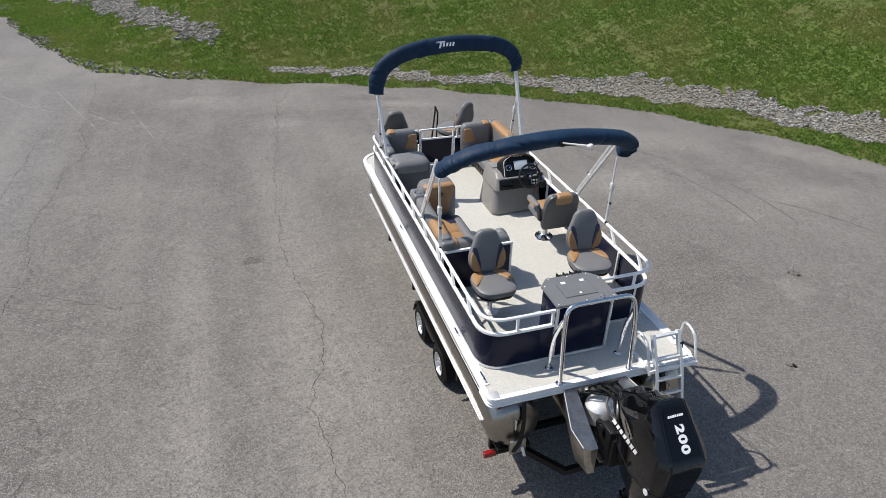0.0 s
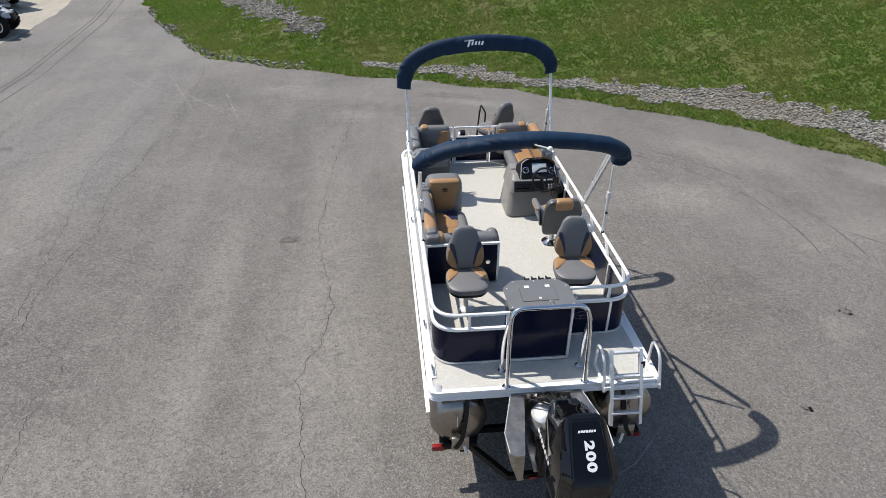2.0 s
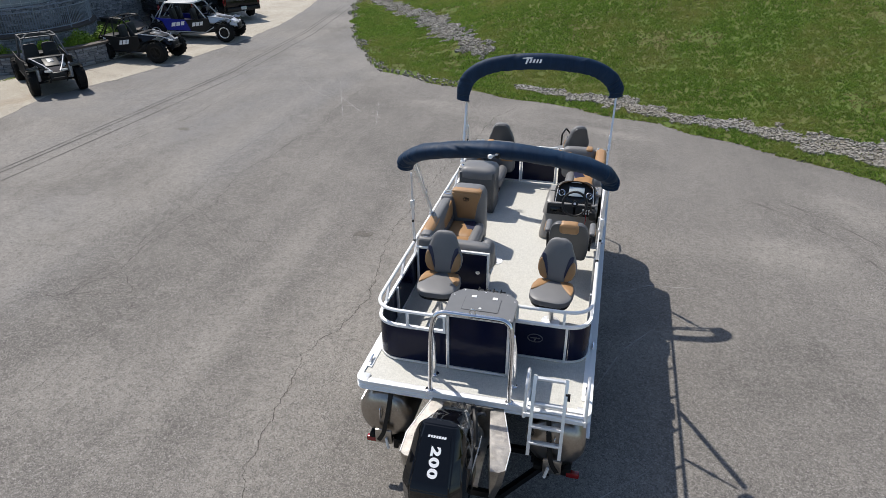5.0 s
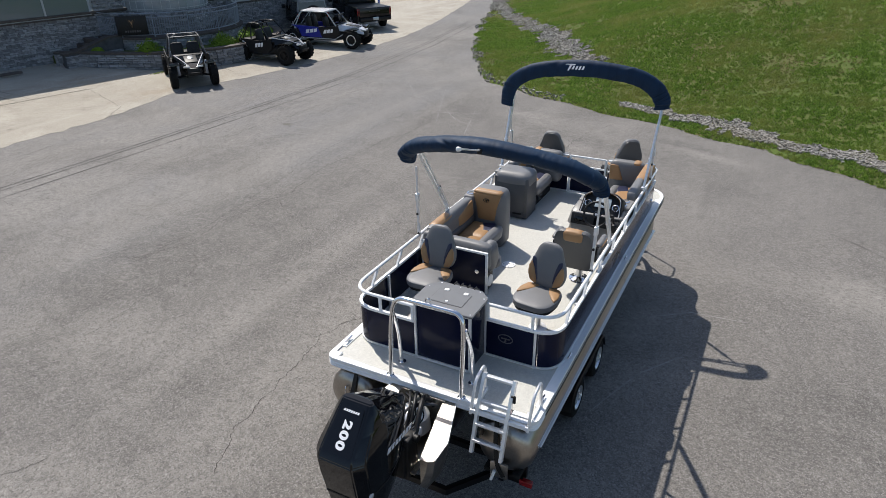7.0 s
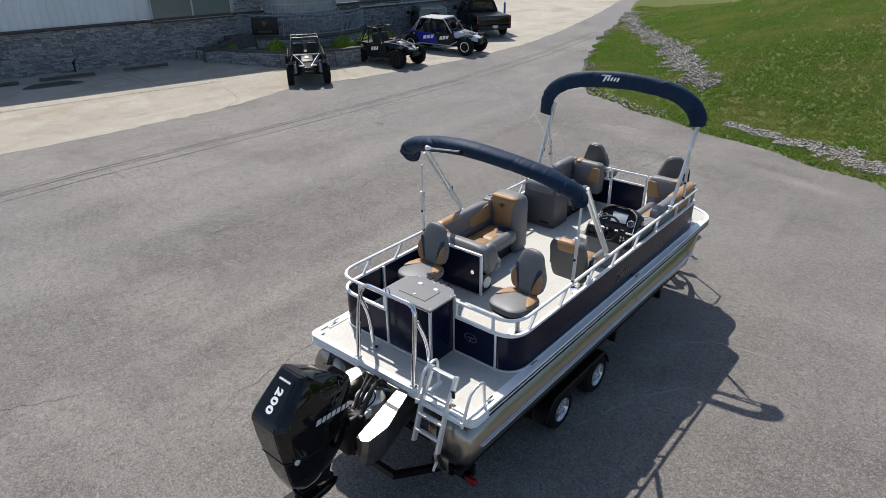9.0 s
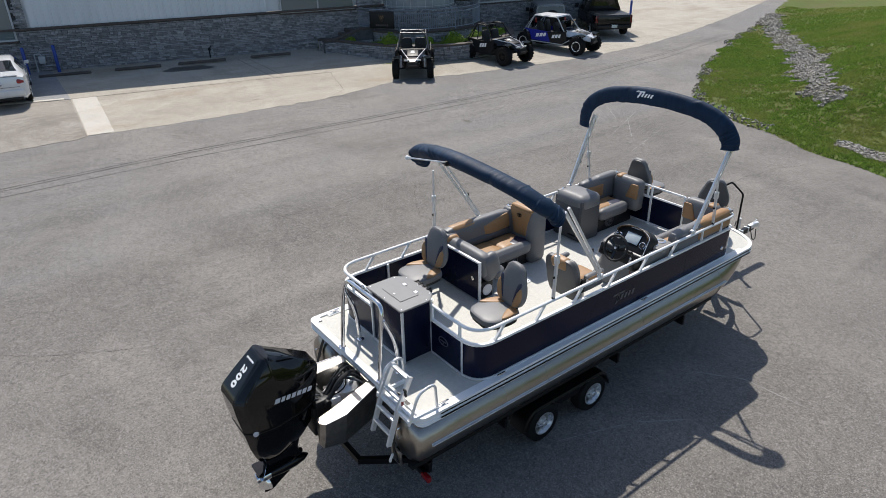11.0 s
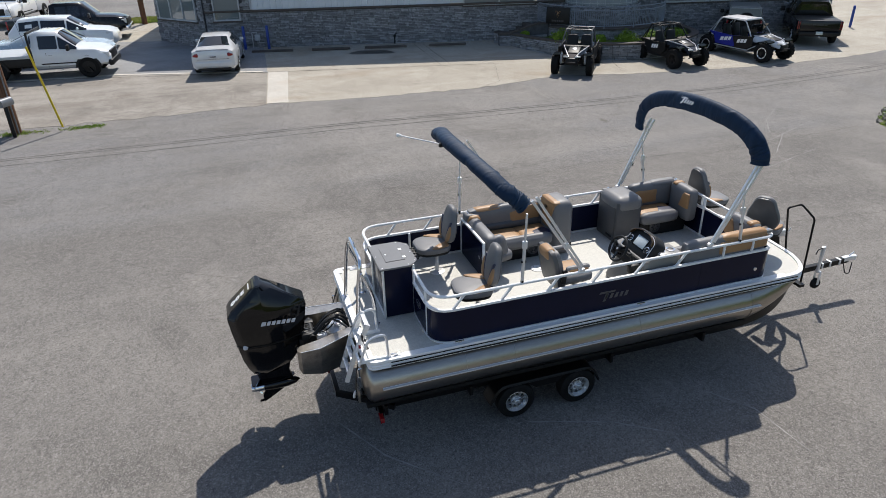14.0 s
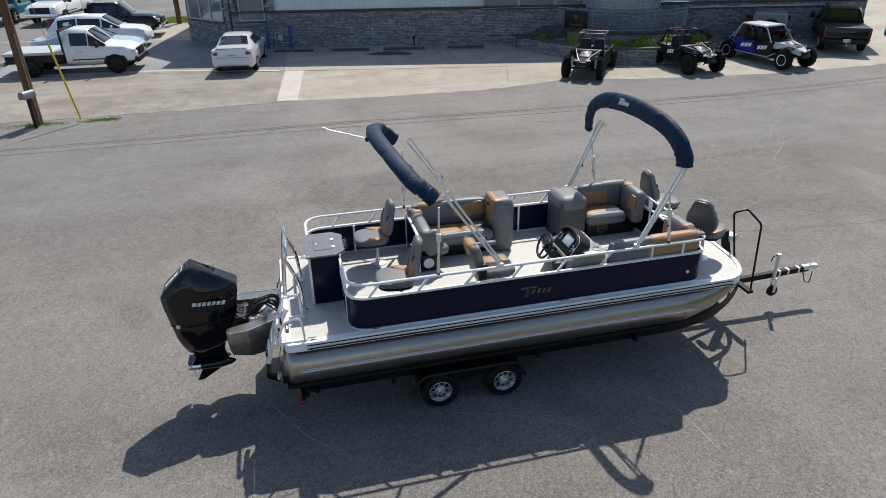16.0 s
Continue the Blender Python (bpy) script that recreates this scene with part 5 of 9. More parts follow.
wpart("seat_corner", soft((0.20, 0.30, 0.05), (-0.68, 3.28, SEAT), 0.02, 0.004, (0, 0, 24)), M_NAVYV, lounge, "navy vinyl accent")
wpart("front_roll", soft((0.16, 1.02, 0.20), (-0.56, 2.90, SEAT - 0.06), 0.075, 0.01), M_VINYL, lounge, "rolled grey front edge")
wpart("front_roll", soft((0.42, 0.24, 0.17), (-0.36, 2.42, SEAT - 0.06), 0.07, 0.012, (0, 0, 20)), M_VINYL, lounge)
wpart("end_bolster", soft((0.94, 0.20, 0.36), (-0.66, 2.235, SEAT + 0.11), 0.07, 0.012), M_VINYL, lounge, "grey end bolster")
wpart("end_arm", soft((0.17, 0.30, 0.40), (-0.25, 2.34, SEAT + 0.07), 0.08, 0.012, (14, 0, 0)), M_VINYL, lounge, "rounded grey arm pad")
wpart("bolster_inset", soft((0.16, 0.205, 0.22), (-0.98, 2.24, SEAT + 0.21), 0.06, 0.008), M_TAN, lounge, "tan vinyl inset")
side = wpart("side_back", soft((0.17, 1.25, 0.46), (-1.08, 2.80, SEAT + 0.16), 0.06, 0.012), M_VINYL, lounge, "grey side backrest")
wpart("side_inset", soft((0.05, 0.52, 0.25), (-1.005, 3.12, SEAT + 0.20), 0.02, 0.01, (10, 0, 0)), M_TAN, side, "tan vinyl inset")
wpart("side_top", soft((0.165, 0.5, 0.14), (-1.085, 2.50, SEAT + 0.33), 0.06, 0.006), M_TAN, side)
wpart("side_lumbar", soft((0.10, 1.20, 0.13), (-1.01, 2.80, SEAT + 0.07), 0.045, 0.008), M_VINYL_D, side)
tall = wpart("tall_back", soft((0.53, 0.34, 0.92), (-0.785, 3.60, H + 0.45), 0.10, 0.014), M_VINYL, lounge, "tall grey backrest end")
wpart("tan_face", moved(pillow(outline([(-0.135, -0.22), (0.135, -0.22), (0.165, 0.0), (0.225, 0.19), (-0.225, 0.19), (-0.165, 0.0)], 0.03), 0.05, flat=0.5), axes((-0.785, 3.428, SEAT + 0.275), (1, 0, 0), (0, 0.0, 1))), M_TAN, tall, "tan vinyl face")
wpart("tan_top", soft((0.44, 0.16, 0.07), (-0.785, 3.50, H + 0.878), 0.034, 0.006), M_TAN, tall)
wpart("emblem", merged(sweep([(-0.785 + 0.045 * math.cos(a), 3.398, SEAT + 0.38 + 0.028 * math.sin(a)) for a in [2 * math.pi * k / 20 for k in range(20)]], 0.004, 5, closed=True), box((0.06, 0.008, 0.01), (-0.775, 3.398, SEAT + 0.39)), box((0.014, 0.008, 0.04), (-0.785, 3.398, SEAT + 0.375))), M_BLACK, tall, "small black oval emblem")
wpart("corner_block", soft((0.21, 0.24, 0.44), (-1.065, 2.23, SEAT + 0.12), 0.05, 0.0), M_VINYL, lounge)
cup_ring((-1.07, 2.225, SEAT + 0.345), lounge)
wpart("corner_block", soft((0.19, 0.28, 0.46), (-1.085, 3.54, SEAT + 0.175), 0.05, 0.0), M_VINYL, lounge)
cup_ring((-1.09, 3.52, SEAT + 0.41), lounge)

# ---- cooler cabinet ----
cooler = thing("cooler_cabinet", (-0.85, 4.85, H), 0, "dark grey cabinet with a padded top and a flush door", "cabinet")
wpart("body", box((0.60, 0.46, 0.72), (-0.87, 4.83, H + 0.36), 0.03), M_VINYL_D, cooler)
wpart("door", box((0.50, 0.02, 0.56), (-0.87, 4.595, H + 0.34), 0.008), M_VINYL_D, cooler, "dark grey door")
wpart("door_handle", box((0.16, 0.025, 0.025), (-0.74, 4.58, H + 0.10), 0.008), M_BLACK, cooler)
# same vinyl as the body; the paler grey paints the sun on top
wpart("top_pad", soft((0.61, 0.49, 0.26), (-0.865, 4.835, H + 0.66), 0.10, 0.008), M_VINYL, cooler, "rounded top pad, its lighter grey standing in for sunlight")
wpart("side_ledge", box((0.18, 0.28, 0.04), (-1.10, 4.80, H + 0.745), 0.012), M_CONSOLE, cooler)
cup_ring((-1.10, 4.78, H + 0.775), cooler)

# ---- bow lounges ----
def bow_lounge(sx, y0, label):
    t = thing("bow_lounge", (sx * 0.85, 5.5, H), 0, label, "sofa", "bow lounges")
    y1 = 6.06
    L = y1 - y0
    m = (y0 + y1) / 2
    wpart("plinth", box((0.52, L - 0.06, 0.28), (sx * 0.90, m, H + 0.14), 0.025), M_BLACK, t, "black moulded plinth")
    speaker((sx * 0.635, 5.40, H + 0.17), t, -sx)
    wpart("seat_cushion", soft((0.34, L - 0.30, 0.14), (sx * 0.84, m - 0.1, SEAT - 0.055), 0.04, 0.012), M_TAN, t, "tan seat cushion")
    wpart("front_roll", soft((0.16, L - 0.26, 0.20), (sx * 0.62, m - 0.12, SEAT - 0.06), 0.075, 0.01), M_VINYL, t, "rolled grey front edge")
    wpart("seat_corner", soft((0.22, 0.28, 0.05), (sx * 0.74, y1 - 0.42, SEAT), 0.02, 0.004, (0, 0, 24 * sx)), M_NAVYV, t)
    sb = wpart("side_back", soft((0.16, L - 0.08, 0.44), (sx * 1.09, m, SEAT + 0.17), 0.06, 0.012), M_VINYL, t, "grey side backrest")
    wpart("side_inset", soft((0.05, L * 0.45, 0.24), (sx * 1.02, m - 0.15 * L, SEAT + 0.17), 0.02, 0.01), M_TAN, sb, "tan vinyl inset")
    wpart("side_top", soft((0.17, L * 0.55, 0.13), (sx * 1.095, m + 0.20 * L, SEAT + 0.345), 0.06, 0.006), M_TAN if sx > 0 else M_VINYL, sb)
    if sx > 0:
        wpart("outer_face", soft((0.04, L * 0.56, 0.19), (1.178, m + 0.18 * L, SEAT + 0.24), 0.018, 0.004), M_TAN, sb, "tan vinyl outer face")
    fb = wpart("front_back", soft((0.56, 0.20, 0.56), (sx * 0.72, y1 - 0.08, SEAT + 0.12), 0.07, 0.012), M_VINYL, t, "grey end backrest")
    wpart("back_inset", moved(pillow(outline([(-0.27, -0.14), (-0.03, -0.14), (-0.13, 0.12), (-0.27, 0.12)] if sx > 0 else [(0.27, -0.14), (0.27, 0.12), (0.13, 0.12), (0.03, -0.14)], 0.03), 0.05, flat=0.5), axes((sx * 0.72, y1 - 0.187, SEAT + 0.22), (1, 0, 0), (0, 0, 1))), M_TAN, fb, "tan vinyl inset")
    wpart("back_tip", soft((0.12, 0.17, 0.06), (sx * 0.72 + 0.17 * sx, y1 - 0.08, SEAT + 0.385), 0.03, 0.006), M_TAN, fb)
    wpart("corner_ledge", box((0.16, 0.18, 0.05), (sx * 1.09, y1 - 0.06, SEAT + 0.36), 0.015), M_CONSOLE, t)
    cup_ring((sx * 1.09, y1 - 0.06, SEAT + 0.39), t)
    return t


bow_lounge(-1, 5.09, "short grey and tan bow lounge beside the cooler cabinet")
bow_lounge(1, 4.58, "long grey and tan bow lounge along the rail")

# ---- helm console ----
M_SMOKE = material("smoky_brown_visor", (0.06, 0.035, 0.015), 0.12, vary=0.1)
console = thing("helm_console", (0.7, 4.2, H), 0, "moulded grey helm console with a wheel, gauges and a chart screen", "console")
rows = []
for z, xl, ya, yf in [(H, 0.28, 3.90, 4.52), (H + 0.05, 0.275, 3.89, 4.53), (H + 0.38, 0.33, 4.02, 4.54), (H + 0.42, 0.31, 3.92, 4.55), (H + 0.60, 0.35, 3.98, 4.55), (H + 0.66, 0.38, 4.10, 4.53)]:
    rows.append([(x, y, z) for x, y in outline([(xl, ya + 0.05), (xl + 0.06, ya), (1.10, ya), (1.14, ya + 0.04), (1.14, yf), (xl, yf)], 0.03, 2)])
wpart("body", loft(rows), M_CONSOLE, console, "moulded grey pedestal", angle=30)
wpart("knee_recess", box((0.62, 0.05, 0.34), (0.72, 4.00, H + 0.20), 0.03, turn=(-16, 0, 0)), M_VINYL_D, console)
dash = axes((0.78, 4.11, H + 0.715), (1, 0, 0), (0, 0.62, 0.78))
pod = wpart("dash_pod", moved(loft([[(x, y, z) for x, y in outline([(-0.28 * s, -0.16 * s), (0.28 * s, -0.16 * s), (0.25 * s, 0.12 * s), (0.15 * s, 0.18 * s), (-0.15 * s, 0.18 * s), (-0.25 * s, 0.12 * s)], 0.04, 3)] for s, z in ((1.25, -0.14), (1.18, -0.02), (1.13, 0.012), (1.07, 0.02))]), dash), M_BLACK, console, "black instrument pod")
wpart("screen", moved(box((0.235, 0.15, 0.02), (0.02, 0.03, 0.025), 0.008), dash), M_SCREEN, pod, "pale chart screen")
wpart("screen_rim", moved(box((0.265, 0.18, 0.016), (0.02, 0.03, 0.021), 0.008), dash), M_BLACKG, pod)
wpart("pod_bezel", moved(sweep([(x, y, 0.021) for x, y in outline([(-0.29, -0.165), (0.29, -0.165), (0.26, 0.12), (0.155, 0.18), (-0.155, 0.18), (-0.26, 0.12)], 0.04, 3)], 0.006, 5, closed=True), dash), M_SILVERTXT, pod, "silver bezel line")
for x, y in ((-0.20, 0.0), (0.215, -0.02)):
    g = wpart("gauge", moved(lathe([(0.052, 0.0), (0.052, 0.018), (0.044, 0.022), (0.042, 0.014), (0.0, 0.013)], 20), dash @ pose(x, y, 0.018)), M_STEEL, pod, "round chrome-rimmed gauge")
    wpart("dial", moved(lathe([(0.04, 0.0145), (0.04, 0.0155), (0.0, 0.0155)], 20), dash @ pose(x, y, 0.018)), M_BLACK, g)
    wpart("needle", moved(box((0.03, 0.003, 0.002), (0.012, 0.006, 0.035), turn=(0, 0, 35)), dash @ pose(x, y, 0)), M_WHITETXT, g)
wpart("visor", moved(sweep([(0.26 * math.cos(a), 0.06 + 0.13 * math.sin(a), 0.035) for a in [math.pi * k / 12 for k in range(13)]], 0, section=rect(0.012, 0.06)), dash), M_SMOKE, pod, "smoky brown visor")
sw = axes((0.74, 3.941, H + 0.515), (1, 0, 0), (0, 0.316, 0.95))
wpart("fascia", moved(box((0.72, 0.165, 0.024), (0.0, 0.0, 0.0), 0.008), sw), M_BLACK, console, "black dash fascia")
wpart("stereo", moved(box((0.19, 0.08, 0.03), (-0.22, 0.0, 0.004), 0.008), sw), M_BLACKG, console)
swp = wpart("switch_panel", moved(box((0.17, 0.11, 0.03), (0.24, 0.0, 0.0), 0.008), sw), M_BLACK, console)
for i in range(3):
    for j in range(2):
        wpart("switch", moved(box((0.026, 0.03, 0.012), (0.19 + 0.045 * i, -0.025 + 0.045 * j, 0.018), 0.003, turn=(12, 0, 0)), sw), M_SILVERTXT, swp)
wheel_m = axes((0.80, 3.74, H + 0.72), (1, 0, 0), (0, 0.42, 0.90))
wheel = wpart("steering_wheel", moved(sweep([(0.178 * math.cos(a), 0.178 * math.sin(a), 0) for a in [2 * math.pi * k / 32 for k in range(32)]], 0.017, 10, closed=True), wheel_m), M_BLACK, console, "black steering wheel")
for k in range(3):
    a = math.pi / 2 + 2 * math.pi * k / 3 + math.pi
    wpart("spoke", moved(sweep([(0.03 * math.cos(a), 0.03 * math.sin(a), -0.015), (0.17 * math.cos(a), 0.17 * math.sin(a), 0)], 0, section=rect(0.035, 0.012)), wheel_m), M_BLACKG, wheel)
wpart("hub", moved(lathe([(0.0, 0.012), (0.04, 0.008), (0.05, -0.02), (0.03, -0.20)], 20), wheel_m), M_BLACK, wheel)
wpart("hub_badge", moved(lathe([(0.018, 0.011), (0.018, 0.015), (0, 0.015)], 14), wheel_m), M_SILVERTXT, wheel)
wpart("throttle", merged(box((0.10, 0.16, 0.14), (1.07, 3.84, H + 0.52), 0.03), sweep([(1.05, 3.84, H + 0.55), (1.03, 3.80, H + 0.70)], 0.014, 8), lathe([(0.0, -0.06), (0.024, -0.05), (0.028, 0.03), (0, 0.06)], 12, "x", (1.0, 3.79, H + 0.71))), M_BLACK, console, "black throttle lever")
wpart("side_ledge", box((0.30, 0.34, 0.05), (1.02, 4.36, H + 0.68), 0.02), M_CONSOLE, console)
cup_ring((1.06, 4.42, H + 0.712), console)
cup_ring((1.05, 4.26, H + 0.712), console)
wpart("port_ledge", box((0.14, 0.22, 0.04), (0.45, 4.40, H + 0.66), 0.015), M_CONSOLE, console)
wpart("red_lanyard", sweep(fillet([(0.97, 3.93, H + 0.50), (0.98, 3.88, H + 0.40), (0.97, 3.90, H + 0.30)], 0.04), 0.008, 6), M_REDL, console)
wpart("key_plate", lathe([(0.02, 0), (0.02, 0.01), (0, 0.012)], 12, "y", (0.50, 3.905, H + 0.46)), M_BLACK, console)

# table socket in the floor
ring = thing("table_socket", (-0.24, 3.02, H), 0, "flat white table socket set in the deck", "socket")
part("flange", lathe([(0.10, 0.0), (0.10, 0.008), (0.085, 0.012), (0.03, 0.012), (0.028, 0.004), (0, 0.004)], 26), M_WHITE, ring)
for k in range(4):
    part("bolt", lathe([(0.009, 0.011), (0.007, 0.016), (0, 0.016)], 8, "z", (0.07 * math.cos(k * 1.571 + 0.4), 0.07 * math.sin(k * 1.571 + 0.4), 0)), M_STEEL, ring)

# ---- bow gate and stern gate ----
def gate(at, w, label):
    g = thing("boat_gate", at, 0, label, "gate", "fence gates")
    part("gate_panel", box((w - 0.05, 0.012, 0.46), (0, 0, 0.28)), M_NAVY, g, "navy sheet panel")
    for x in (-w / 2, w / 2):
        part("gate_post", box((0.032, 0.032, 0.70), (x, 0, 0.365), 0.005), M_WHITE, g)
    for z in (0.03, 0.52, 0.70):
        part("gate_rail", box((w, 0.03, 0.03), (0, 0, z + 0.01), 0.005), M_WHITE, g)
    return g


gate((0.0, 6.10, H), 0.64, "white-framed navy bow gate, closed")


# ---- folded canvas tops ----
def smooth_line(pts, n=6):
    """A Catmull-Rom curve through the points."""
    P = [Vector(p) for p in pts]
    P = [P[0] * 2 - P[1]] + P + [P[-1] * 2 - P[-2]]
    out = []
    for i in range(1, len(P) - 2):
        for k in range(n):
            t = k / n
            a, b, c, d = P[i - 1:i + 3]
            out.append(0.5 * ((2 * b) + (c - a) * t + (2 * a - 5 * b + 4 * c - d) * t * t + (3 * b - a - 3 * c + d) * t ** 3))
    return out + [P[-2]]


def boot(path, thick, seed, wide=1.0, across=0.8, lean=0.0):
    """A canvas sleeve round a folded top: a flattened tube with cross creases, a pinched inner hem and open, slightly flared ends."""
    pts = smooth_line(path, 40)
    rnd = random.Random(seed)
    n = 26
    k = len(pts)
    creases = []
    for _ in range(60):
        u = rnd.random()
        u = u if rnd.random() < 0.5 else (0.22 * u if rnd.random() < 0.5 else 1 - 0.22 * u)
        creases.append((u, rnd.uniform(0.005, 0.012), rnd.uniform(-0.035, 0.035), rnd.uniform(-0.36, 0.30), rnd.uniform(0, 6.28)))
    ph = [rnd.uniform(0, 6.28) for _ in range(4)]
    bm = bmesh.new()
    rings = []
    inward = Vector((0, pts[k // 2].y + lean, pts[k // 2].z - 1.2))
    for i, p in enumerate(pts):
        t = (pts[min(i + 1, k - 1)] - pts[max(i - 1, 0)]).normalized()
        inn = (inward - p)
        inn = (inn - t * inn.dot(t)).normalized()
        sd = t.cross(inn).normalized()
        u = i / (k - 1)
        near_end = max(0.0, 1 - min(u, 1 - u) / 0.10)
        body = 1 - 0.10 * near_end + 0.12 * max(0.0, 1 - min(u, 1 - u) / 0.015)
        ring = []
        for j in range(n):
            a = 2 * math.pi * j / n
            ca, sa = math.cos(a), math.sin(a)
            g = 0.018 * math.sin(19 * u + ph[0] + 1.4 * sa)
            for uc, w, slant, amp, at in creases:
                q = (u - uc - slant * ca - 0.3 * slant * sa) / w
                if abs(q) < 2.5:
                    g += amp * math.exp(-1.7 * abs(q)) * (0.45 + 0.55 * math.cos(a - at)) * (1 - 0.85 * ca * ca)
            hem = max(0.0, ca) ** 6
            r = thick * body * (1 + g) * (1 + 0.02 * hem * math.sin(140 * u + ph[1] + 3 * math.sin(23 * u + ph[2])))
            deep = (1.42 if ca > 0 else 0.95) * abs(ca) ** 0.75 * (1 if ca > 0 else -1)
            flat = abs(sa) ** 1.05 * (1 if sa > 0 else -1) * (1 - 0.45 * max(0.0, ca))
            ring.append(bm.verts.new(p + inn * (deep * r * wide) + sd * (flat * r * across)))
        rings.append(ring)
    for A, B in zip(rings, rings[1:]):
        for j in range(n):
            bm.faces.new((A[j], A[(j + 1) % n], B[(j + 1) % n], B[j]))
    bm.faces.new(rings[0][::-1])
    bm.faces.new(rings[-1])
    bmesh.ops.recalc_face_normals(bm, faces=bm.faces)
    return bm


def canvas_top(name_label, path, thick, seed, feet, heads, prop_foot, prop_head, wide=1.0, across=0.8, lean=0.0):
    t = thing("bimini_top", (0, feet[1], feet[2]), 0, name_label, "canopy", "folded canvas tops")
    cover = wpart("canvas_cover", boot(path, thick, seed, wide, across, lean), M_CANVAS, t, "rumpled navy canvas sleeve", angle=60)
    for sx in (-1, 1):
        foot = Vector((sx * feet[0], feet[1], feet[2]))
        head = Vector((sx * heads[0], heads[1], heads[2]))
        d = (head - foot).normalized()
        off = Vector((0, d.z, -d.y)) * 0.055
        wpart("bow_tube", sweep([foot, head], 0, section=rect(0.03, 0.034)), M_ALU, t, "square aluminium bow tube")
        wpart("bow_tube", sweep([foot + off * 0.7 + d * 0.05, head + off * 1.25], 0, section=rect(0.028, 0.03)), M_ALU, t)
        wpart("foot_bracket", merged(box((0.045, 0.09, 0.05), tuple(foot), 0.01), lathe([(0.022, -0.03), (0.022, 0.03)], 12, "x", tuple(foot))), M_ALU, t)
        mid_p = foot.lerp(head, 0.35)
        wpart("knuckle", box((0.05, 0.05, 0.09), tuple(mid_p + off * 0.4), 0.008), M_ALU, t)
        wpart("release_pin", box((0.02, 0.02, 0.05), tuple(mid_p + off * 1.5), 0.006), M_BLACK, t)
        pf, ph_ = Vector((sx * prop_foot[0], prop_foot[1], prop_foot[2])), Vector((sx * prop_head[0], prop_head[1], prop_head[2]))
        pole = wpart("prop_pole", sweep([pf, pf.lerp(ph_, 0.55)], 0, section=rect(0.032, 0.032)), M_ALU, t, "upright aluminium prop")
        wpart("inner_pole", sweep([pf.lerp(ph_, 0.5), ph_], 0, section=rect(0.022, 0.022)), M_ALU, pole)
        wpart("clamp", box((0.05, 0.06, 0.11), tuple(pf.lerp(ph_, 0.55)), 0.008), M_ALU, pole)
        wpart("foot_knob", lathe([(0.0, -0.05), (0.018, -0.045), (0.022, 0.0), (0.012, 0.03)], 10, "z", tuple(pf)), M_BLACK, pole)
        wpart("knob", lathe([(0.016, -0.03), (0.016, 0.03)], 10, "y", tuple(pf.lerp(ph_, 0.30))), M_BLACK, pole)
    return t, cover


front_top, front_cover = canvas_top("navy canvas top folded in its sleeve over the bow", [(-1.29, 5.33, 3.25), (-1.27, 5.32, 3.45), (-1.13, 5.32, 3.69), (-0.75, 5.33, 3.88), (0, 5.36, 3.965), (0.75, 5.42, 3.90), (1.10, 5.48, 3.73), (1.23, 5.52, 3.54), (1.24, 5.54, 3.40)], 0.108, 3,
                                    (1.20, 4.97, H + 0.75), (1.23, 5.50, 3.40), (1.20, 5.48, H + 0.74), (1.22, 5.36, 3.10), 1.0, 0.66, -0.50)
mark = axes((-0.10, 5.285, 3.985), (1, 0.0, 0.02), (0, 0.42, 0.9))
wpart("sleeve_mark", moved(merged(bars([0.022, 0.03, 0.03, 0.026, 0.03], 0.055, 0.024, 0.35), moved(bars([0.15], 0.022, 0, 0.8), pose(-0.105, 0.045, 0)), moved(bars([0.026], 0.10, 0, 0.35), pose(-0.115, 0.0, 0))), mark @ pose(0, -0.03, 0.0)), M_WHITETXT, front_cover, "white maker's mark as plain shapes")
aft_top, aft_cover = canvas_top("navy canvas top folded in its sleeve over the helm", [(-1.25, 1.97, 3.38), (-1.16, 1.80, 3.53), (-0.82, 1.65, 3.70), (0, 1.52, 3.825), (0.82, 1.65, 3.70), (1.16, 1.80, 3.54), (1.24, 1.95, 3.42), (1.25, 2.03, 3.32)], 0.092, 8,
                                (1.20, 2.94, H + 0.73), (1.22, 2.16, 3.36), (1.20, 2.08, H + 0.73), (1.22, 2.10, 3.20), 0.88, 1.22, 0.05)
light = thing("stern_light", (0, 1.5, 3.8), 0, "white all-round light on a thin aluminium pole", "lamp")
wpart("pole", sweep([(0.0, 1.44, 3.79), (0.02, 0.87, 3.98)], 0.009, 8), M_ALU, light)
wpart("lens", moved(lathe([(0.0, -0.03), (0.022, -0.025), (0.026, 0.02), (0.014, 0.036), (0.0, 0.038)], 16), axes((0.02, 0.845, 3.987), (1, 0, 0), (0, 0.33, 0.94))), M_WHITE, light, "white lens")
wpart("socket", box((0.05, 0.08, 0.06), (0, 1.42, 3.79), 0.01), M_BLACK, light)

# marks on the hull sides
mk = axes((FX + 0.008, 3.52, H + 0.24), (0, 1, 0), (0, 0, 1))
part("hull_mark", moved(merged(bars([0.035, 0.045, 0.045, 0.04, 0.045], 0.075, 0.035, 0.35), moved(bars([0.24], 0.03, 0, 0.8), pose(-0.15, 0.07, 0)), moved(bars([0.04], 0.14, 0, 0.35), pose(-0.17, 0.0, 0))), mk), M_DIMTXT, boat, "dim silver maker's mark as plain shapes")
mk = axes((0.60, 0.853, H + 0.30), (1, 0, 0), (0, 0, 1))
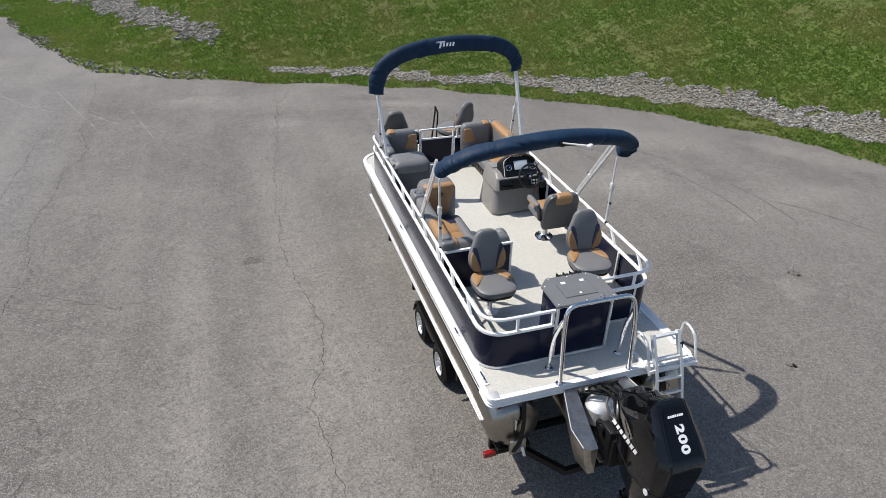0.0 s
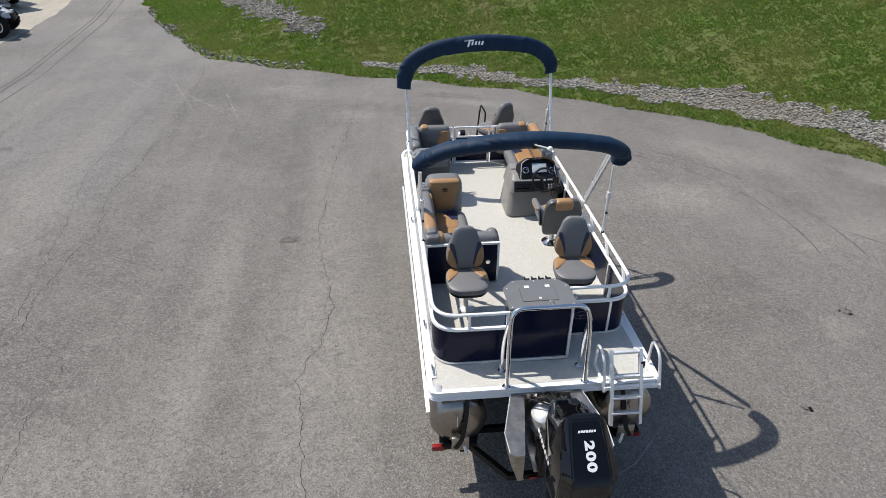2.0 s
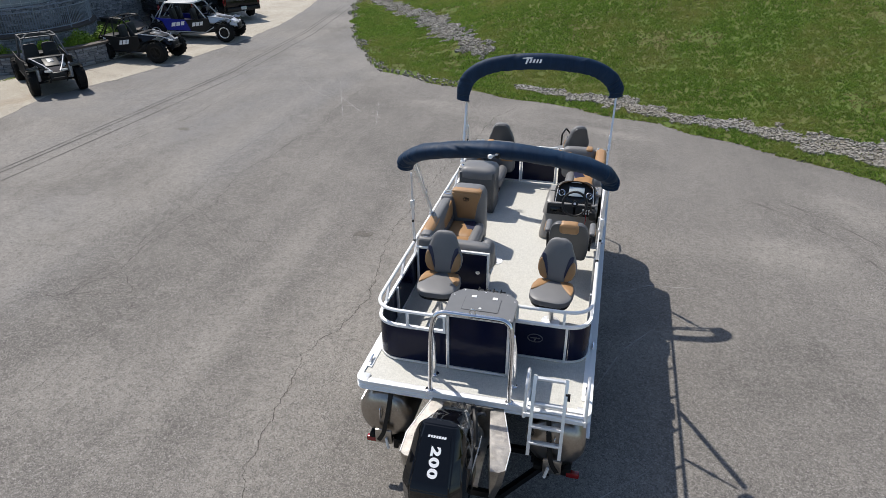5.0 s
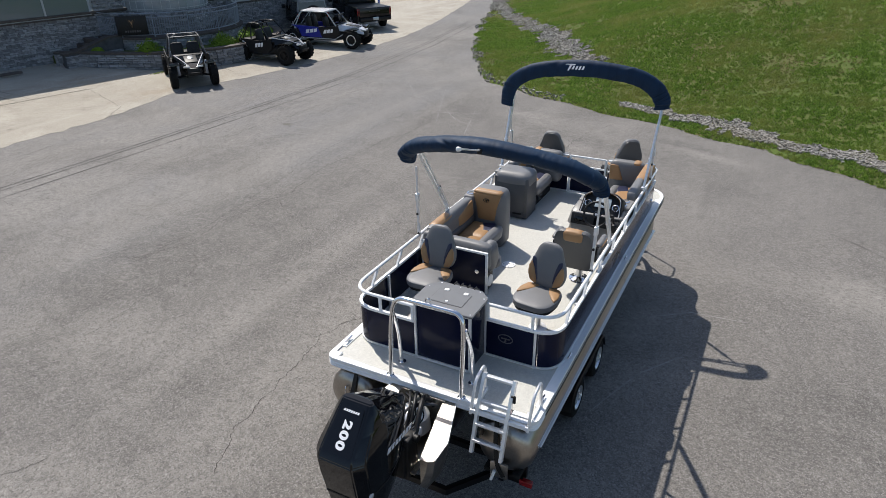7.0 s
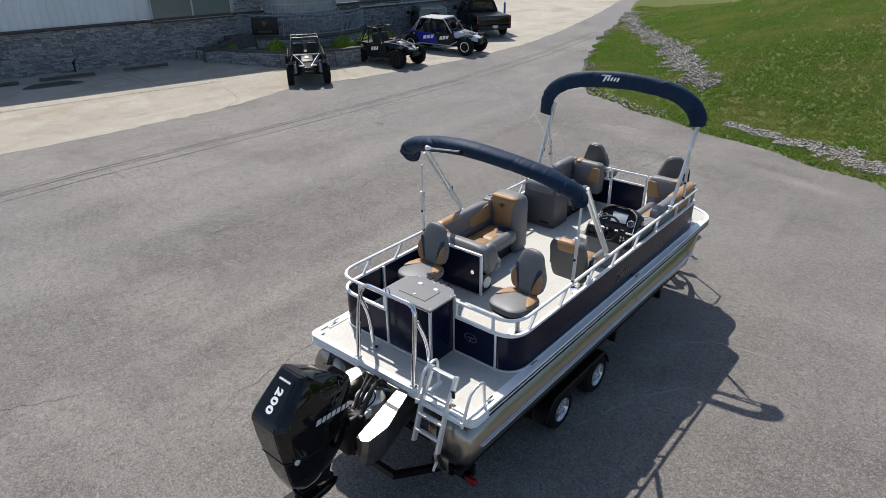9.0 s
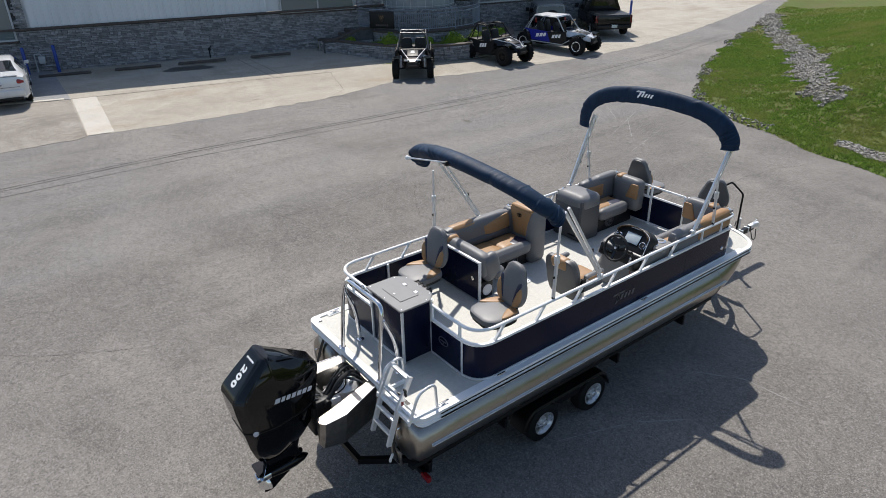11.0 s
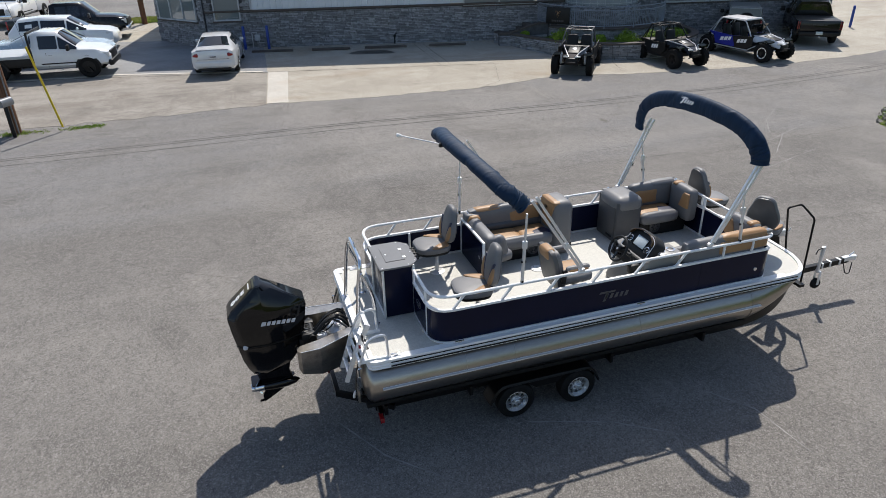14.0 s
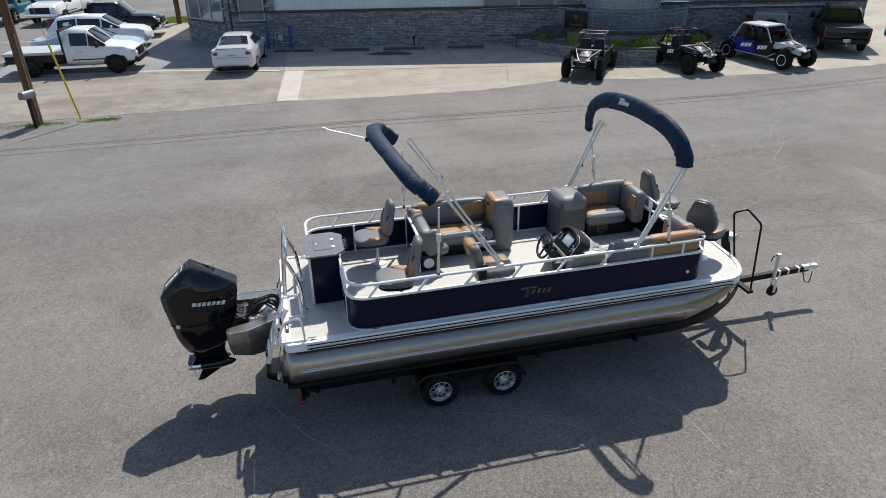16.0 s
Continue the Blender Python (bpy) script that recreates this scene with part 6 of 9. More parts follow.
part("stern_emblem", moved(merged(sweep([(0.085 * math.cos(a), 0.055 * math.sin(a), 0.001) for a in [2 * math.pi * k / 24 for k in range(24)]], 0.006, 5, closed=True), bars([0.11], 0.016, 0, 0.4), moved(bars([0.018], 0.06, 0, 0.3), pose(0, -0.02, 0))), mk), M_DIMTXT, boat)
part("bow_light", lathe([(0.03, 0), (0.026, 0.012), (0, 0.014)], 14, "x", (FX + 0.006, 5.86, H + 0.2)), M_STEEL, boat)
for sx in (-1, 1):
    for y in (1.2, 3.9):
        part("deck_cleat", merged(box((0.022, 0.13, 0.014), (sx * 1.262, y, H + 0.05), 0.006), box((0.018, 0.04, 0.04), (sx * 1.262, y, H + 0.03), 0.004)), M_STEEL, boat)
part("capacity_label", box((0.34, 0.002, 0.035), (0.0, -0.022, H - 0.03)), M_WHITE, boat, "small pale label strip")

# ---- trailer ----
trailer = thing("boat_trailer", (0, 4.5, 0), 0, "black tandem-axle pontoon trailer with galvanised spoked wheels", "trailer")


def beam(pts, w, h):
    return sweep(pts, 0, section=rect(w, h))


for sx in (-1, 1):
    wpart("main_beam", beam(fillet([(sx * 0.90, 0.10, 0.54), (sx * 0.92, 6.05, 0.55), (sx * 0.92, 6.62, 0.66), (sx * 0.70, 7.12, 0.78), (sx * 0.42, 7.48, 0.86), (sx * 0.05, 7.66, 0.80)], 0.5, 8), 0.06, 0.15), M_TRAILER, trailer, "black steel side beam")
    wpart("bunk", box((0.09, 6.0, 0.06), (sx * 0.80, 2.95, 0.735), 0.01), M_RUBBER, trailer, "carpeted bunk")
    wpart("bunk", box((0.09, 6.0, 0.06), (sx * 1.12, 2.95, 0.76), 0.01), M_RUBBER, trailer)
    for y in (0.2, 1.4, 3.6, 5.2):
        wpart("bunk_bracket", box((0.46, 0.05, 0.15), (sx * 0.94, y, 0.63), 0.005), M_TRAILER, trailer)
    fo = fillet([(sx * 1.09, 1.66, 0.34), (sx * 1.09, 1.80, 0.615), (sx * 1.09, 3.25, 0.615), (sx * 1.09, 3.39, 0.34)], 0.14, 5)
    wpart("fender", sweep(fo, 0, section=[(-0.13, -0.006), (0.13, -0.03), (0.135, -0.022), (0.12, 0.008), (-0.13, 0.008)] if sx > 0 else [(-0.12, 0.008), (-0.135, -0.022), (-0.13, -0.03), (0.13, -0.006), (0.13, 0.008)]), M_TRAILER, trailer, "black tandem fender")
    wpart("fender_skirt", plate([(2.18, 0.61), (2.36, 0.47), (2.69, 0.47), (2.87, 0.61)], sx * 1.205 - 0.004, sx * 1.205 + 0.004), M_TRAILER, trailer)
    wpart("rear_post", box((0.20, 0.06, 0.08), (sx * 1.05, 0.14, 0.55), 0.005), M_TRAILER, trailer)
    wpart("tail_lamp", box((0.15, 0.06, 0.075), (sx * 1.19, 0.12, 0.55), 0.012), M_REDL, trailer, "red tail lamp")
    wpart("lamp_plate", box((0.20, 0.03, 0.20), (sx * 0.96, -0.12, 0.86), 0.01), M_POD, trailer)
    wpart("tie_strap", sweep(fillet([(sx * 0.88, -0.02, 1.42), (sx * 0.90, -0.10, 1.20), (sx * 0.95, -0.15, 0.92), (sx * 1.02, -0.14, 0.80)], 0.1), 0, section=rect(0.05, 0.006)), M_BLACK, trailer, "black tie-down strap")
    wpart("strap_tail", sweep(fillet([(sx * 0.92, -0.15, 0.86), (sx * 0.90, -0.17, 0.78), (sx * 0.89, -0.17, 0.74)], 0.08), 0.018, 6), M_WHITE, trailer)
    for y in (2.075, 3.055):
        f, wx, wz = sx, sx * 1.11, 0.285
        w = wpart("wheel", lathe([(0.165, -0.095), (0.245, -0.10), (0.278, -0.082), (0.288, -0.05), (0.288, 0.05), (0.278, 0.082), (0.245, 0.10), (0.165, 0.095), (0.158, 0.06), (0.158, -0.06), (0.165, -0.095)], 40, "x", (wx, y, wz), False), M_RUBBER, trailer, "black trailer tyre")
        wpart("sidewall_ring", sweep([(wx + 0.101 * f, y + 0.222 * math.cos(a), wz + 0.222 * math.sin(a)) for a in [2 * math.pi * k / 32 for k in range(32)]], 0.004, 5, closed=True), M_RUBBER, w)
        wpart("rim", lathe([(0.162, 0.075 * f), (0.172, 0.10 * f), (0.162, 0.102 * f), (0.150, 0.06 * f), (0.138, 0.045 * f), (0.138, -0.02 * f)], 34, "x", (wx, y, wz), False), M_GALV, w, "galvanised rim")
        wpart("hub_disc", lathe([(0.085, 0.045 * f), (0.08, 0.066 * f), (0.045, 0.068 * f), (0.042, 0.110 * f), (0.032, 0.118 * f), (0.0, 0.118 * f)], 24, "x", (wx, y, wz)), M_GALV, w)
        for k in range(8):
            a = 2 * math.pi * k / 8 + 0.2
            wpart("spoke", sweep([(wx + 0.058 * f, y + 0.07 * math.cos(a), wz + 0.07 * math.sin(a)), (wx + 0.05 * f, y + 0.148 * math.cos(a), wz + 0.148 * math.sin(a))], 0, section=rect(0.046, 0.014)), M_GALV, w)
        for k in range(5):
            a = 2 * math.pi * k / 5 + 0.5
            wpart("lug_nut", lathe([(0.010, 0.066 * f), (0.010, 0.084 * f), (0.0, 0.086 * f)], 6, "x", (wx, y + 0.060 * math.cos(a), wz + 0.060 * math.sin(a))), M_STEEL, w)
        wpart("wheel_back", lathe([(0.155, -0.015 * f), (0.155, -0.01 * f), (0.0, -0.01 * f)], 24, "x", (wx, y, wz)), M_BLACK, w)
for y in (2.075, 3.055):
    wpart("axle", beam([(-1.03, y, 0.285), (1.03, y, 0.285)], 0.06, 0.06), M_TRAILER, trailer)
for y in (0.4, 1.6, 3.5, 5.3):
    wpart("cross_beam", beam([(-0.86, y, 0.50), (0.86, y, 0.50)], 0.06, 0.08), M_TRAILER, trailer)
wpart("rear_bumper", beam([(-1.0, 0.35, 0.52), (-0.85, 0.20, 0.52), (-0.43, -0.33, 0.50), (0.43, -0.33, 0.50), (0.85, 0.20, 0.52), (1.0, 0.35, 0.52)], 0.06, 0.08), M_TRAILER, trailer, "angled black rear bumper")
wpart("reflector", box((0.10, 0.02, 0.04), (-0.15, -0.37, 0.49), 0.006), M_REDL, trailer)
wpart("tongue", beam([(0, 5.5, 0.52), (0, 7.4, 0.60), (0, 9.28, 0.66)], 0.08, 0.10), M_TRAILER, trailer, "black steel tongue")
for sx in (-1, 1):
    wpart("tongue_brace", beam([(sx * 0.70, 5.6, 0.50), (0.0, 7.7, 0.60)], 0.05, 0.08), M_TRAILER, trailer)
wpart("step_bar", beam([(-0.60, 7.62, 0.74), (0.60, 7.62, 0.74)], 0.10, 0.05), M_TRAILER, trailer)
wpart("hoop_rail", sweep(fillet([(0.28, 7.44, 1.20), (0.31, 7.22, 2.13), (0.37, 7.42, 2.19), (0.50, 7.63, 1.95), (0.47, 7.72, 0.72)], 0.05, 4), 0.017, 10), M_TRAILER, trailer, "black tubular bow guard")
wpart("winch_post", beam([(0, 7.62, 0.70), (0, 7.36, 1.66)], 0.10, 0.10), M_TRAILER, trailer, "black winch post")
wpart("bow_stop", lathe([(0.05, -0.12), (0.065, 0.0), (0.05, 0.12)], 14, "x", (0, 7.20, 1.38)), M_RUBBER, trailer)
wpart("winch", merged(box((0.16, 0.16, 0.12), (0, 7.50, 1.52), 0.02), lathe([(0.05, -0.07), (0.05, 0.07)], 14, "x", (0, 7.55, 1.53)), sweep([(0.1, 7.50, 1.52), (0.14, 7.50, 1.52), (0.16, 7.56, 1.66)], 0.009, 6)), M_ALU, trailer, "galvanised hand winch")
wpart("jack_tube", lathe([(0.03, 0.58), (0.03, 0.9), (0.036, 0.9), (0.036, 1.10), (0.0, 1.11)], 14, "z", (0.10, 8.5, 0.0)), M_ALU, trailer, "galvanised tongue jack")
wpart("jack_crank", sweep(fillet([(0.10, 8.5, 1.08), (0.10, 8.38, 1.06), (0.10, 8.36, 0.97)], 0.03), 0.010, 6), M_BLACK, trailer)
wpart("jack_wheel", lathe([(0.0, -0.035), (0.085, -0.035), (0.10, -0.02), (0.10, 0.02), (0.085, 0.035), (0.0, 0.035)], 20, "x", (0.10, 8.52, 0.35)), M_RUBBER, trailer)
wpart("jack_fork", merged(box((0.10, 0.05, 0.03), (0.10, 8.52, 0.60), 0.006), box((0.012, 0.05, 0.27), (0.052, 8.52, 0.47), 0.003), box((0.012, 0.05, 0.27), (0.148, 8.52, 0.47), 0.003)), M_ALU, trailer)
wpart("coupler", merged(box((0.09, 0.28, 0.09), (0, 9.30, 0.68), 0.02), lathe([(0.0, 0.05), (0.05, 0.04), (0.055, -0.03), (0.04, -0.05)], 14, "z", (0, 9.42, 0.68)), sweep([(0, 9.30, 0.73), (0.02, 9.38, 0.80)], 0.012, 6)), M_ALU, trailer, "bright steel coupler")
wpart("safety_chain", sweep(fillet([(0.05, 9.15, 0.62), (0.09, 9.2, 0.42), (0.10, 9.3, 0.40), (0.05, 9.36, 0.60)], 0.08, 6), 0.010, 6), M_BLACK, trailer)
for y in (8.66, 8.84, 9.06):
    wpart("u_bolt", box((0.11, 0.035, 0.12), (0, y, 0.645 + (y - 8.66) * 0.03), 0.008), M_ALU, trailer)


# ---- shop front details (wall coordinates: x along the wall, -y outwards, z above the wall's foot) ----
def window(parent_label, x0, x1, z0, z1, lites, depth=0.0):
    w = new("window_" + str(len([o for o in bpy.data.objects if o.name.startswith("window_") and o.parent is None]) + 1))
    tagged(w, parent_label, "window", kind="structure")
    n = lites
    part("pane", box((x1 - x0, 0.02, z1 - z0), ((x0 + x1) / 2, -0.012 + depth, (z0 + z1) / 2)), M_GLASSB, w, "greenish reflecting pane", smooth=False)
    for k in range(n + 1):
        part("mullion", box((0.07, 0.07, z1 - z0), (x0 + (x1 - x0) * k / n, -0.03 + depth, (z0 + z1) / 2), 0.008), M_FRAMEGREY, w)
    for z in (z0, z1):
        part("window_rail", box((x1 - x0 + 0.07, 0.09, 0.07), ((x0 + x1) / 2, -0.035 + depth, z), 0.008), M_FRAMEGREY, w)
    part("window_sill", box((x1 - x0 + 0.2, 0.16, 0.06), ((x0 + x1) / 2, -0.06 + depth, z0 - 0.065), 0.01), M_CAP, w)
    part("blind", box((x1 - x0 - 0.06, 0.004, (z1 - z0) * 0.6), ((x0 + x1) / 2, 0.004 + depth, z1 - (z1 - z0) * 0.3)), M_SIDING, w)
    return w


def on_wall(ob, m=None):
    ob.matrix_basis = m or wall_pose(0, 0, BASE)
    return ob


on_wall(window("grey-framed shop window in the stone wall", -1.45, -0.22, 1.45, 3.6, 1, -0.02))
on_wall(window("grey-framed double shop window above the ledge", 10.95, 14.6, 1.80, 3.9, 2, 0.03))
on_wall(window("row of shop windows above the stone wall", 21.7, 28.6, 1.62, 3.6, 5, 0.03))
part("upper_stone", box((1.9, 0.2, 4.0), (-1.0, 0.16, 3.8)), M_MORTAR, building, smooth=False)

# angled bay at the near corner
CA, CB = Vector((-31.0, -4.1, 0)), Vector((-27.97, -1.75, 0))
CD = (CB - CA).normalized()
CANG = math.degrees(math.atan2(CD.y, CD.x))
CLEN = (CB - CA).length
bay_pose = pose(CA.x, CA.y, BASE + 0.05, 0, 0, CANG)
bay = on_wall(new("wall_bay"), bay_pose)
tagged(bay, "angled stone bay at the corner of the shop", "wall", kind="structure")
part("mortar_bed", box((CLEN, 0.25, 6.0), (CLEN / 2, 0.145, 2.8)), M_MORTAR, bay, smooth=False)
on_wall(window("three-part bay window with grey frames", 0.35, CLEN - 0.5, 1.35, 3.4, 3, -0.02), bay_pose)
back = on_wall(new("wall_north"), pose(CA.x, CA.y, BASE, 0, 0, WANG))
tagged(back, "end wall of the shop turned away from the lot", "wall", kind="structure")
part("wall_panel", box((0.3, 16, 6.5), (0.18, 8.1, 3.0)), M_SIDING, back, smooth=False)
far_end = on_wall(new("wall_south"), wall_pose(31.0, 0, BASE))
tagged(far_end, "far end wall of the shop", "wall", kind="structure")
part("wall_panel", box((0.3, 16, 6.5), (-0.1, 8.1, 3.0)), M_SIDING, far_end, smooth=False)
roof = new("roof", None)
on_wall(roof)
tagged(roof, "flat shop roof", "roof", kind="structure")
part("roof_slab", box((32, 17, 0.3), (13.4, 8.2, 6.3)), M_SIDING, roof, smooth=False)

# round entrance tower, deck and planter
TC = 18.1
tower = on_wall(new("wall_tower"), wall_pose(TC, 0.0, BASE))
tagged(tower, "curved glass-block entrance tower", "wall", kind="structure")


def arc_pts(r, n=20, cx=0.0, cy=0.0, a0=180.0, a1=360.0, ry=None):
    return [(cx + r * math.cos(radians(a0 + (a1 - a0) * k / n)), cy + (ry or r) * math.sin(radians(a0 + (a1 - a0) * k / n))) for k in range(n + 1)]


part("tower_base", prism(arc_pts(1.98), 0.7, 1.75), M_MORTAR, tower)
part("glass_wall", prism(arc_pts(1.9), 1.75, 6.0), M_GLASSBLOCK, tower, "curved pale glass-block wall", angle=5)
for k in range(17):
    a = radians(180 + 180 * k / 16)
    part("glass_joint", box((0.014, 0.02, 4.2), (1.905 * math.cos(a), 1.905 * math.sin(a), 3.85), turn=(0, 0, math.degrees(a) + 90)), M_FRAMEGREY, tower)
for k in range(12):
    part("glass_course", sweep([(x * 1.003, y * 1.003, 1.85 + 0.34 * k) for x, y in arc_pts(1.9)], 0, section=rect(0.016, 0.016)), M_FRAMEGREY, tower)
DECKZ = 0.86
deck_o = arc_pts(3.35, 26, 0, 0.0, 180, 360, 3.15)
patio = on_wall(new("entrance_deck"), wall_pose(TC, 0.0, BASE))
tagged(patio, "raised half-round entrance deck on a stone wall", "deck", kind="structure")
part("deck_core", prism(deck_o, -0.3, DECKZ - 0.08), M_MORTAR, patio, smooth=False)
part("deck_slab", prism([(x * 1.03, y * 1.03) for x, y in deck_o], DECKZ - 0.08, DECKZ, 0.01), M_CAP, patio, "dark stone coping", angle=50)
railing = on_wall(new("deck_railing"), wall_pose(TC, 0.0, BASE))
tagged(railing, "curved grey steel railing round the entrance deck", "railing")
for z in (0.10, 0.80, 0.97):
    part("railing_bar", sweep([(x, y, DECKZ + z) for x, y in arc_pts(3.28, 26, ry=3.08)], 0.022, 6), M_RAILGREY, railing)
for k in range(106):
    a = radians(180 + 180 * k / 105)
    thick = 0.022 if k % 15 == 0 else 0.010
    part("baluster", box((thick * 2, thick * 2, 0.9 if k % 15 == 0 else 0.7), (3.28 * math.cos(a), 3.08 * math.sin(a), DECKZ + 0.45)), M_RAILGREY, railing, smooth=False)
sign = on_wall(new("banner_sign"), wall_pose(TC - 2.75, 1.95, BASE + DECKZ + 0.52) @ pose(0, 0, 0, 0, 0, -40))
tagged(sign, "black banner with a pale gold emblem tied to the railing", "sign")
part("banner", box((1.25, 0.02, 0.78), (0, 0, 0), 0.006), M_BLACK, sign)
part("emblem", merged(sweep([(-0.16, -0.013, 0.24), (0.0, -0.013, -0.08), (0.16, -0.013, 0.24)], 0, section=rect(0.035, 0.004)), sweep([(-0.07, -0.013, 0.22), (0.0, -0.013, 0.06), (0.07, -0.013, 0.22)], 0, section=rect(0.03, 0.004))), M_TAN, sign, "pale gold plain emblem")
part("lettering_bars", moved(bars([0.06] * 7, 0.08, 0.035), pose(0, -0.012, -0.24, 90, 0, 0)), M_DIMTXT, sign)
planter = on_wall(new("stone_planter"), wall_pose(TC, 0.0, BASE - 0.08))
tagged(planter, "low curved stone planter wall with soil behind it", "planter")
PL = [Vector(p) for p in [(-5.55, -0.55, 0), (-5.0, -1.15, 0), (-4.2, -2.6, 0), (-2.8, -4.35, 0), (-1.0, -5.25, 0), (1.0, -5.2, 0), (2.8, -4.3, 0), (4.0, -2.8, 0), (4.3, -0.3, 0)]]
PLS = smooth_line([tuple(p) for p in PL], 6)
part("planter_core", sweep([(p.x, p.y, 0.20) for p in PLS], 0, section=rect(0.26, 0.74)), M_MORTAR, planter, angle=60)
part("planter_coping", sweep([(p.x, p.y, 0.60) for p in PLS], 0, section=rect(0.36, 0.07)), M_CAP, planter, "dark stone coping", angle=60)
part("planter_soil", prism([(p.x, p.y) for p in PLS] + [(4.3, 0), (-5.5, 0)], 0.0, 0.42), M_DIRT, planter)
# stairs beside the wall
steps = on_wall(new("stone_stairs"), wall_pose(12.55, 0.0, BASE - 0.06))
tagged(steps, "short flight of dark stone steps up to the deck", "stairs")
for k in range(5):
    part("step", box((0.34, 1.05, 0.19 * (k + 1)), (0.25 + 0.34 * k, -0.62, 0.095 * (k + 1)), 0.01), M_CAP, steps)
part("cheek_wall", moved(loft([[(y, 0.0, z) for y, z in ((0.0, 0.0), (0.0, 0.55), (0.5, 0.58), (1.9, 1.0), (2.5, 1.0), (2.5, 0.0))], [(y, 0.28, z) for y, z in ((0.0, 0.0), (0.0, 0.55), (0.5, 0.58), (1.9, 1.0), (2.5, 1.0), (2.5, 0.0))]]), pose(0, -1.45, 0)), M_MORTAR, steps, smooth=False)
part("cheek_coping", sweep([(-0.06, -1.31, 0.58), (0.5, -1.31, 0.61), (1.9, -1.31, 1.03), (2.5, -1.31, 1.03)], 0, section=rect(0.36, 0.07)), M_CAP, steps)


def shrub(at, r, seed):
    """A low shrub: short stems and many small leaves in an uneven clump."""
    rnd = np.random.default_rng(seed)
    s = thing("shrub", at, 0, "bright green leafy shrub in the planter", "shrub", "planter shrubs")
    part("stems", merged(*[sweep([(0, 0, -0.1), (r * 0.6 * math.cos(a), r * 0.6 * math.sin(a), r * 0.7)], 0.012, 5) for a in (0.3, 1.6, 2.9, 4.1, 5.3)]), M_CAP, s)
    n = 1500
    d = rnd.normal(0, 1, (n, 3))
    d /= np.linalg.norm(d, axis=1)[:, None]
    d[:, 2] = np.abs(d[:, 2])
    rad = r * (0.55 + 0.5 * rnd.uniform(0, 1, n) ** 0.6) * (1 + 0.18 * np.sin(d[:, 0] * 5 + seed) * np.cos(d[:, 1] * 4))
    c = d * rad[:, None] * np.array([1, 1, 1.05])
    u = rnd.normal(0, 1, (n, 3))
    u /= np.linalg.norm(u, axis=1)[:, None]
    v = np.cross(u, d)
    v /= np.linalg.norm(v, axis=1)[:, None] + 1e-6
    sz = rnd.uniform(0.03, 0.06, n)[:, None]
    q = np.stack([c - u * sz, c - v * sz * 0.5, c + u * sz, c + v * sz * 0.5], 1).reshape(-1, 3)
    me = bpy.data.meshes.new("leaves")
    me.from_pydata(q.tolist(), [], (np.arange(4 * n).reshape(-1, 4)).tolist())
    me.materials.append(M_BUSH)
    lv = new("leaves", me)
    lv.parent = s
    return s


def wall_point(s, out, z):
    p = W0 + WD * s + WN * out
    return (p.x, p.y, z)


for i, (s, out, r) in enumerate([(15.1, 3.55, 0.52), (17.95, 4.5, 0.52), (19.25, 4.35, 0.46), (20.9, 3.6, 0.4), (16.9, 3.9, 0.3), (13.8, 1.7, 0.25)]):
    shrub(wall_point(s, out, BASE + 0.40), r, 20 + i)

# bollards, meter, wheel stops
for spot in (wall_point(-0.1, 0.45, ground_z(-27) - 0.03), wall_point(1.05, 0.45, ground_z(-27) - 0.03), (-21.2, 32.4, ground_z(-21.2))):
    b = thing("bollard", spot, 0, "blue painted steel bollard standing on the concrete", "bollard", "blue bollards")
    part("post", lathe([(0.07, 0.0), (0.07, 1.10), (0.05, 1.15), (0.0, 1.16)], 16), M_BLUE, b)
meter = thing("gas_meter", wall_point(0.5, 0.16, BASE + 0.05), WANG, "grey gas meter with pipes on the stone wall", "meter")
part("meter_body", box((0.26, 0.18, 0.30), (0, 0, 0.55), 0.04), M_FRAMEGREY, meter)
part("pipe", sweep(fillet([(-0.25, 0.0, 0.0), (-0.25, 0.0, 0.8), (0.0, 0.0, 0.8), (0.0, 0.0, 0.68)], 0.05), 0.025, 8), M_FRAMEGREY, meter)
part("pipe", sweep(fillet([(0.06, 0.0, 0.5), (0.06, 0.0, 0.3), (0.3, 0.0, 0.3), (0.3, 0.08, 0.3)], 0.05), 0.025, 8), M_FRAMEGREY, meter)
tap = thing("wall_tap", wall_point(7.35, 0.1, BASE + 0.02), WANG, "dark standpipe on the stone wall", "tap")
part("pipe", sweep(fillet([(0, 0, 0), (0, -0.02, 0.45), (0.1, -0.06, 0.55)], 0.05), 0.03, 8), M_BLACK, tap)
part("valve", lathe([(0.07, -0.02), (0.07, 0.02)], 12, "y", (0, -0.07, 0.42)), M_BLACK, tap)
for a, bnd in ((0.3, 2.3), (3.2, 5.1), (5.8, 7.9), (9.0, 10.9)):
    ws = thing("wheel_stop", wall_point((a + bnd) / 2, 1.25, ground_z(-25.8) + 0.012), WANG, "dark worn wheel stop on the concrete", "wheel stop", "wheel stops")
    part("bar", box((bnd - a, 0.16, 0.11), (0, 0, 0.055), 0.03, taper=(0.98, 0.7)), M_CAP, ws)

# ---- roadside pole, letter box, guy guard ----
M_POLE = material("creosoted_wood", (0.15, 0.072, 0.036), 0.85, vary=0.3, scale=3, fine=40, bump=0.4, bump_scale=30, aniso=(6, 6, 0.6))
M_YELLOW = material("yellow_plastic", (0.62, 0.45, 0.02), 0.45, vary=0.08)
M_MAILBOX = material("grey_enamel", (0.22, 0.23, 0.24), 0.35, metal=0.5, vary=0.1)
pole = thing("utility_pole", (-16.2, -7.9, ground_z(-16.2)), 0, "brown timber utility pole at the roadside", "utility pole")
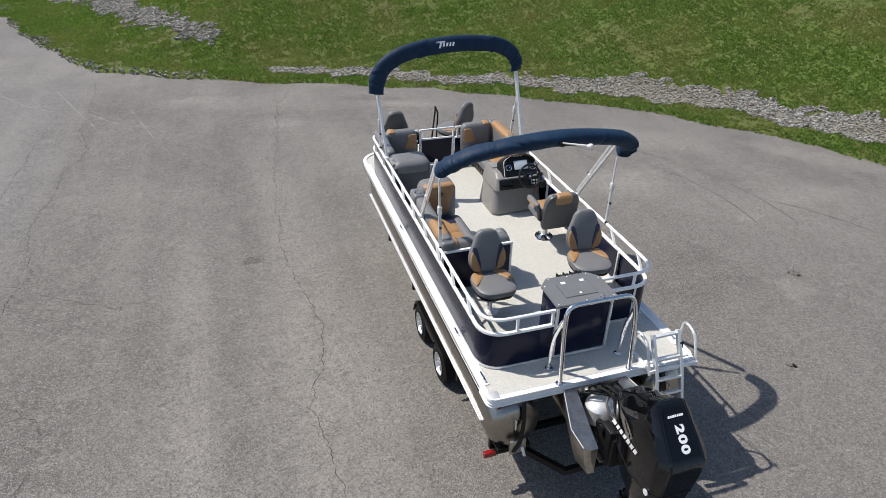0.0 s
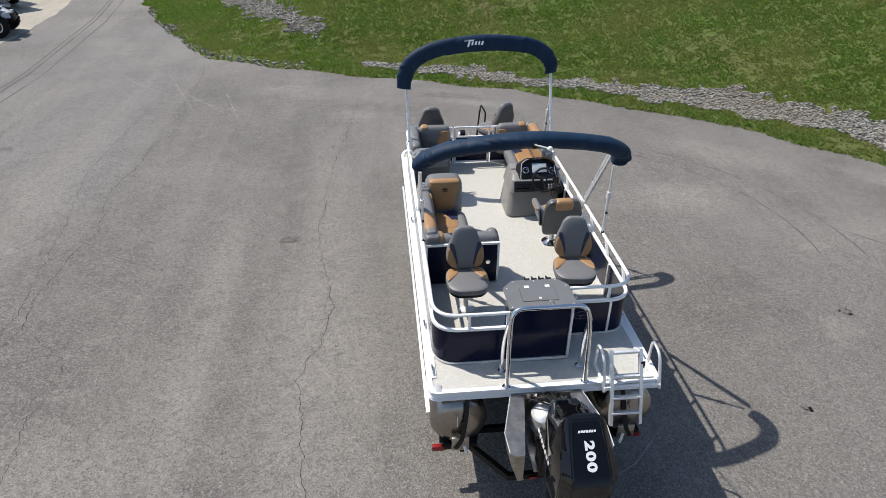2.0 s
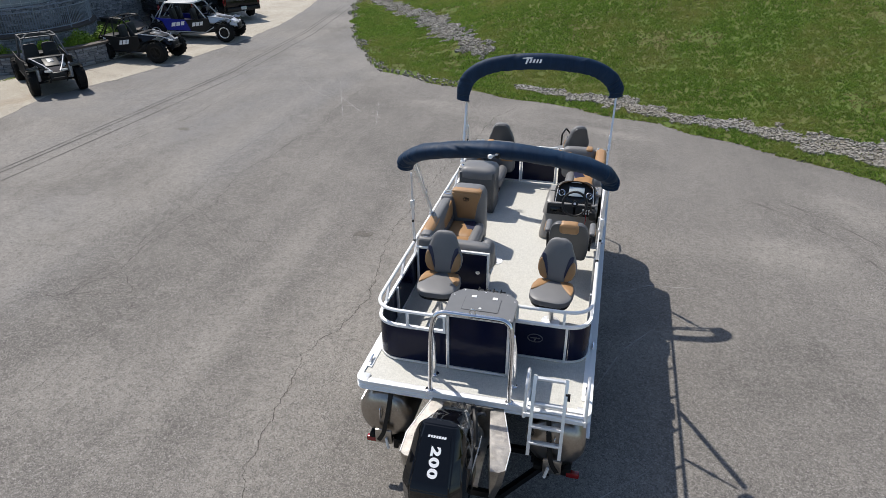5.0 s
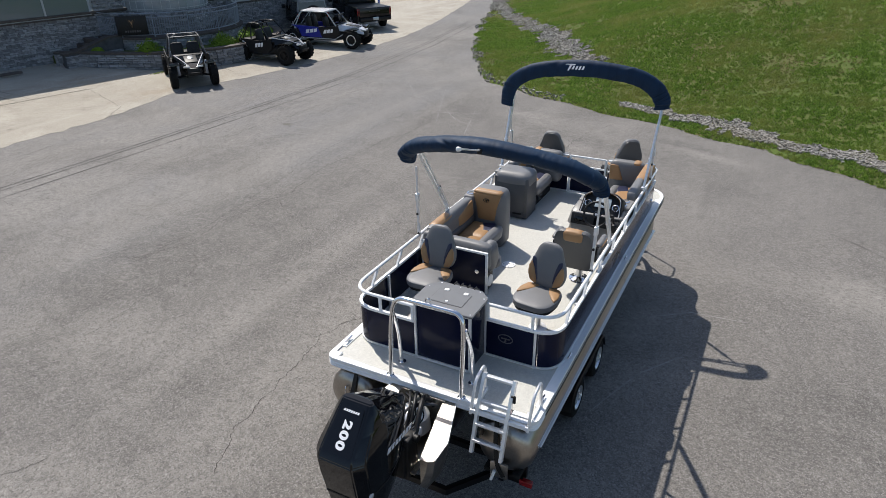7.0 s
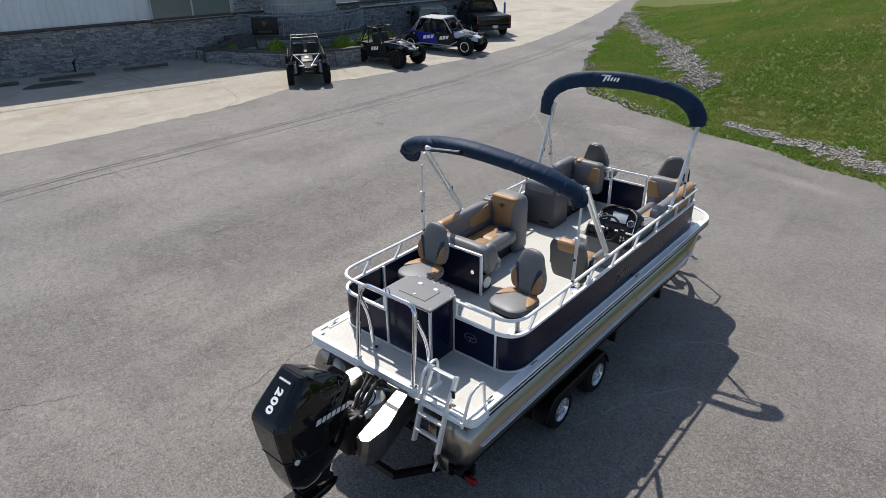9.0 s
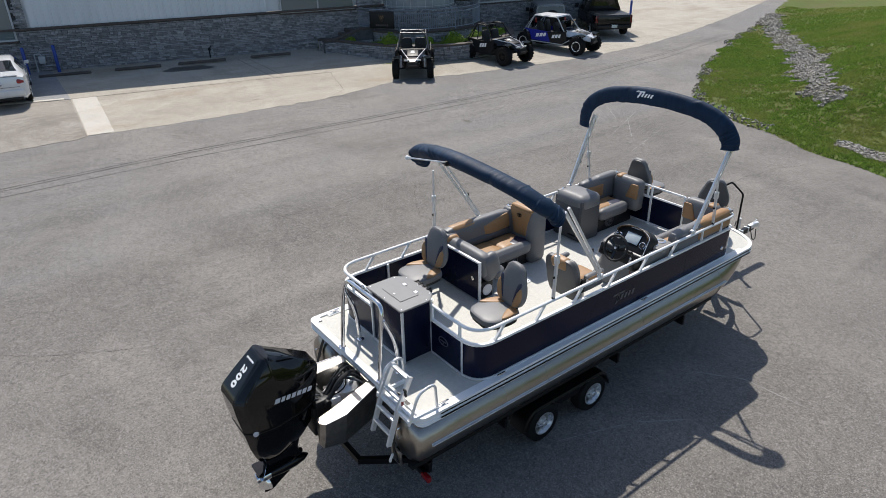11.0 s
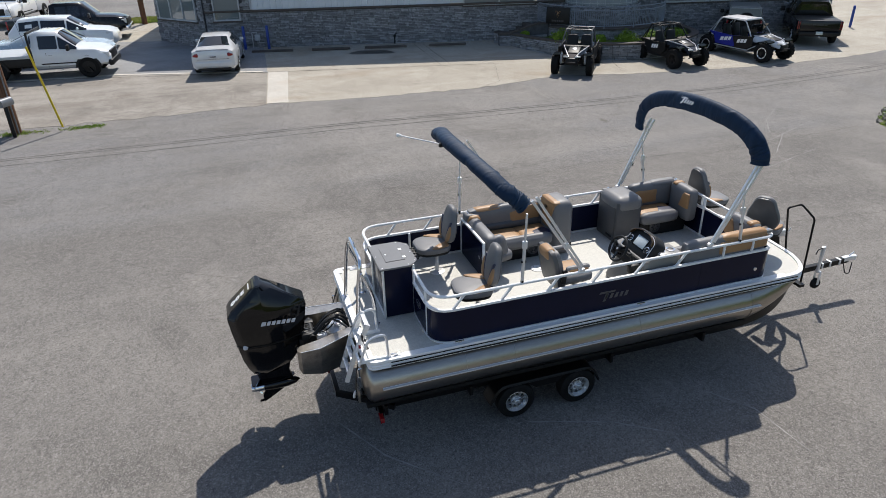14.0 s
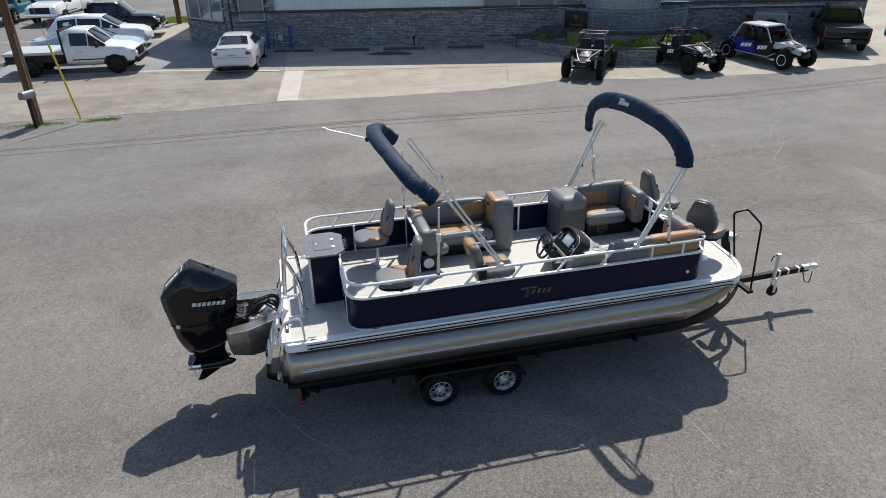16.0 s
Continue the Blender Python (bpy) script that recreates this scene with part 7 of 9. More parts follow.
part("shaft", lathe([(0.155, -0.1), (0.15, 1.0), (0.13, 6.0), (0.11, 10.0)], 16), M_POLE, pole)
part("conduit", sweep([(0.14, 0.10, 0.0), (0.13, 0.10, 3.0)], 0.022, 6), M_MAILBOX, pole)
mbx = thing("letter_box", (-15.75, -7.85, ground_z(-16)), 0, "grey metal letter box on a post beside the pole", "letter box")
part("post", box((0.10, 0.10, 1.0), (0, 0, 0.5), 0.01), M_BLACK, mbx)
mb = outline([(-0.13, 0), (0.13, 0), (0.13, 0.15), (0.07, 0.25), (-0.07, 0.25), (-0.13, 0.15)], 0.05, 3)
part("box", moved(loft([[(x, -0.25, z) for x, z in mb], [(x, 0.25, z) for x, z in mb]]), pose(0, 0.0, 1.0, 0, 0, 65)), M_MAILBOX, mbx)
part("flag", box((0.01, 0.12, 0.05), (0.2, -0.05, 1.14), 0.003, turn=(0, 0, 65)), M_REDL, mbx)
guy = thing("guy_guard", (-15.95, -6.46, ground_z(-16)), 0, "yellow plastic guard on a pole's guy wire", "guy wire")
GT = Vector((-0.25, -1.4, 9.0))
part("wire", sweep([(0, 0, 0), GT], 0.008, 5), M_MAILBOX, guy)
part("guard", sweep([GT * 0.015, GT * 0.30], 0.035, 8), M_YELLOW, guy, "yellow guard sleeve")
pole2 = thing("utility_post", (-37.0, -5.3, ground_z(-37)), 0, "weathered timber post with a grey meter box", "post")
part("shaft", lathe([(0.16, -0.1), (0.15, 5.0), (0.14, 7.0)], 14), M_POLE, pole2)
part("meter_box", box((0.30, 0.40, 0.6), (0.2, 0, 1.9), 0.03), M_MAILBOX, pole2)
lawn = np.column_stack([rng.uniform(-39.8, -37.2, 2500), rng.uniform(-6.4, -2.6, 2500)])
tagged(blades("lawn_patch", lawn, np.full(len(lawn), ground_z(-38.0) + 0.015), rng, 0.06, 0.10, M_GRASS), "small patch of bright green lawn", "grass", kind="stuff")
verge = np.column_stack([rng.normal(-16.1, 0.12, 1500), rng.uniform(-9.6, -5.2, 1500)])
vk = rng.uniform(0, 1, 1500) < 0.5 + 0.4 * np.sin(verge[:, 1] * 3)
tagged(blades("verge_grass", verge[vk], 0.032 * (-verge[vk, 0] - 2) + 0.01, rng, 0.018, 0.035, M_GRASS), "thin strip of weeds at the road edge", "grass", kind="stuff")
tuft = np.column_stack([rng.normal(-19.75, 0.06, 120), rng.normal(13.6, 0.3, 120)])
tagged(blades("joint_weeds", tuft, 0.032 * (-tuft[:, 0] - 2) + 0.015, rng, 0.012, 0.03, M_GRASS), "weeds growing at the planter foot", "grass", kind="stuff")


# ---- vehicles ----
M_CARWHITE = material("white_car_paint", (0.72, 0.73, 0.73), 0.22, vary=0.02, coat=0.6, rough_vary=0.05)
M_CARPEARL = material("pearl_silver_car_paint", (0.64, 0.65, 0.66), 0.22, metal=0.1, vary=0.02, coat=0.6, rough_vary=0.05)
M_CARBLUE = material("pale_blue_car_paint", (0.45, 0.52, 0.56), 0.25, metal=0.3, vary=0.02, coat=0.6)
M_CARBLACK = material("black_car_paint", (0.006, 0.006, 0.007), 0.15, vary=0.05, rough_vary=0.04, spec=0.4)
M_CARTEAL = material("teal_car_paint", (0.02, 0.20, 0.22), 0.25, vary=0.04, coat=0.6)
M_UTVBLUE = material("royal_blue_panel", (0.012, 0.02, 0.28), 0.3, vary=0.05, coat=0.4)
M_LAMPW = material("clear_headlamp", (0.6, 0.6, 0.58), 0.1, vary=0.05, coat=0.6)
M_CHROME = M_STEEL


def road_wheel(parent, x, y, r, w, rim_mat, f, knob=False):
    """A tyre with rim and spokes at (x, y), in the thing's own coordinates; f: the outer side."""
    t = part("wheel", lathe([(r * 0.6, -w / 2), (r * 0.9, -w / 2), (r, -w * 0.36), (r, w * 0.36), (r * 0.9, w / 2), (r * 0.6, w / 2), (r * 0.58, 0), (r * 0.6, -w / 2)], 26, "x", (x, y, r), False), M_RUBBER, parent, "black tyre")
    part("rim", lathe([(r * 0.62, w * 0.40 * f), (r * 0.64, w * 0.47 * f), (r * 0.58, w * 0.45 * f), (r * 0.54, w * 0.2 * f), (0.0, w * 0.15 * f)], 22, "x", (x, y, r), False), M_BLACK, t)
    if knob:
        part("bead_ring", lathe([(r * 0.50, w * 0.46 * f), (r * 0.58, w * 0.50 * f), (r * 0.63, w * 0.47 * f)], 20, "x", (x, y, r), False), rim_mat, t)
    for k in range(8 if knob else 5):
        a = 2 * math.pi * k / (8 if knob else 5) + 0.3
        part("spoke", sweep([(x + w * 0.34 * f, y, r), (x + w * 0.42 * f, y + r * 0.58 * math.cos(a), r + r * 0.58 * math.sin(a))], 0, section=rect(r * (0.10 if knob else 0.2), 0.03)), M_BLACK if knob else rim_mat, t)
    if knob:
        bm = bmesh.new()
        for k in range(18):
            a = 2 * math.pi * k / 18
            for sx in (-0.3, 0.0, 0.3):
                aa = a + (0.17 if sx == 0 else 0)
                join(bm, box((w * 0.24, 0.07, 0.03), (x + sx * w, y + (r + 0.006) * math.cos(aa), r + (r + 0.006) * math.sin(aa)), turn=(math.degrees(aa) + 90, 0, 0)))
        part("tread", bm, M_RUBBER, t, smooth=False)
    return t


def shell(sections, mat, parent, name, label="", bevel=0.03):
    """A body from cross-sections (y, z0, z1, half width low, half width high), with rounded shoulders."""
    rows = []
    for y, z0, z1, a, b in sections:
        h = z1 - z0
        rows.append([(-a * 0.92, y, z0), (a * 0.92, y, z0), (a, y, z0 + h * 0.15), (a * 1.0 + (b - a) * 0.4, y, z0 + h * 0.6), (b, y, z1 - h * 0.14), (b * 0.93, y, z1), (-b * 0.93, y, z1), (-b, y, z1 - h * 0.14), (-a * 1.0 - (b - a) * 0.4, y, z0 + h * 0.6), (-a, y, z0 + h * 0.15)])
    return part(name, loft(rows), mat, parent, label, angle=32)


def pane_quad(parent, pts, name="window", mat=None, lift=0.006):
    """A thin glass pane over four corners."""
    p = [Vector(q) for q in pts]
    n = (p[1] - p[0]).cross(p[2] - p[0]).normalized()
    c = sum(p, Vector()) / len(p)
    bm = loft([[tuple(q + n * -0.01) for q in p], [tuple(q + n * lift) for q in p]])
    return part(name, bm, mat or M_DARKGLASS, parent, "dark tinted glass", smooth=False)


def cabin(parent, mat, y, z0, z1, wb, wr, split=(), roof_mat=None):
    """Greenhouse: y = (rear foot, rear top, front top, front foot). Painted posts and roof with glass between."""
    y0, y1, y2, y3 = y
    rows = []
    for yy, zz, w in ((y0, z0, wb), (y1, z1, wr), (y2, z1, wr), (y3, z0, wb)):
        rows.append((yy, zz, w))
    bm = bmesh.new()
    v = {}
    for sx in (-1, 1):
        for k, (yy, zz, w) in enumerate(rows):
            v[sx, k] = bm.verts.new((sx * w, yy, zz))
    for sx in (-1, 1):
        bm.faces.new([v[sx, k] for k in range(4)])
    for k in range(3):
        bm.faces.new((v[-1, k], v[1, k], v[1, k + 1], v[-1, k + 1]))
    bm.faces.new((v[-1, 0], v[-1, 3], v[1, 3], v[1, 0]))
    bmesh.ops.recalc_face_normals(bm, faces=bm.faces)
    bmesh.ops.bevel(bm, geom=list(bm.edges), offset=0.05, segments=3, affect="EDGES", clamp_overlap=True)
    body = part("cabin", bm, roof_mat or mat, parent, angle=40)
    zi = z0 + 0.05
    zt = z1 - 0.09
    k = (zt - z0) / (z1 - z0)
    ki = (zi - z0) / (z1 - z0)

    def lerp(a, b, t):
        return a + (b - a) * t
    wi, wt = lerp(wb, wr, ki), lerp(wb, wr, k)
    for sx in (-1, 1):
        ends = [y0 + 0.1] + list(split) + [y3 - 0.1]
        for a, b in zip(ends, ends[1:]):
            def edge(yy, t, first, last):
                return yy
            lo_a, lo_b = a + 0.04, b - 0.04
            hi_a = max(a + 0.04, lerp(y0, y1, k) + 0.10)
            hi_b = min(b - 0.04, lerp(y3, y2, k) - 0.10)
            q = [(sx * wi, lo_a, zi), (sx * wi, lo_b, zi), (sx * wt, hi_b, zt), (sx * wt, hi_a, zt)]
            pane_quad(body, q if sx > 0 else q[::-1], "side_window")
    pane_quad(body, [(wi - 0.08, lerp(y3, y2, ki), zi), (-wi + 0.08, lerp(y3, y2, ki), zi), (-wt + 0.06, lerp(y3, y2, k), zt), (wt - 0.06, lerp(y3, y2, k), zt)], "windscreen")
    pane_quad(body, [(-wi + 0.08, lerp(y0, y1, ki), zi), (wi - 0.08, lerp(y0, y1, ki), zi), (wt - 0.06, lerp(y0, y1, k), zt), (-wt + 0.06, lerp(y0, y1, k), zt)], "rear_window")
    return body


def seat_pose(x, y, hx, hy):
    """On the ground at (x, y), with the vehicle's nose (+y) along (hx, hy)."""
    return (x, y, ground_z(x) - 0.01), math.degrees(math.atan2(hy, hx)) - 90


def arches(t, w, ys, r):
    for sx in (-1, 1):
        for y in ys:
            part("wheel_arch", moved(loft([[(x, yy, z) for yy, z in arc_pts(r * 1.16, 12, y, r, 0, 180)] for x in (sx * (w - 0.14), sx * (w + 0.006))]), pose(0, 0, 0)), M_BLACK, t, smooth=False)


def skin(t, mat, st, sides, tops, name="body"):
    """A car body lofted over stations (y, z0, half width, belt z, belt half width, roof z, roof half width); sides and tops: glazed spans."""
    def half(s):
        y, z0, wl, zb, wb, zt, wt = s
        h = zb - z0
        return [(wl * 0.86, y, z0), (wl, y, z0 + 0.16 * h), (wl * 1.01, y, zb - 0.34 * h), (wb, y, zb), (wt, y, zt - 0.14 * (zt - zb)), (wt * 0.88, y, zt), (wt * 0.45, y, zt + 0.014), (0.0, y, zt + 0.02)]
    rows = []
    for s in st:
        r = half(s)
        rows.append(r + [(-x, y, z) for x, y, z in r[-2::-1]])
    body = part(name, loft(rows), mat, t, "smooth painted body", angle=38)

    def pane(quads, name):
        q = [[Vector(p) for p in line] for line in quads]
        n = (q[0][-1] - q[0][0]).cross(q[1][0] - q[0][0]).normalized()
        if (n.x * q[0][0].x if name == "side_window" else n.z) < 0:
            n = -n
        lo, hi = [], []
        for j in range(len(q[0])):
            lo.append(q[0][j].lerp(q[1][j], 0.08))
            hi.append(q[0][j].lerp(q[1][j], 0.90))
        for line in (lo, hi):
            c = (line[0] + line[-1]) / 2
            line[0] = line[0].lerp(c, 0.08)
            line[-1] = line[-1].lerp(c, 0.08)
        bm = loft([[tuple(a - n * 0.012), tuple(b - n * 0.012), tuple(b + n * 0.016), tuple(a + n * 0.016)] for a, b in zip(lo, hi)])
        part(name, bm, M_DARKGLASS, body, "dark tinted glass", angle=60)
    for i in sides:
        a, b = half(st[i]), half(st[i + 1])
        for sx in (-1, 1):
            f = lambda p: (p[0] * sx, p[1], p[2])
            pane([[f(a[3]), f(b[3])], [f(a[4]), f(b[4])]], "side_window")
    for i, nm in tops:
        a, b = half(st[i]), half(st[i + 1])
        pick = lambda r: [r[4], r[5], r[6], r[7]] + [(-p[0], p[1], p[2]) for p in (r[6], r[5], r[4])]
        pane([pick(a), pick(b)], nm)
    return body


SALOON = [(-2.40, 0.42, 0.72, 0.82, 0.70, 0.84, 0.58), (-2.36, 0.30, 0.85, 1.00, 0.81, 1.03, 0.70), (-2.15, 0.24, 0.90, 1.03, 0.85, 1.07, 0.74), (-1.70, 0.22, 0.91, 1.00, 0.86, 1.10, 0.72), (-0.92, 0.20, 0.91, 0.98, 0.86, 1.42, 0.60),
          (-0.30, 0.20, 0.91, 0.96, 0.86, 1.46, 0.62), (0.35, 0.20, 0.91, 0.95, 0.86, 1.43, 0.60), (1.20, 0.20, 0.91, 0.94, 0.84, 0.99, 0.74), (1.9, 0.22, 0.90, 0.88, 0.80, 0.92, 0.66), (2.25, 0.26, 0.84, 0.76, 0.74, 0.79, 0.6), (2.40, 0.35, 0.66, 0.62, 0.58, 0.64, 0.45)]
WAGON = [(-2.36, 0.40, 0.76, 0.86, 0.75, 0.88, 0.62), (-2.33, 0.32, 0.89, 1.03, 0.85, 1.07, 0.74), (-2.22, 0.28, 0.92, 1.08, 0.88, 1.18, 0.72), (-1.85, 0.26, 0.93, 1.08, 0.88, 1.60, 0.64), (-0.9, 0.25, 0.93, 1.06, 0.88, 1.68, 0.66),
         (0.25, 0.24, 0.93, 1.04, 0.88, 1.63, 0.65), (1.15, 0.24, 0.93, 1.02, 0.86, 1.09, 0.76), (1.95, 0.26, 0.92, 0.98, 0.82, 1.02, 0.68), (2.25, 0.3, 0.86, 0.87, 0.76, 0.90, 0.62), (2.37, 0.38, 0.70, 0.70, 0.62, 0.72, 0.5)]


def car(at, turn, mat, label, W=0.91, belt=0.96, wb=2.78, r=0.33, suv=False):
    t = thing("car", at, turn, label, "car", "parked cars")
    st = WAGON if suv else SALOON
    h = 2.40 if not suv else 2.36
    lamp_z = 0.86 if not suv else 0.95
    skin(t, mat, st, (3, 4, 5) if suv else (4, 5, 6), ((2, "rear_window"), (5, "windscreen")) if suv else ((3, "rear_window"), (6, "windscreen")))
    arches(t, W, (-wb / 2, wb / 2), r)
    for sx in (-1, 1):
        for y in (-wb / 2, wb / 2):
            road_wheel(t, sx * (W - 0.10), y, r, 0.22, M_ALU, sx)
        part("tail_lamp", box((0.26, 0.16, 0.16), (sx * 0.70, -h + 0.075, lamp_z), 0.05, turn=(0, 8 * sx, sx * 20)), M_REDL, t, "red tail lamp")
        part("head_lamp", box((0.22, 0.36, 0.13), (sx * 0.72, h - 0.28, lamp_z - 0.12), 0.04, turn=(0, 0, sx * 28)), M_LAMPW, t)
        part("wing_mirror", box((0.18, 0.10, 0.13), (sx * (W + 0.06), 0.75, belt + 0.07), 0.04), mat, t)
        for y in (-0.75, 0.1):
            part("door_handle", box((0.03, 0.16, 0.03), (sx * 0.915, y, belt - 0.13), 0.008), mat, t)
        for y in (-1.0, -0.1, 0.98):
            part("door_gap", box((0.006, 0.012, belt - 0.46), (sx * 0.918, y, belt / 2 + 0.08)), M_BLACK, t)
    part("grille", box((0.85, 0.05, 0.16), (0, h - 0.02, 0.52), 0.02), M_BLACK, t)
    part("plate_bars", box((0.32, 0.02, 0.14), (0, -h - 0.012, 0.80), 0.004), M_SILVERTXT, t)
    part("plate_mark", moved(bars([0.03] * 6, 0.05, 0.012), pose(0, -h - 0.024, 0.80, 90, 0, 0)), M_DIMTXT, t)
    part("rear_bumper", box((1.56, 0.22, 0.30), (0, -h + 0.08, 0.50), 0.09, 3), mat, t)
    part("under_lip", box((1.35, 0.16, 0.10), (0, -h + 0.08, 0.30), 0.03), M_BLACK, t)
    part("boot_gap", box((1.30, 0.012, 0.008), (0, -h - 0.006, 0.70)), M_BLACK, t)
    if not suv:
        part("boot_spoiler", box((1.30, 0.14, 0.035), (0, -h + 0.13, 1.075), 0.015), mat, t)
    return t


def pickup(at, turn, mat, label, flatbed=False, L=5.8, W=0.98, wb=3.6, r=0.40, crew=True):
    t = thing("pickup_truck", at, turn, label, "pickup truck", "parked cars")
    h = L / 2
    rear = -wb / 2 - 1.05
    cab0 = -0.75 if crew else -0.25
    skin(t, mat, [(cab0, 0.48, 0.96, 1.22, 0.93, 1.80, 0.70), (cab0 + 0.25, 0.46, 0.98, 1.20, 0.95, 1.90, 0.74), (0.75, 0.45, 0.98, 1.18, 0.95, 1.88, 0.73), (1.45, 0.45, 0.98, 1.16, 0.92, 1.24, 0.80), (h - 0.55, 0.46, 0.98, 1.12, 0.88, 1.19, 0.70), (h - 0.18, 0.50, 0.94, 1.02, 0.82, 1.08, 0.62), (h, 0.58, 0.80, 0.88, 0.70, 0.90, 0.52)], (1, 2), ((2, "windscreen"),))
    pane_quad(t, [(-0.66, cab0 - 0.002, 1.28), (0.66, cab0 - 0.002, 1.28), (0.56, cab0 - 0.002, 1.70), (-0.56, cab0 - 0.002, 1.70)], "rear_window")
    if crew:
        for sx in (-1, 1):
            part("door_post", sweep([(sx * 0.955, 0.1, 1.18), (sx * 0.75, 0.1, 1.80)], 0, section=rect(0.07, 0.05)), mat, t)
    if flatbed:
        part("flatbed", box((2.1, cab0 - rear - 0.1, 0.12), (0, (cab0 + rear) / 2, 0.98), 0.02), M_FRAMEGREY, t, "grey flat steel bed")
        part("bed_skirt", box((1.9, cab0 - rear - 0.2, 0.36), (0, (cab0 + rear) / 2, 0.76), 0.02), M_BLACK, t)
        part("headache_rack", merged(box((1.9, 0.08, 0.10), (0, cab0 - 0.06, 1.88), 0.02), box((0.10, 0.08, 0.95), (-0.93, cab0 - 0.06, 1.42), 0.02), box((0.10, 0.08, 0.95), (0.93, cab0 - 0.06, 1.42), 0.02)), M_BLACK, t, "black headache rack")
        for x in (-0.25, 0, 0.25):
            part("beacon", box((0.10, 0.08, 0.06), (x, 0.7, 1.88), 0.02), M_YELLOW, t)
        part("rear_frame", box((0.9, -rear + cab0, 0.2), (0, (rear + cab0) / 2, 0.62), 0.02), M_BLACK, t)
    else:
        for sx in (-1, 1):
            part("bed_side", moved(shell_box(W, rear, cab0 - 0.04), pose(sx * (W - 0.06), 0, 0)), mat, t)
        part("bed_floor", box((W * 1.8, cab0 - rear - 0.1, 0.06), (0, (cab0 + rear) / 2, 0.72)), M_BLACK, t)
        part("bed_cover", box((W * 1.82, cab0 - rear - 0.12, 0.03), (0, (cab0 + rear) / 2, 1.16), 0.01), M_BLACK, t, "black bed cover")
        part("tailgate", box((W * 1.78, 0.10, 0.58), (0, rear + 0.03, 0.88), 0.03), mat, t, "painted tailgate")
        part("tailgate_mark", moved(bars([0.05] * 9, 0.035, 0.02), pose(0, rear - 0.022, 0.98, 90, 0, 0)), M_DIMTXT, t)
        for sx in (-1, 1):
            part("tail_lamp", box((0.14, 0.10, 0.40), (sx * (W - 0.06), rear + 0.05, 0.95), 0.03), M_REDL, t, "red tail lamp")
        part("under_body", box((W * 1.5, L - 0.8, 0.24), (0, 0, 0.50), 0.03), M_BLACK, t)
    part("rear_bumper", box((W * 1.85, 0.18, 0.17), (0, rear - 0.08, 0.58), 0.03), M_BLACK if not flatbed else M_FRAMEGREY, t)
    part("plate_bars", box((0.31, 0.012, 0.15), (0, rear - 0.176, 0.62), 0.004), M_CARBLUE, t)
    part("hitch_ball", lathe([(0.03, 0.0), (0.03, 0.05), (0.045, 0.08), (0.0, 0.12)], 12, "z", (0, rear - 0.24, 0.40)), M_STEEL, t)
    part("front_bumper", box((W * 1.9, 0.2, 0.24), (0, h - 0.02, 0.56), 0.06), M_CHROME if not flatbed else M_BLACK, t)
    part("grille", box((W * 1.25, 0.08, 0.34), (0, h - 0.03, 0.84), 0.03), M_BLACK, t, "dark grille")
    arches(t, W, (-wb / 2, wb / 2), r)
    for sx in (-1, 1):
        part("head_lamp", box((0.22, 0.24, 0.22), (sx * W * 0.80, h - 0.16, 0.88), 0.03), M_LAMPW, t)
        part("wing_mirror", box((0.24, 0.12, 0.24), (sx * (W + 0.14), 1.15, 1.28), 0.04), M_BLACK, t)
        part("door_handle", box((0.03, 0.16, 0.03), (sx * (W * 0.985), 0.4, 1.0), 0.008), M_BLACK, t)
        part("door_gap", box((0.006, 0.012, 0.58), (sx * (W + 0.001), 0.25, 0.82)), M_BLACK, t)
        part("rocker_trim", box((0.01, 1.5, 0.05), (sx * (W + 0.002), 0.75, 0.66)), M_BLACK, t)
        for y in (-wb / 2, wb / 2):
            road_wheel(t, sx * (W - 0.11), y, r, 0.27, M_BLACK if mat is M_CARWHITE and flatbed else M_ALU, sx)
    return t


def shell_box(W, y0, y1):
    return box((0.12, y1 - y0, 0.66), (0, (y0 + y1) / 2, 0.83), 0.035)


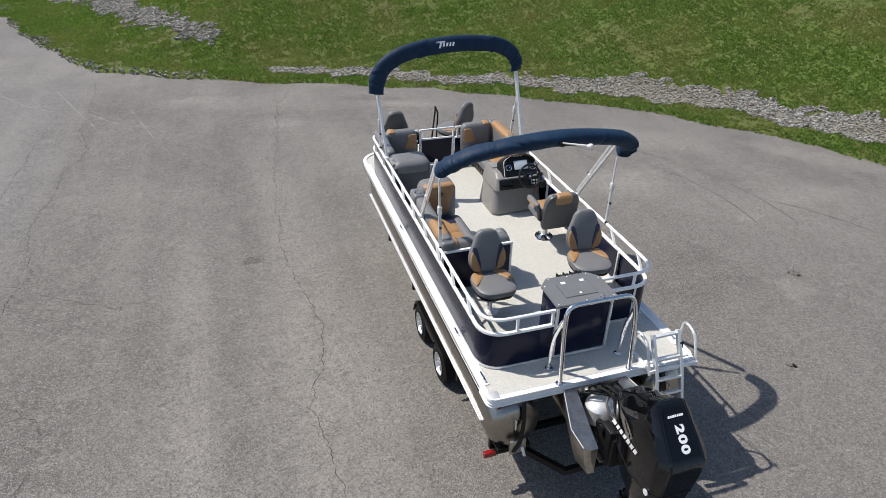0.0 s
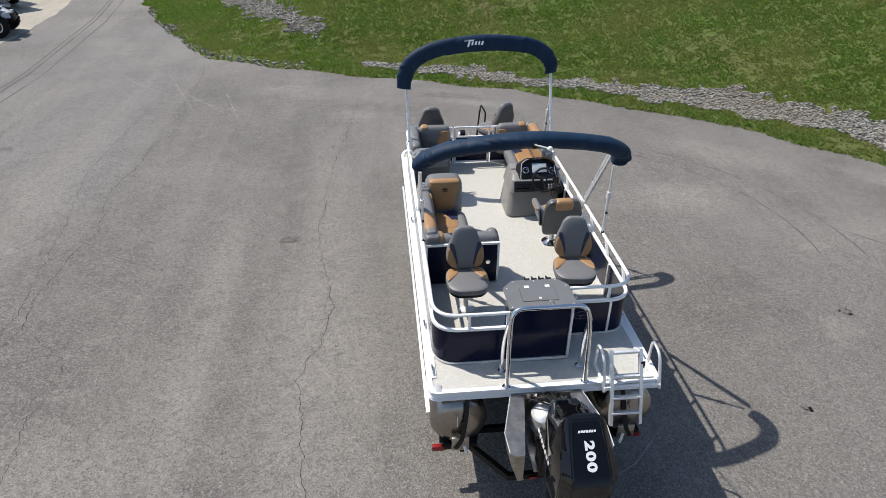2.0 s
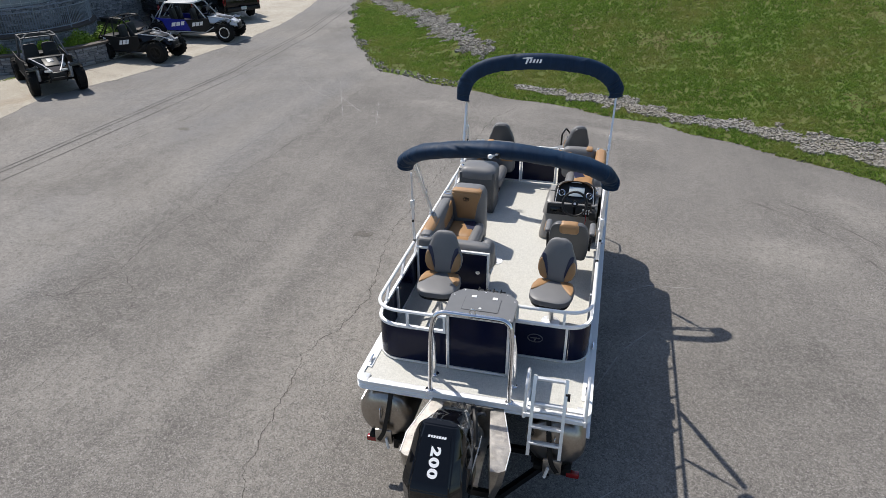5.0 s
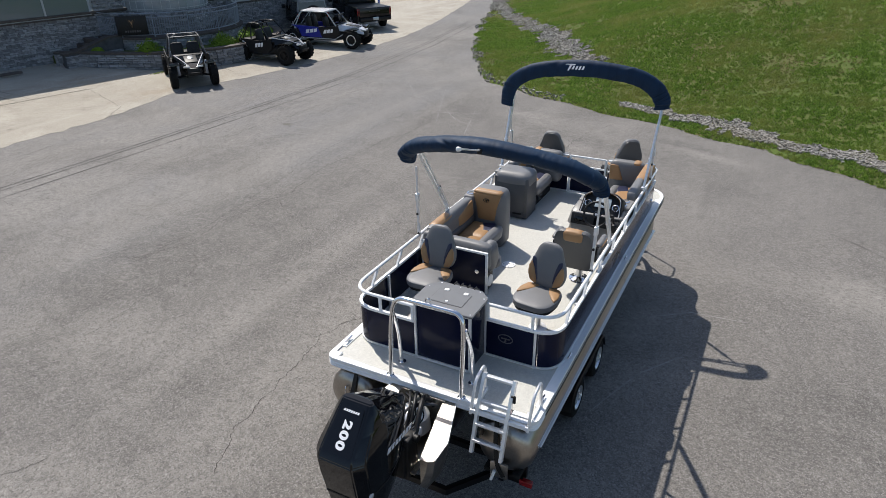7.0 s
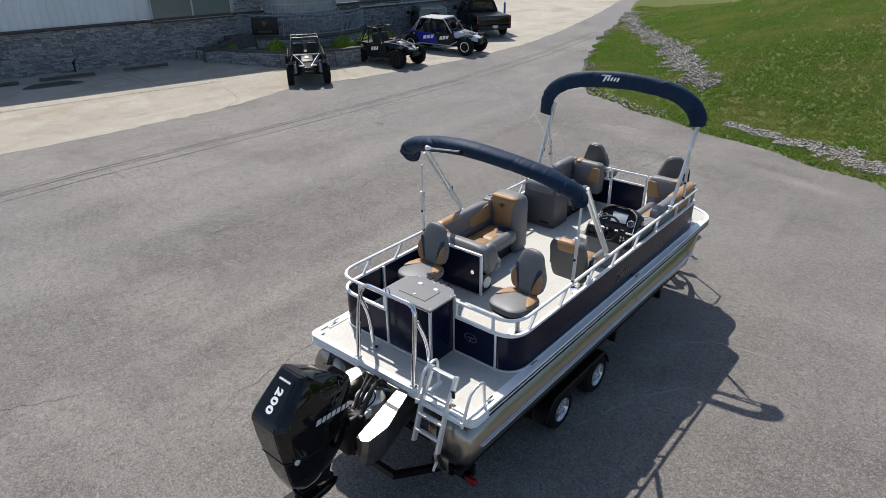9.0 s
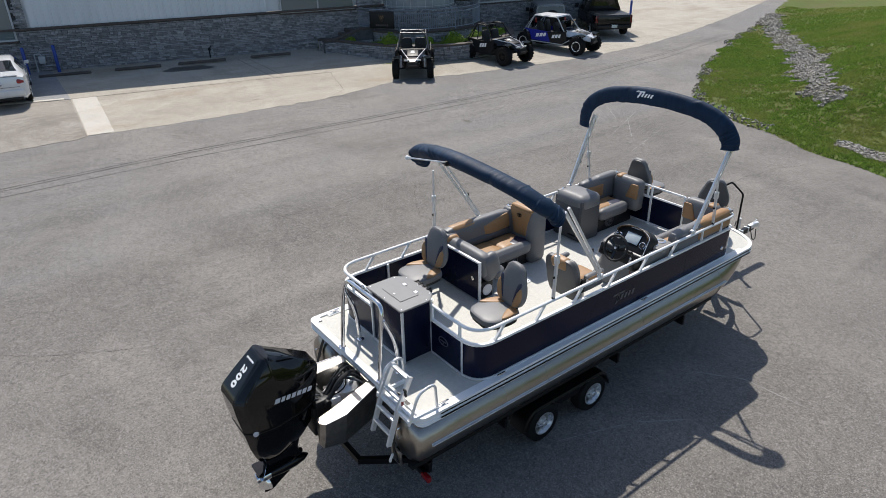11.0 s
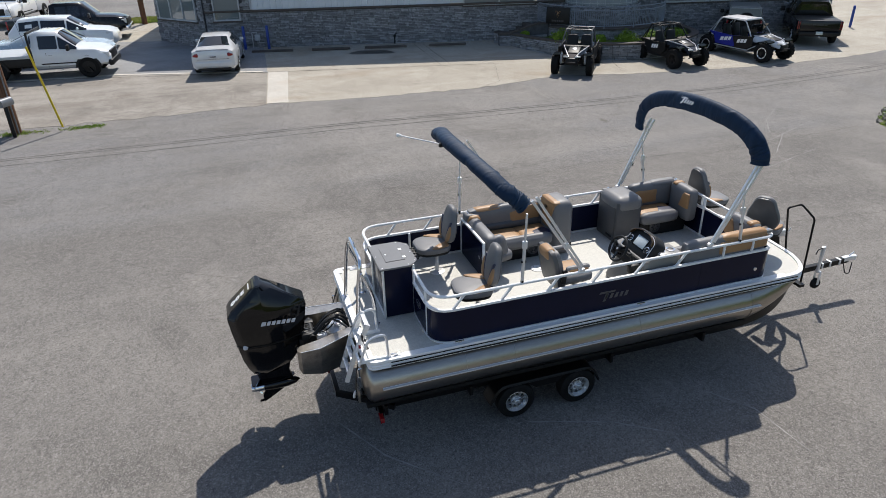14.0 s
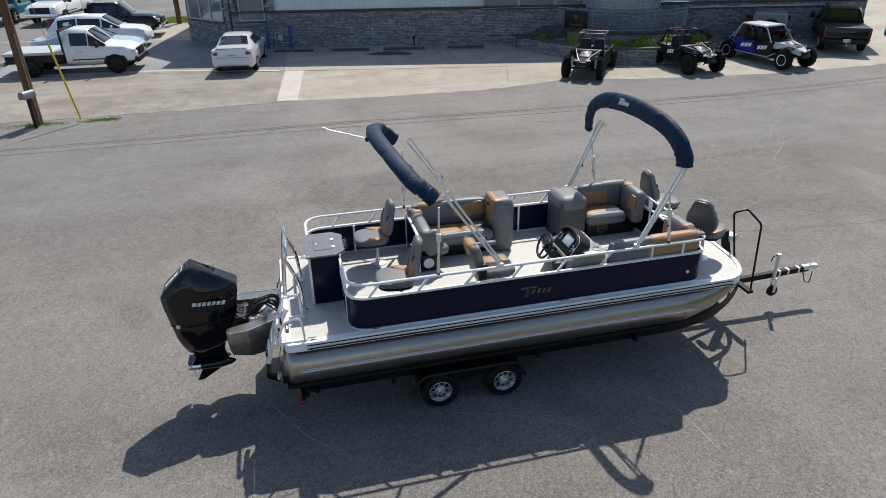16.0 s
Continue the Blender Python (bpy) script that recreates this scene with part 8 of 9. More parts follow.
def off_roader(at, turn, mat, label):
    t = thing("off_road_car", at, turn, label, "car", "parked cars")
    shell([(-2.0, 0.55, 1.12, 0.82, 0.82), (-1.9, 0.5, 1.14, 0.84, 0.82), (0.5, 0.5, 1.14, 0.84, 0.82), (0.6, 0.5, 1.12, 0.80, 0.74), (1.9, 0.55, 1.06, 0.70, 0.66), (2.0, 0.6, 1.0, 0.68, 0.62)], mat, t, "body", "boxy painted body")
    cabin(t, mat, (-1.98, -1.90, 0.35, 0.72), 1.10, 1.70, 0.80, 0.72, (-0.9, -0.1), M_MAILBOX if mat is M_CARBLACK else mat)
    part("spare_wheel", lathe([(0.2, -0.12), (0.36, -0.12), (0.40, -0.08), (0.40, 0.08), (0.36, 0.12), (0.0, 0.12)], 26, "y", (0.05, -2.14, 1.05)), M_RUBBER, t, "spare wheel on the tailgate")
    part("spare_cover", lathe([(0.30, -0.125), (0.26, -0.14), (0.0, -0.14)], 24, "y", (0.05, -2.14, 1.05)), M_BLACK, t)
    part("rear_bumper", box((1.6, 0.2, 0.2), (0, -2.08, 0.55), 0.03), M_BLACK, t)
    part("front_bumper", box((1.6, 0.25, 0.22), (0, 2.08, 0.6), 0.03), M_BLACK, t)
    part("grille", box((0.9, 0.05, 0.4), (0, 2.0, 0.85), 0.03), M_BLACK, t)
    for sx in (-1, 1):
        part("tail_lamp", box((0.10, 0.08, 0.26), (sx * 0.78, -2.0, 0.95), 0.02), M_REDL, t)
        part("head_lamp", lathe([(0.10, 0.0), (0.09, 0.05), (0, 0.06)], 16, "y", (sx * 0.52, 2.0, 0.95)), M_LAMPW, t)
        part("wing_mirror", box((0.18, 0.08, 0.2), (sx * 0.95, 0.45, 1.22), 0.03), M_BLACK, t)
        for y in (-1.25, 1.25):
            part("fender", box((0.26, 0.98, 0.06), (sx * 0.84, y, 0.92), 0.02), M_BLACK, t)
            road_wheel(t, sx * 0.80, y, 0.41, 0.27, M_ALU, sx)
    return t


def utv(at, turn, label, rows=1, wb=2.6, side_mat=None, hood_mat=None, cage=None, graphics=None, roof=False):
    """A sport side-by-side: open tube cage, long-travel wheels, angular panels."""
    t = thing("side_by_side", at, turn, label, "utility vehicle", "side-by-sides")
    fy, ry = wb / 2, -wb / 2
    cm = cage or M_FRAMEGREY
    shell([(ry - 0.15, 0.48, 0.70, 0.45, 0.40), (ry + 0.35, 0.36, 0.80, 0.66, 0.60), (-0.2, 0.34, 0.72, 0.72, 0.70), (fy - 0.75, 0.36, 0.80, 0.66, 0.60), (fy - 0.2, 0.40, 0.78, 0.42, 0.36)], M_BLACK, t, "tub", "black chassis tub")
    shell([(fy - 0.85, 0.74, 1.02, 0.62, 0.56), (fy - 0.45, 0.72, 1.00, 0.55, 0.44), (fy + 0.05, 0.66, 0.90, 0.44, 0.32), (fy + 0.42, 0.58, 0.74, 0.30, 0.20)], hood_mat or M_FRAMEGREY, t, "hood", "angular front panel")
    part("hood_inset", box((0.46, 0.62, 0.06), (0, fy - 0.20, 0.945), 0.02, turn=(-13, 0, 0)), M_BLACK, t)
    part("hood_scoop", box((0.20, 0.30, 0.06), (0, fy - 0.30, 0.99), 0.02, turn=(-13, 0, 0)), M_MAILBOX, t)
    for sx in (-1, 1):
        part("hood_trim", sweep([(sx * 0.52, fy - 0.80, 1.035), (sx * 0.30, fy + 0.0, 0.93), (sx * 0.12, fy + 0.40, 0.76)], 0.018, 6), M_SILVERTXT, t)
    part("windscreen", box((1.0, 0.012, 0.50), (0, fy - 1.06, 1.28), turn=(-38, 0, 0)), M_DARKGLASS, t) if roof else None
    part("nose", box((0.46, 0.18, 0.28), (0, fy + 0.40, 0.60), 0.04), M_BLACK, t)
    part("front_bumper", sweep(fillet([(-0.26, fy + 0.36, 0.42), (-0.22, fy + 0.56, 0.58), (0.22, fy + 0.56, 0.58), (0.26, fy + 0.36, 0.42)], 0.06), 0.025, 8), M_BLACK, t)
    for sx in (-1, 1):
        part("head_lamp", box((0.20, 0.10, 0.06), (sx * 0.24, fy + 0.38, 0.78), 0.015, turn=(0, 0, -sx * 25)), M_LAMPW, t)
        y0, y1 = ry + 0.30, fy - 0.78
        part("door_panel", moved(plate([(y0 - 0.35, 1.02), (y0, 0.86), (y0 + 0.15, 0.50), (y1 - 0.1, 0.44), (y1 + 0.15, 0.66), (y1 + 0.1, 1.0), ((y0 + y1) / 2, 0.94)], -0.015, 0.015), pose(sx * 0.735, 0, 0)), side_mat or M_BLACK, t, "angular side panel")
        if rows > 1:
            part("front_door", moved(plate([((y0 + y1) / 2 + 0.05, 0.93), ((y0 + y1) / 2 + 0.25, 0.45), (y1 - 0.1, 0.43), (y1 + 0.16, 0.66), (y1 + 0.11, 1.01), (y1 - 0.3, 0.98)], -0.018, 0.018), pose(sx * 0.737, 0, 0)), M_BLACK, t, "black front door panel")
        if graphics:
            for gy, gl in graphics:
                part("graphic", moved(bars([gl * 0.3, gl * 0.3, gl * 0.25], 0.16, gl * 0.07, 0.45 * sx), axes((sx * 0.7565, gy, 0.76), (0, sx, 0.12), (0, 0, 1))), M_WHITETXT, t)
        part("lower_trim", sweep([(sx * 0.74, y0 + 0.1, 0.44), (sx * 0.74, y1 - 0.1, 0.40), (sx * 0.72, y1 + 0.3, 0.62)], 0.022, 6), cm, t)
        ft, rt = (sx * 0.66, fy - 0.82, 0.98), (sx * 0.60, ry + 0.05, 0.92)
        f_hi, r_hi = (sx * 0.54, fy - 1.32, 1.60), (sx * 0.54, ry + 0.42, 1.62)
        part("cage_tube", sweep(fillet([ft, f_hi, r_hi, rt], 0.14), 0.027, 8), cm, t, "painted cage tube")
        midy = (f_hi[1] + r_hi[1]) / 2 if rows > 1 else r_hi[1] + 0.10
        part("cage_post", sweep([(sx * 0.54, midy, 1.61), (sx * 0.70, midy + 0.05, 0.80)], 0.025, 8), cm if rows == 1 else M_BLACK, t)
        part("rear_brace", sweep([r_hi, (sx * 0.5, ry - 0.25, 0.86)], 0.022, 8), cm, t)
        for y, r_, w_ in ((fy, 0.40, 0.27), (ry, 0.40, 0.32)):
            road_wheel(t, sx * 0.72, y, r_, w_, M_ALU if rows > 1 else M_BLACK, sx, knob=True)
            part("suspension_arm", sweep([(sx * 0.28, y - 0.15, 0.42), (sx * 0.66, y, 0.36), (sx * 0.28, y + 0.15, 0.42)], 0.022, 6), M_BLACK, t)
            part("shock", lathe([(0.03, 0), (0.05, 0.05), (0.05, 0.45), (0.025, 0.5)], 10, "z", (sx * 0.50, y, 0.42)), M_SILVERTXT, t, "coil-over shock")
        part("fender", moved(shell_fender(), pose(sx * 0.62, fy - 0.1, 0.80, 8, 0, 0)), M_BLACKG, t)
    for y in [fy - 1.32, ry + 0.42] + ([(fy + ry) / 2 - 0.45] if rows > 1 else []):
        part("cross_tube", sweep([(-0.54, y, 1.61), (0.54, y, 1.61)], 0.025, 8), cm, t)
    if roof:
        part("roof_panel", box((1.02, (fy - 1.32) - (ry + 0.42), 0.04), (0, (fy - 1.32 + ry + 0.42) / 2, 1.64), 0.015), M_SILVERTXT, t, "pale roof panel")
    else:
        part("roof_brace", sweep([(-0.5, fy - 1.32, 1.61), (-0.2, ry + 0.42, 1.62)], 0.02, 6), cm, t)
        part("roof_brace", sweep([(0.5, fy - 1.32, 1.61), (0.2, ry + 0.42, 1.62)], 0.02, 6), cm, t)
    for k in range(rows):
        for sx in (-1, 1):
            yy = -0.25 - 0.95 * k + (0.45 if rows > 1 else 0)
            part("bucket_seat", merged(soft((0.46, 0.46, 0.14), (sx * 0.30, yy + 0.15, 0.66), 0.05), soft((0.44, 0.14, 0.72), (sx * 0.30, yy - 0.15, 0.98), 0.06, turn=(10, 0, 0))), M_BLACK, t, "black bucket seat")
    part("steering_wheel", sweep([(-0.30 + 0.16 * math.cos(a), fy - 1.02 + 0.07 * math.sin(a), 1.06 + 0.14 * math.sin(a)) for a in [2 * math.pi * k / 18 for k in range(18)]], 0.015, 6, closed=True), M_BLACK, t)
    part("dash", box((1.15, 0.26, 0.2), (0, fy - 0.88, 0.94), 0.05), M_BLACK, t)
    part("cargo_bed", box((0.9, 0.6, 0.12), (0, ry - 0.02, 0.84), 0.03), M_BLACK, t)
    part("engine_block", box((0.5, 0.5, 0.34), (0, ry, 0.60), 0.05), M_BLACK, t)
    return t


def shell_fender():
    return loft([[(-0.14, y, z), (0.16, y, z - 0.04), (0.16, y, z - 0.07), (-0.14, y, z - 0.05)] for y, z in ((-0.45, 0.0), (-0.2, 0.10), (0.15, 0.11), (0.38, 0.04))])


at, turn = seat_pose(-24.0, -1.25, -0.99, 0.12)
car(at, turn, M_CARPEARL, "pearl white saloon car seen from behind, parked nose to the wall")
at, turn = seat_pose(-24.55, -8.25, 0.06, 1.0)
pickup(at, turn, M_CARWHITE, "white single-cab pickup with a grey flat bed", flatbed=True, crew=False, L=5.3, wb=3.5, r=0.43)
at, turn = seat_pose(-27.2, -8.3, 0.06, 1.0)
car(at, turn, M_CARBLUE, "pale blue saloon car parked beside the flatbed")
at, turn = seat_pose(-30.2, -8.35, 0.05, 1.0)
car(at, turn, M_CARWHITE, "white estate-like family car with dark windows", belt=1.06, r=0.36, suv=True)
at, turn = seat_pose(-33.4, -8.6, 0.03, 1.0)
pickup(at, turn, M_CARBLACK, "black pickup truck parked in the row")
at, turn = seat_pose(-41.2, -12.9, 0.985, -0.17)
pickup(at, turn, M_CARWHITE, "white crew-cab pickup parked nose out", L=5.9)
at, turn = seat_pose(-41.4, -16.0, 0.985, -0.17)
off_roader(at, turn, M_CARTEAL, "teal off-road car parked in the far row")
at, turn = seat_pose(-20.0, 28.05, -0.82, 0.57)
pickup(at, turn, M_CARBLACK, "black crew-cab pickup seen from behind by the shop")
at, turn = seat_pose(-21.3, 24.9, -0.80, 0.60)
off_roader(at, turn, M_CARBLACK, "black off-road car with a grey top by the shop wall")
at, turn = seat_pose(-17.95, 13.5, 0.80, -0.60)
utv(at, turn, "black two-seat side-by-side with a dark open cage", graphics=None, cage=M_VINYL_D, hood_mat=M_BLACKG)
at, turn = seat_pose(-17.5, 17.9, 0.99, 0.08)
utv(at, turn, "dark two-seat side-by-side with pale front panels", graphics=[(-0.15, 0.42)], cage=M_BLACK, wb=2.3, hood_mat=M_BLACKG)
at, turn = seat_pose(-17.5, 22.03, 0.985, 0.17)
utv(at, turn, "blue and white four-seat side-by-side with a pale roof", hood_mat=M_CARPEARL, rows=2, wb=3.1, side_mat=M_UTVBLUE, graphics=[(-0.55, 0.6), (0.35, 0.5)], roof=True)


# ---- cracks, tyre marks, painted wire shadows and stains on the pavement ----
M_CRACK = material("crack_filler_dirt", (0.045, 0.041, 0.037), 0.95, vary=0.3, spec=0.1)
M_WIRESHADE = material("painted_wire_shadow", (0.110, 0.105, 0.100), 0.9, vary=0.25, scale=3, fine=30, spec=0.15)
M_TYREF = material("faint_tyre_mark", (0.14, 0.131, 0.121), 0.9, vary=0.3, scale=3, fine=30, spec=0.15)
M_SCUFF = material("pale_scrape", (0.27, 0.262, 0.25), 0.9, vary=0.3, scale=3, fine=30, spec=0.15)
M_WET = material("damp_concrete", (0.07, 0.066, 0.06), 0.35, vary=0.25, scale=2)


def ribbon(pts, width, lift, jitter, seed, step=0.12):
    """A thin jagged strip on the ground."""
    rnd = random.Random(seed)
    P = [Vector((x, y, 0)) for x, y in pts]
    line = []
    for a, b in zip(P, P[1:]):
        n = max(1, int((b - a).length / step))
        for k in range(n):
            line.append(a.lerp(b, k / n))
    line.append(P[-1])
    bm = bmesh.new()
    prev = None
    drift = 0.0
    for i, p in enumerate(line):
        d = (line[min(i + 1, len(line) - 1)] - line[max(i - 1, 0)]).normalized()
        s = Vector((-d.y, d.x, 0))
        drift = 0.8 * drift + rnd.uniform(-jitter, jitter)
        c = p + s * drift
        w = width * rnd.uniform(0.45, 1.3) * (1 if 0 < i < len(line) - 1 else 0.2)
        pair = [bm.verts.new((q.x, q.y, ground_z(q.x) + lift)) for q in (c - s * w / 2, c + s * w / 2)]
        if prev:
            bm.faces.new((prev[0], pair[0], pair[1], prev[1]))
        prev = pair
    bmesh.ops.recalc_face_normals(bm, faces=bm.faces)
    for f in bm.faces:
        if f.normal.z < 0:
            f.normal_flip()
    return bm


def crack(pts, seed, width=0.022, on=0.003):
    ob = part("pavement_crack", ribbon(pts, width * 0.42, on, 0.028, seed, 0.05), M_CRACK, smooth=False)
    return tagged(ob, "dark jagged crack in the pavement", "crack", kind="structure")

CRACK_LINES = [
    ([(-1.83, 15.95), (-2.35, 14.57), (-2.45, 12.84), (-2.86, 9.56), (-3.01, 6.09), (-2.64, 3.67), (-2.69, 3.08), (-3.04, 1.98), (-2.9, 0.7), (-2.77, -0.26), (-2.46, -0.99)], 0.022),
    ([(-7.56, 18.03), (-7.4, 14.91), (-7.41, 13.49), (-7.08, 12.24), (-7.47, 10.41), (-7.49, 9.32), (-7.63, 8.08), (-7.3, 6.46), (-7.5, 5.3), (-7.54, 4.2), (-7.37, 3.4), (-7.85, 2.29)], 0.022),
    ([(-10.96, 24.5), (-11.33, 18.38), (-11.32, 16.53), (-11.39, 13.71), (-11.4, 11.65), (-11.51, 10.59), (-11.9, 8.0)], 0.020),
    ([(-6.84, 11.86), (-7.38, 11.39), (-7.46, 10.58)], 0.014),
    ([(-9.03, 19.61), (-10.35, 19.14), (-11.26, 18.18)], 0.014),
    ([(-12.65, 14.58), (-12.94, 13.4), (-12.86, 12.98)], 0.014),
    ([(-6.63, -3.54), (-6.67, -2.84), (-6.23, -2.23), (-6.84, -1.6)], 0.013),
    ([(-14.54, -3.92), (-13.86, -3.63)], 0.016),
    ([(-7.2, -5.46), (-6.31, -4.39), (-5.07, -2.91), (-4.47, -1.77)], 0.016),
    ([(-7.16, 3.28), (-6.55, 2.71), (-6.41, 2.28)], 0.016),
    ([(-7.75, 2.11), (-7.66, 3.94), (-7.93, 6.13), (-8.48, 9.34), (-8.3, 13.84)], 0.018),
    ([(-7.7, 6.2), (-5.8, 5.04), (-5.01, 5.33)], 0.016),
    ([(-8.38, 2.18), (-7.66, 2.43), (-6.59, 2.83)], 0.014),
    ([(-6.43, 0.12), (-6.39, 0.81), (-6.52, 1.51), (-6.41, 1.77)], 0.014),
    ([(-7.32, 5.97), (-6.55, 6.42), (-5.9, 7.3)], 0.014),
    ([(-12.69, 2.09), (-12.59, 3.51), (-12.29, 4.2), (-11.76, 5.22), (-12.08, 6.35)], 0.016),
    ([(-11.76, 5.22), (-11.3, 5.62), (-11.28, 6.79), (-11.0, 8.6)], 0.014),
    ([(-15.39, 2.47), (-15.07, 3.32), (-15.19, 4.14), (-15.4, 6.46), (-15.01, 8.02), (-15.05, 9.3)], 0.016),
    ([(-13.69, 2.8), (-12.77, 2.8), (-12.18, 2.75)], 0.014),
    ([(-5.65, -2.06), (-5.69, -1.73), (-5.77, -1.46)], 0.012),
    ([(-7.85, 2.29), (-8.83, 2.32)], 0.014),
]
for k, (line, wide) in enumerate(CRACK_LINES):
    crack(line, 30 + k, wide)
crack([(-16.3, 8.3), (-16.9, 9.4), (-18.5, 9.9), (-19.8, 10.4), (-21.5, 9.9)], 50, 0.03, 0.008)
crack([(-17.2, 15.2), (-18.4, 15.6), (-19.2, 16.4)], 51, 0.03, 0.008)
# three thin dark strips paint the shadows of overhead wires on the road
for k, off in enumerate((0.0, 0.17, 0.62)):
    ob = part("tyre_mark", ribbon([(-13.7 + off, -14), (-13.55 + off, -4), (-13.6 + off, 2), (-13.35 + off, 7), (-13.2 + off, 12), (-13.1 + off, 17), (-13.7 + off, 25), (-14.9 + off, 33)], 0.05, 0.004, 0.004, 90 + k, 0.5), M_WIRESHADE, smooth=False)
    tagged(ob, "long painted shadow of an overhead wire along the road", "tyre mark", kind="structure")
for k, (x0, y0, r0, sweep_a) in enumerate([(1.5, 5.5, 5.2, (-0.2, 1.0)), (1.2, 5.0, 6.3, (-0.1, 0.9)), (4.0, 2.0, 5.0, (-0.3, 0.8))]):
    pts = [(x0 + r0 * math.cos(a), y0 + r0 * math.sin(a)) for a in np.linspace(sweep_a[0], sweep_a[1], 14)]
    tagged(part("tyre_mark", ribbon(pts, 0.045, 0.004, 0.003, 120 + k, 0.4), M_TYREF, smooth=False), "faint curved tyre mark on the asphalt", "tyre mark", kind="structure")

SCRAPES = [((-10.88, 18.09), (-9.15, 15.84), (-7.93, 14.87)), ((-7.91, 15.39), (-6.45, 13.77)), ((-7.6, 14.2), (-6.0, 14.9)), ((-8.6, 17.2), (-6.9, 13.2)), ((-6.4, 15.2), (-5.6, 12.6)), ((1.35, 2.2), (1.75, 3.3), (2.3, 4.1)), ((1.5, 4.9), (2.2, 5.4), (3.2, 5.5)), ((0.4, -0.4), (1.3, 0.1), (2.1, 0.9))]
for k, pts in enumerate(SCRAPES):
    tagged(part("scrape", ribbon(pts, 0.022, 0.0032, 0.004, 160 + k, 0.2), M_SCUFF, smooth=False), "thin pale scrape on the asphalt", "scrape", kind="structure")


def patch(name, label, mat, cx, cy, rx, ry, turn, seed, lift=0.0022):
    """A thin ragged patch on the pavement with flecks scattered round its rim."""
    rnd = random.Random(seed)
    ph = [rnd.uniform(0, 6.28) for _ in range(7)]
    ca, sa = math.cos(turn), math.sin(turn)
    bm = bmesh.new()

    def flat(pts):
        f = bm.faces.new([bm.verts.new((x, y, ground_z(x) + lift)) for x, y in pts])
        f.normal_update()
        if f.normal.z < 0:
            f.normal_flip()

    def rim(a):
        return 1 + 0.22 * math.sin(2 * a + ph[0]) + 0.14 * math.sin(5 * a + ph[1]) + 0.08 * math.sin(11 * a + ph[2]) + 0.06 * math.sin(23 * a + ph[3]) + 0.05 * math.sin(47 * a + ph[4])

    def at(a, k):
        x, y = rx * k * rim(a) * math.cos(a), ry * k * rim(a) * math.sin(a)
        return cx + x * ca - y * sa, cy + x * sa + y * ca
    flat([at(2 * math.pi * k / 140, 0.72) for k in range(140)])
    for k in range(int(160 * (rx + ry))):
        a = rnd.uniform(0, 6.28)
        x, y = at(a, 0.72 + abs(rnd.gauss(0, 0.26)))
        r = rnd.uniform(0.008, 0.034)
        flat([(x + r * rnd.uniform(0.5, 1.2) * math.cos(b), y + r * rnd.uniform(0.5, 1.2) * math.sin(b)) for b in (0, 1.26, 2.5, 3.77, 5.03)])
    return tagged(part(name, bm, mat, smooth=False), label, "stain", kind="structure")


for k, (cx, cy, rx, ry, turn) in enumerate([(4.0, 0.80, 0.06, 0.05, 0), (5.93, 2.87, 0.11, 0.09, 0), (-10.9, 10.7, 0.16, 0.12, 0), (-3.56, 6.03, 0.16, 0.13, 0)]):
    patch("oil_spot", "dark brown oil spot on the asphalt", M_OILASP, cx, cy, rx, ry, turn, 340 + k, 0.0034)
stain_o = [wall_point(5.9 + 0.75 * math.cos(a) * (1 + 0.25 * math.sin(3 * a)) + (0.5 if math.cos(a) > 0 else 0), 2.0 + 0.55 * math.sin(a) * (1 + 0.2 * math.cos(2 * a)), 0) for a in [2 * math.pi * k / 24 for k in range(24)]]
tagged(part("damp_stain", draped([(x, y) for x, y, z in stain_o], 0.009), M_WET, smooth=False), "dark damp stain on the concrete", "stain", kind="structure")
for k, s in enumerate((0.35, 8.3, 8.75)):
    a, b = wall_point(s, 0.3, 0), wall_point(s + 0.9 * (k > 0), 5.2, 0)
    tagged(part("pavement_joint", ribbon([a[:2], b[:2]], 0.02, 0.0085, 0.001, 60 + k, 0.8), M_CRACK, smooth=False), "straight joint between concrete slabs", "joint", kind="structure")
a, b = wall_point(-2.5, 5.55, 0), wall_point(12.0, 5.3, 0)
tagged(part("pavement_joint", ribbon([(-23.9, -9), a[:2], b[:2]], 0.03, 0.0145, 0.002, 70, 0.8), M_CRACK, smooth=False), "long joint along the parking bays", "joint", kind="structure")

# ---- stones of the walls ----
M_STONE_J = M_STONE.copy()
M_STONE_J.name = "grey_ledge_stone_joined"
_nt = M_STONE_J.node_tree
for _n in list(_nt.nodes):
    if _n.bl_idname == "ShaderNodeObjectInfo":
        _g = _nt.nodes.new("ShaderNodeNewGeometry")
        for _l in list(_n.outputs["Random"].links):
            _nt.links.new(_g.outputs["Random Per Island"], _l.to_socket)
        _nt.nodes.remove(_n)


def stone_mesh(seed):
    """A unit ledge stone with chipped edges, its back at y = 0 and its face towards -y."""
    rnd = random.Random(seed)
    front = [(-0.5, -0.5), (0.0, -0.5), (0.5, -0.5), (0.5, 0.5), (0.1, 0.5), (-0.5, 0.5)]
    j = lambda a: a + rnd.uniform(-0.045, 0.045)
    base = [(j(x), 0.2, j(z)) for x, z in front]
    mid = [(x, -0.6, z) for x, y, z in base]
    face = [(x * 0.93, -1.0 + rnd.uniform(-0.25, 0.15), z * 0.86) for x, y, z in base]
    bm = loft([base, mid, face])
    me = bpy.data.meshes.new("stone")
    bm.to_mesh(me)
    bm.free()
    me.materials.append(M_STONE)
    return me


STONES = [stone_mesh(40 + k) for k in range(8)]
STONE_V = [np.array([v.co for v in m.vertices]) for m in STONES]
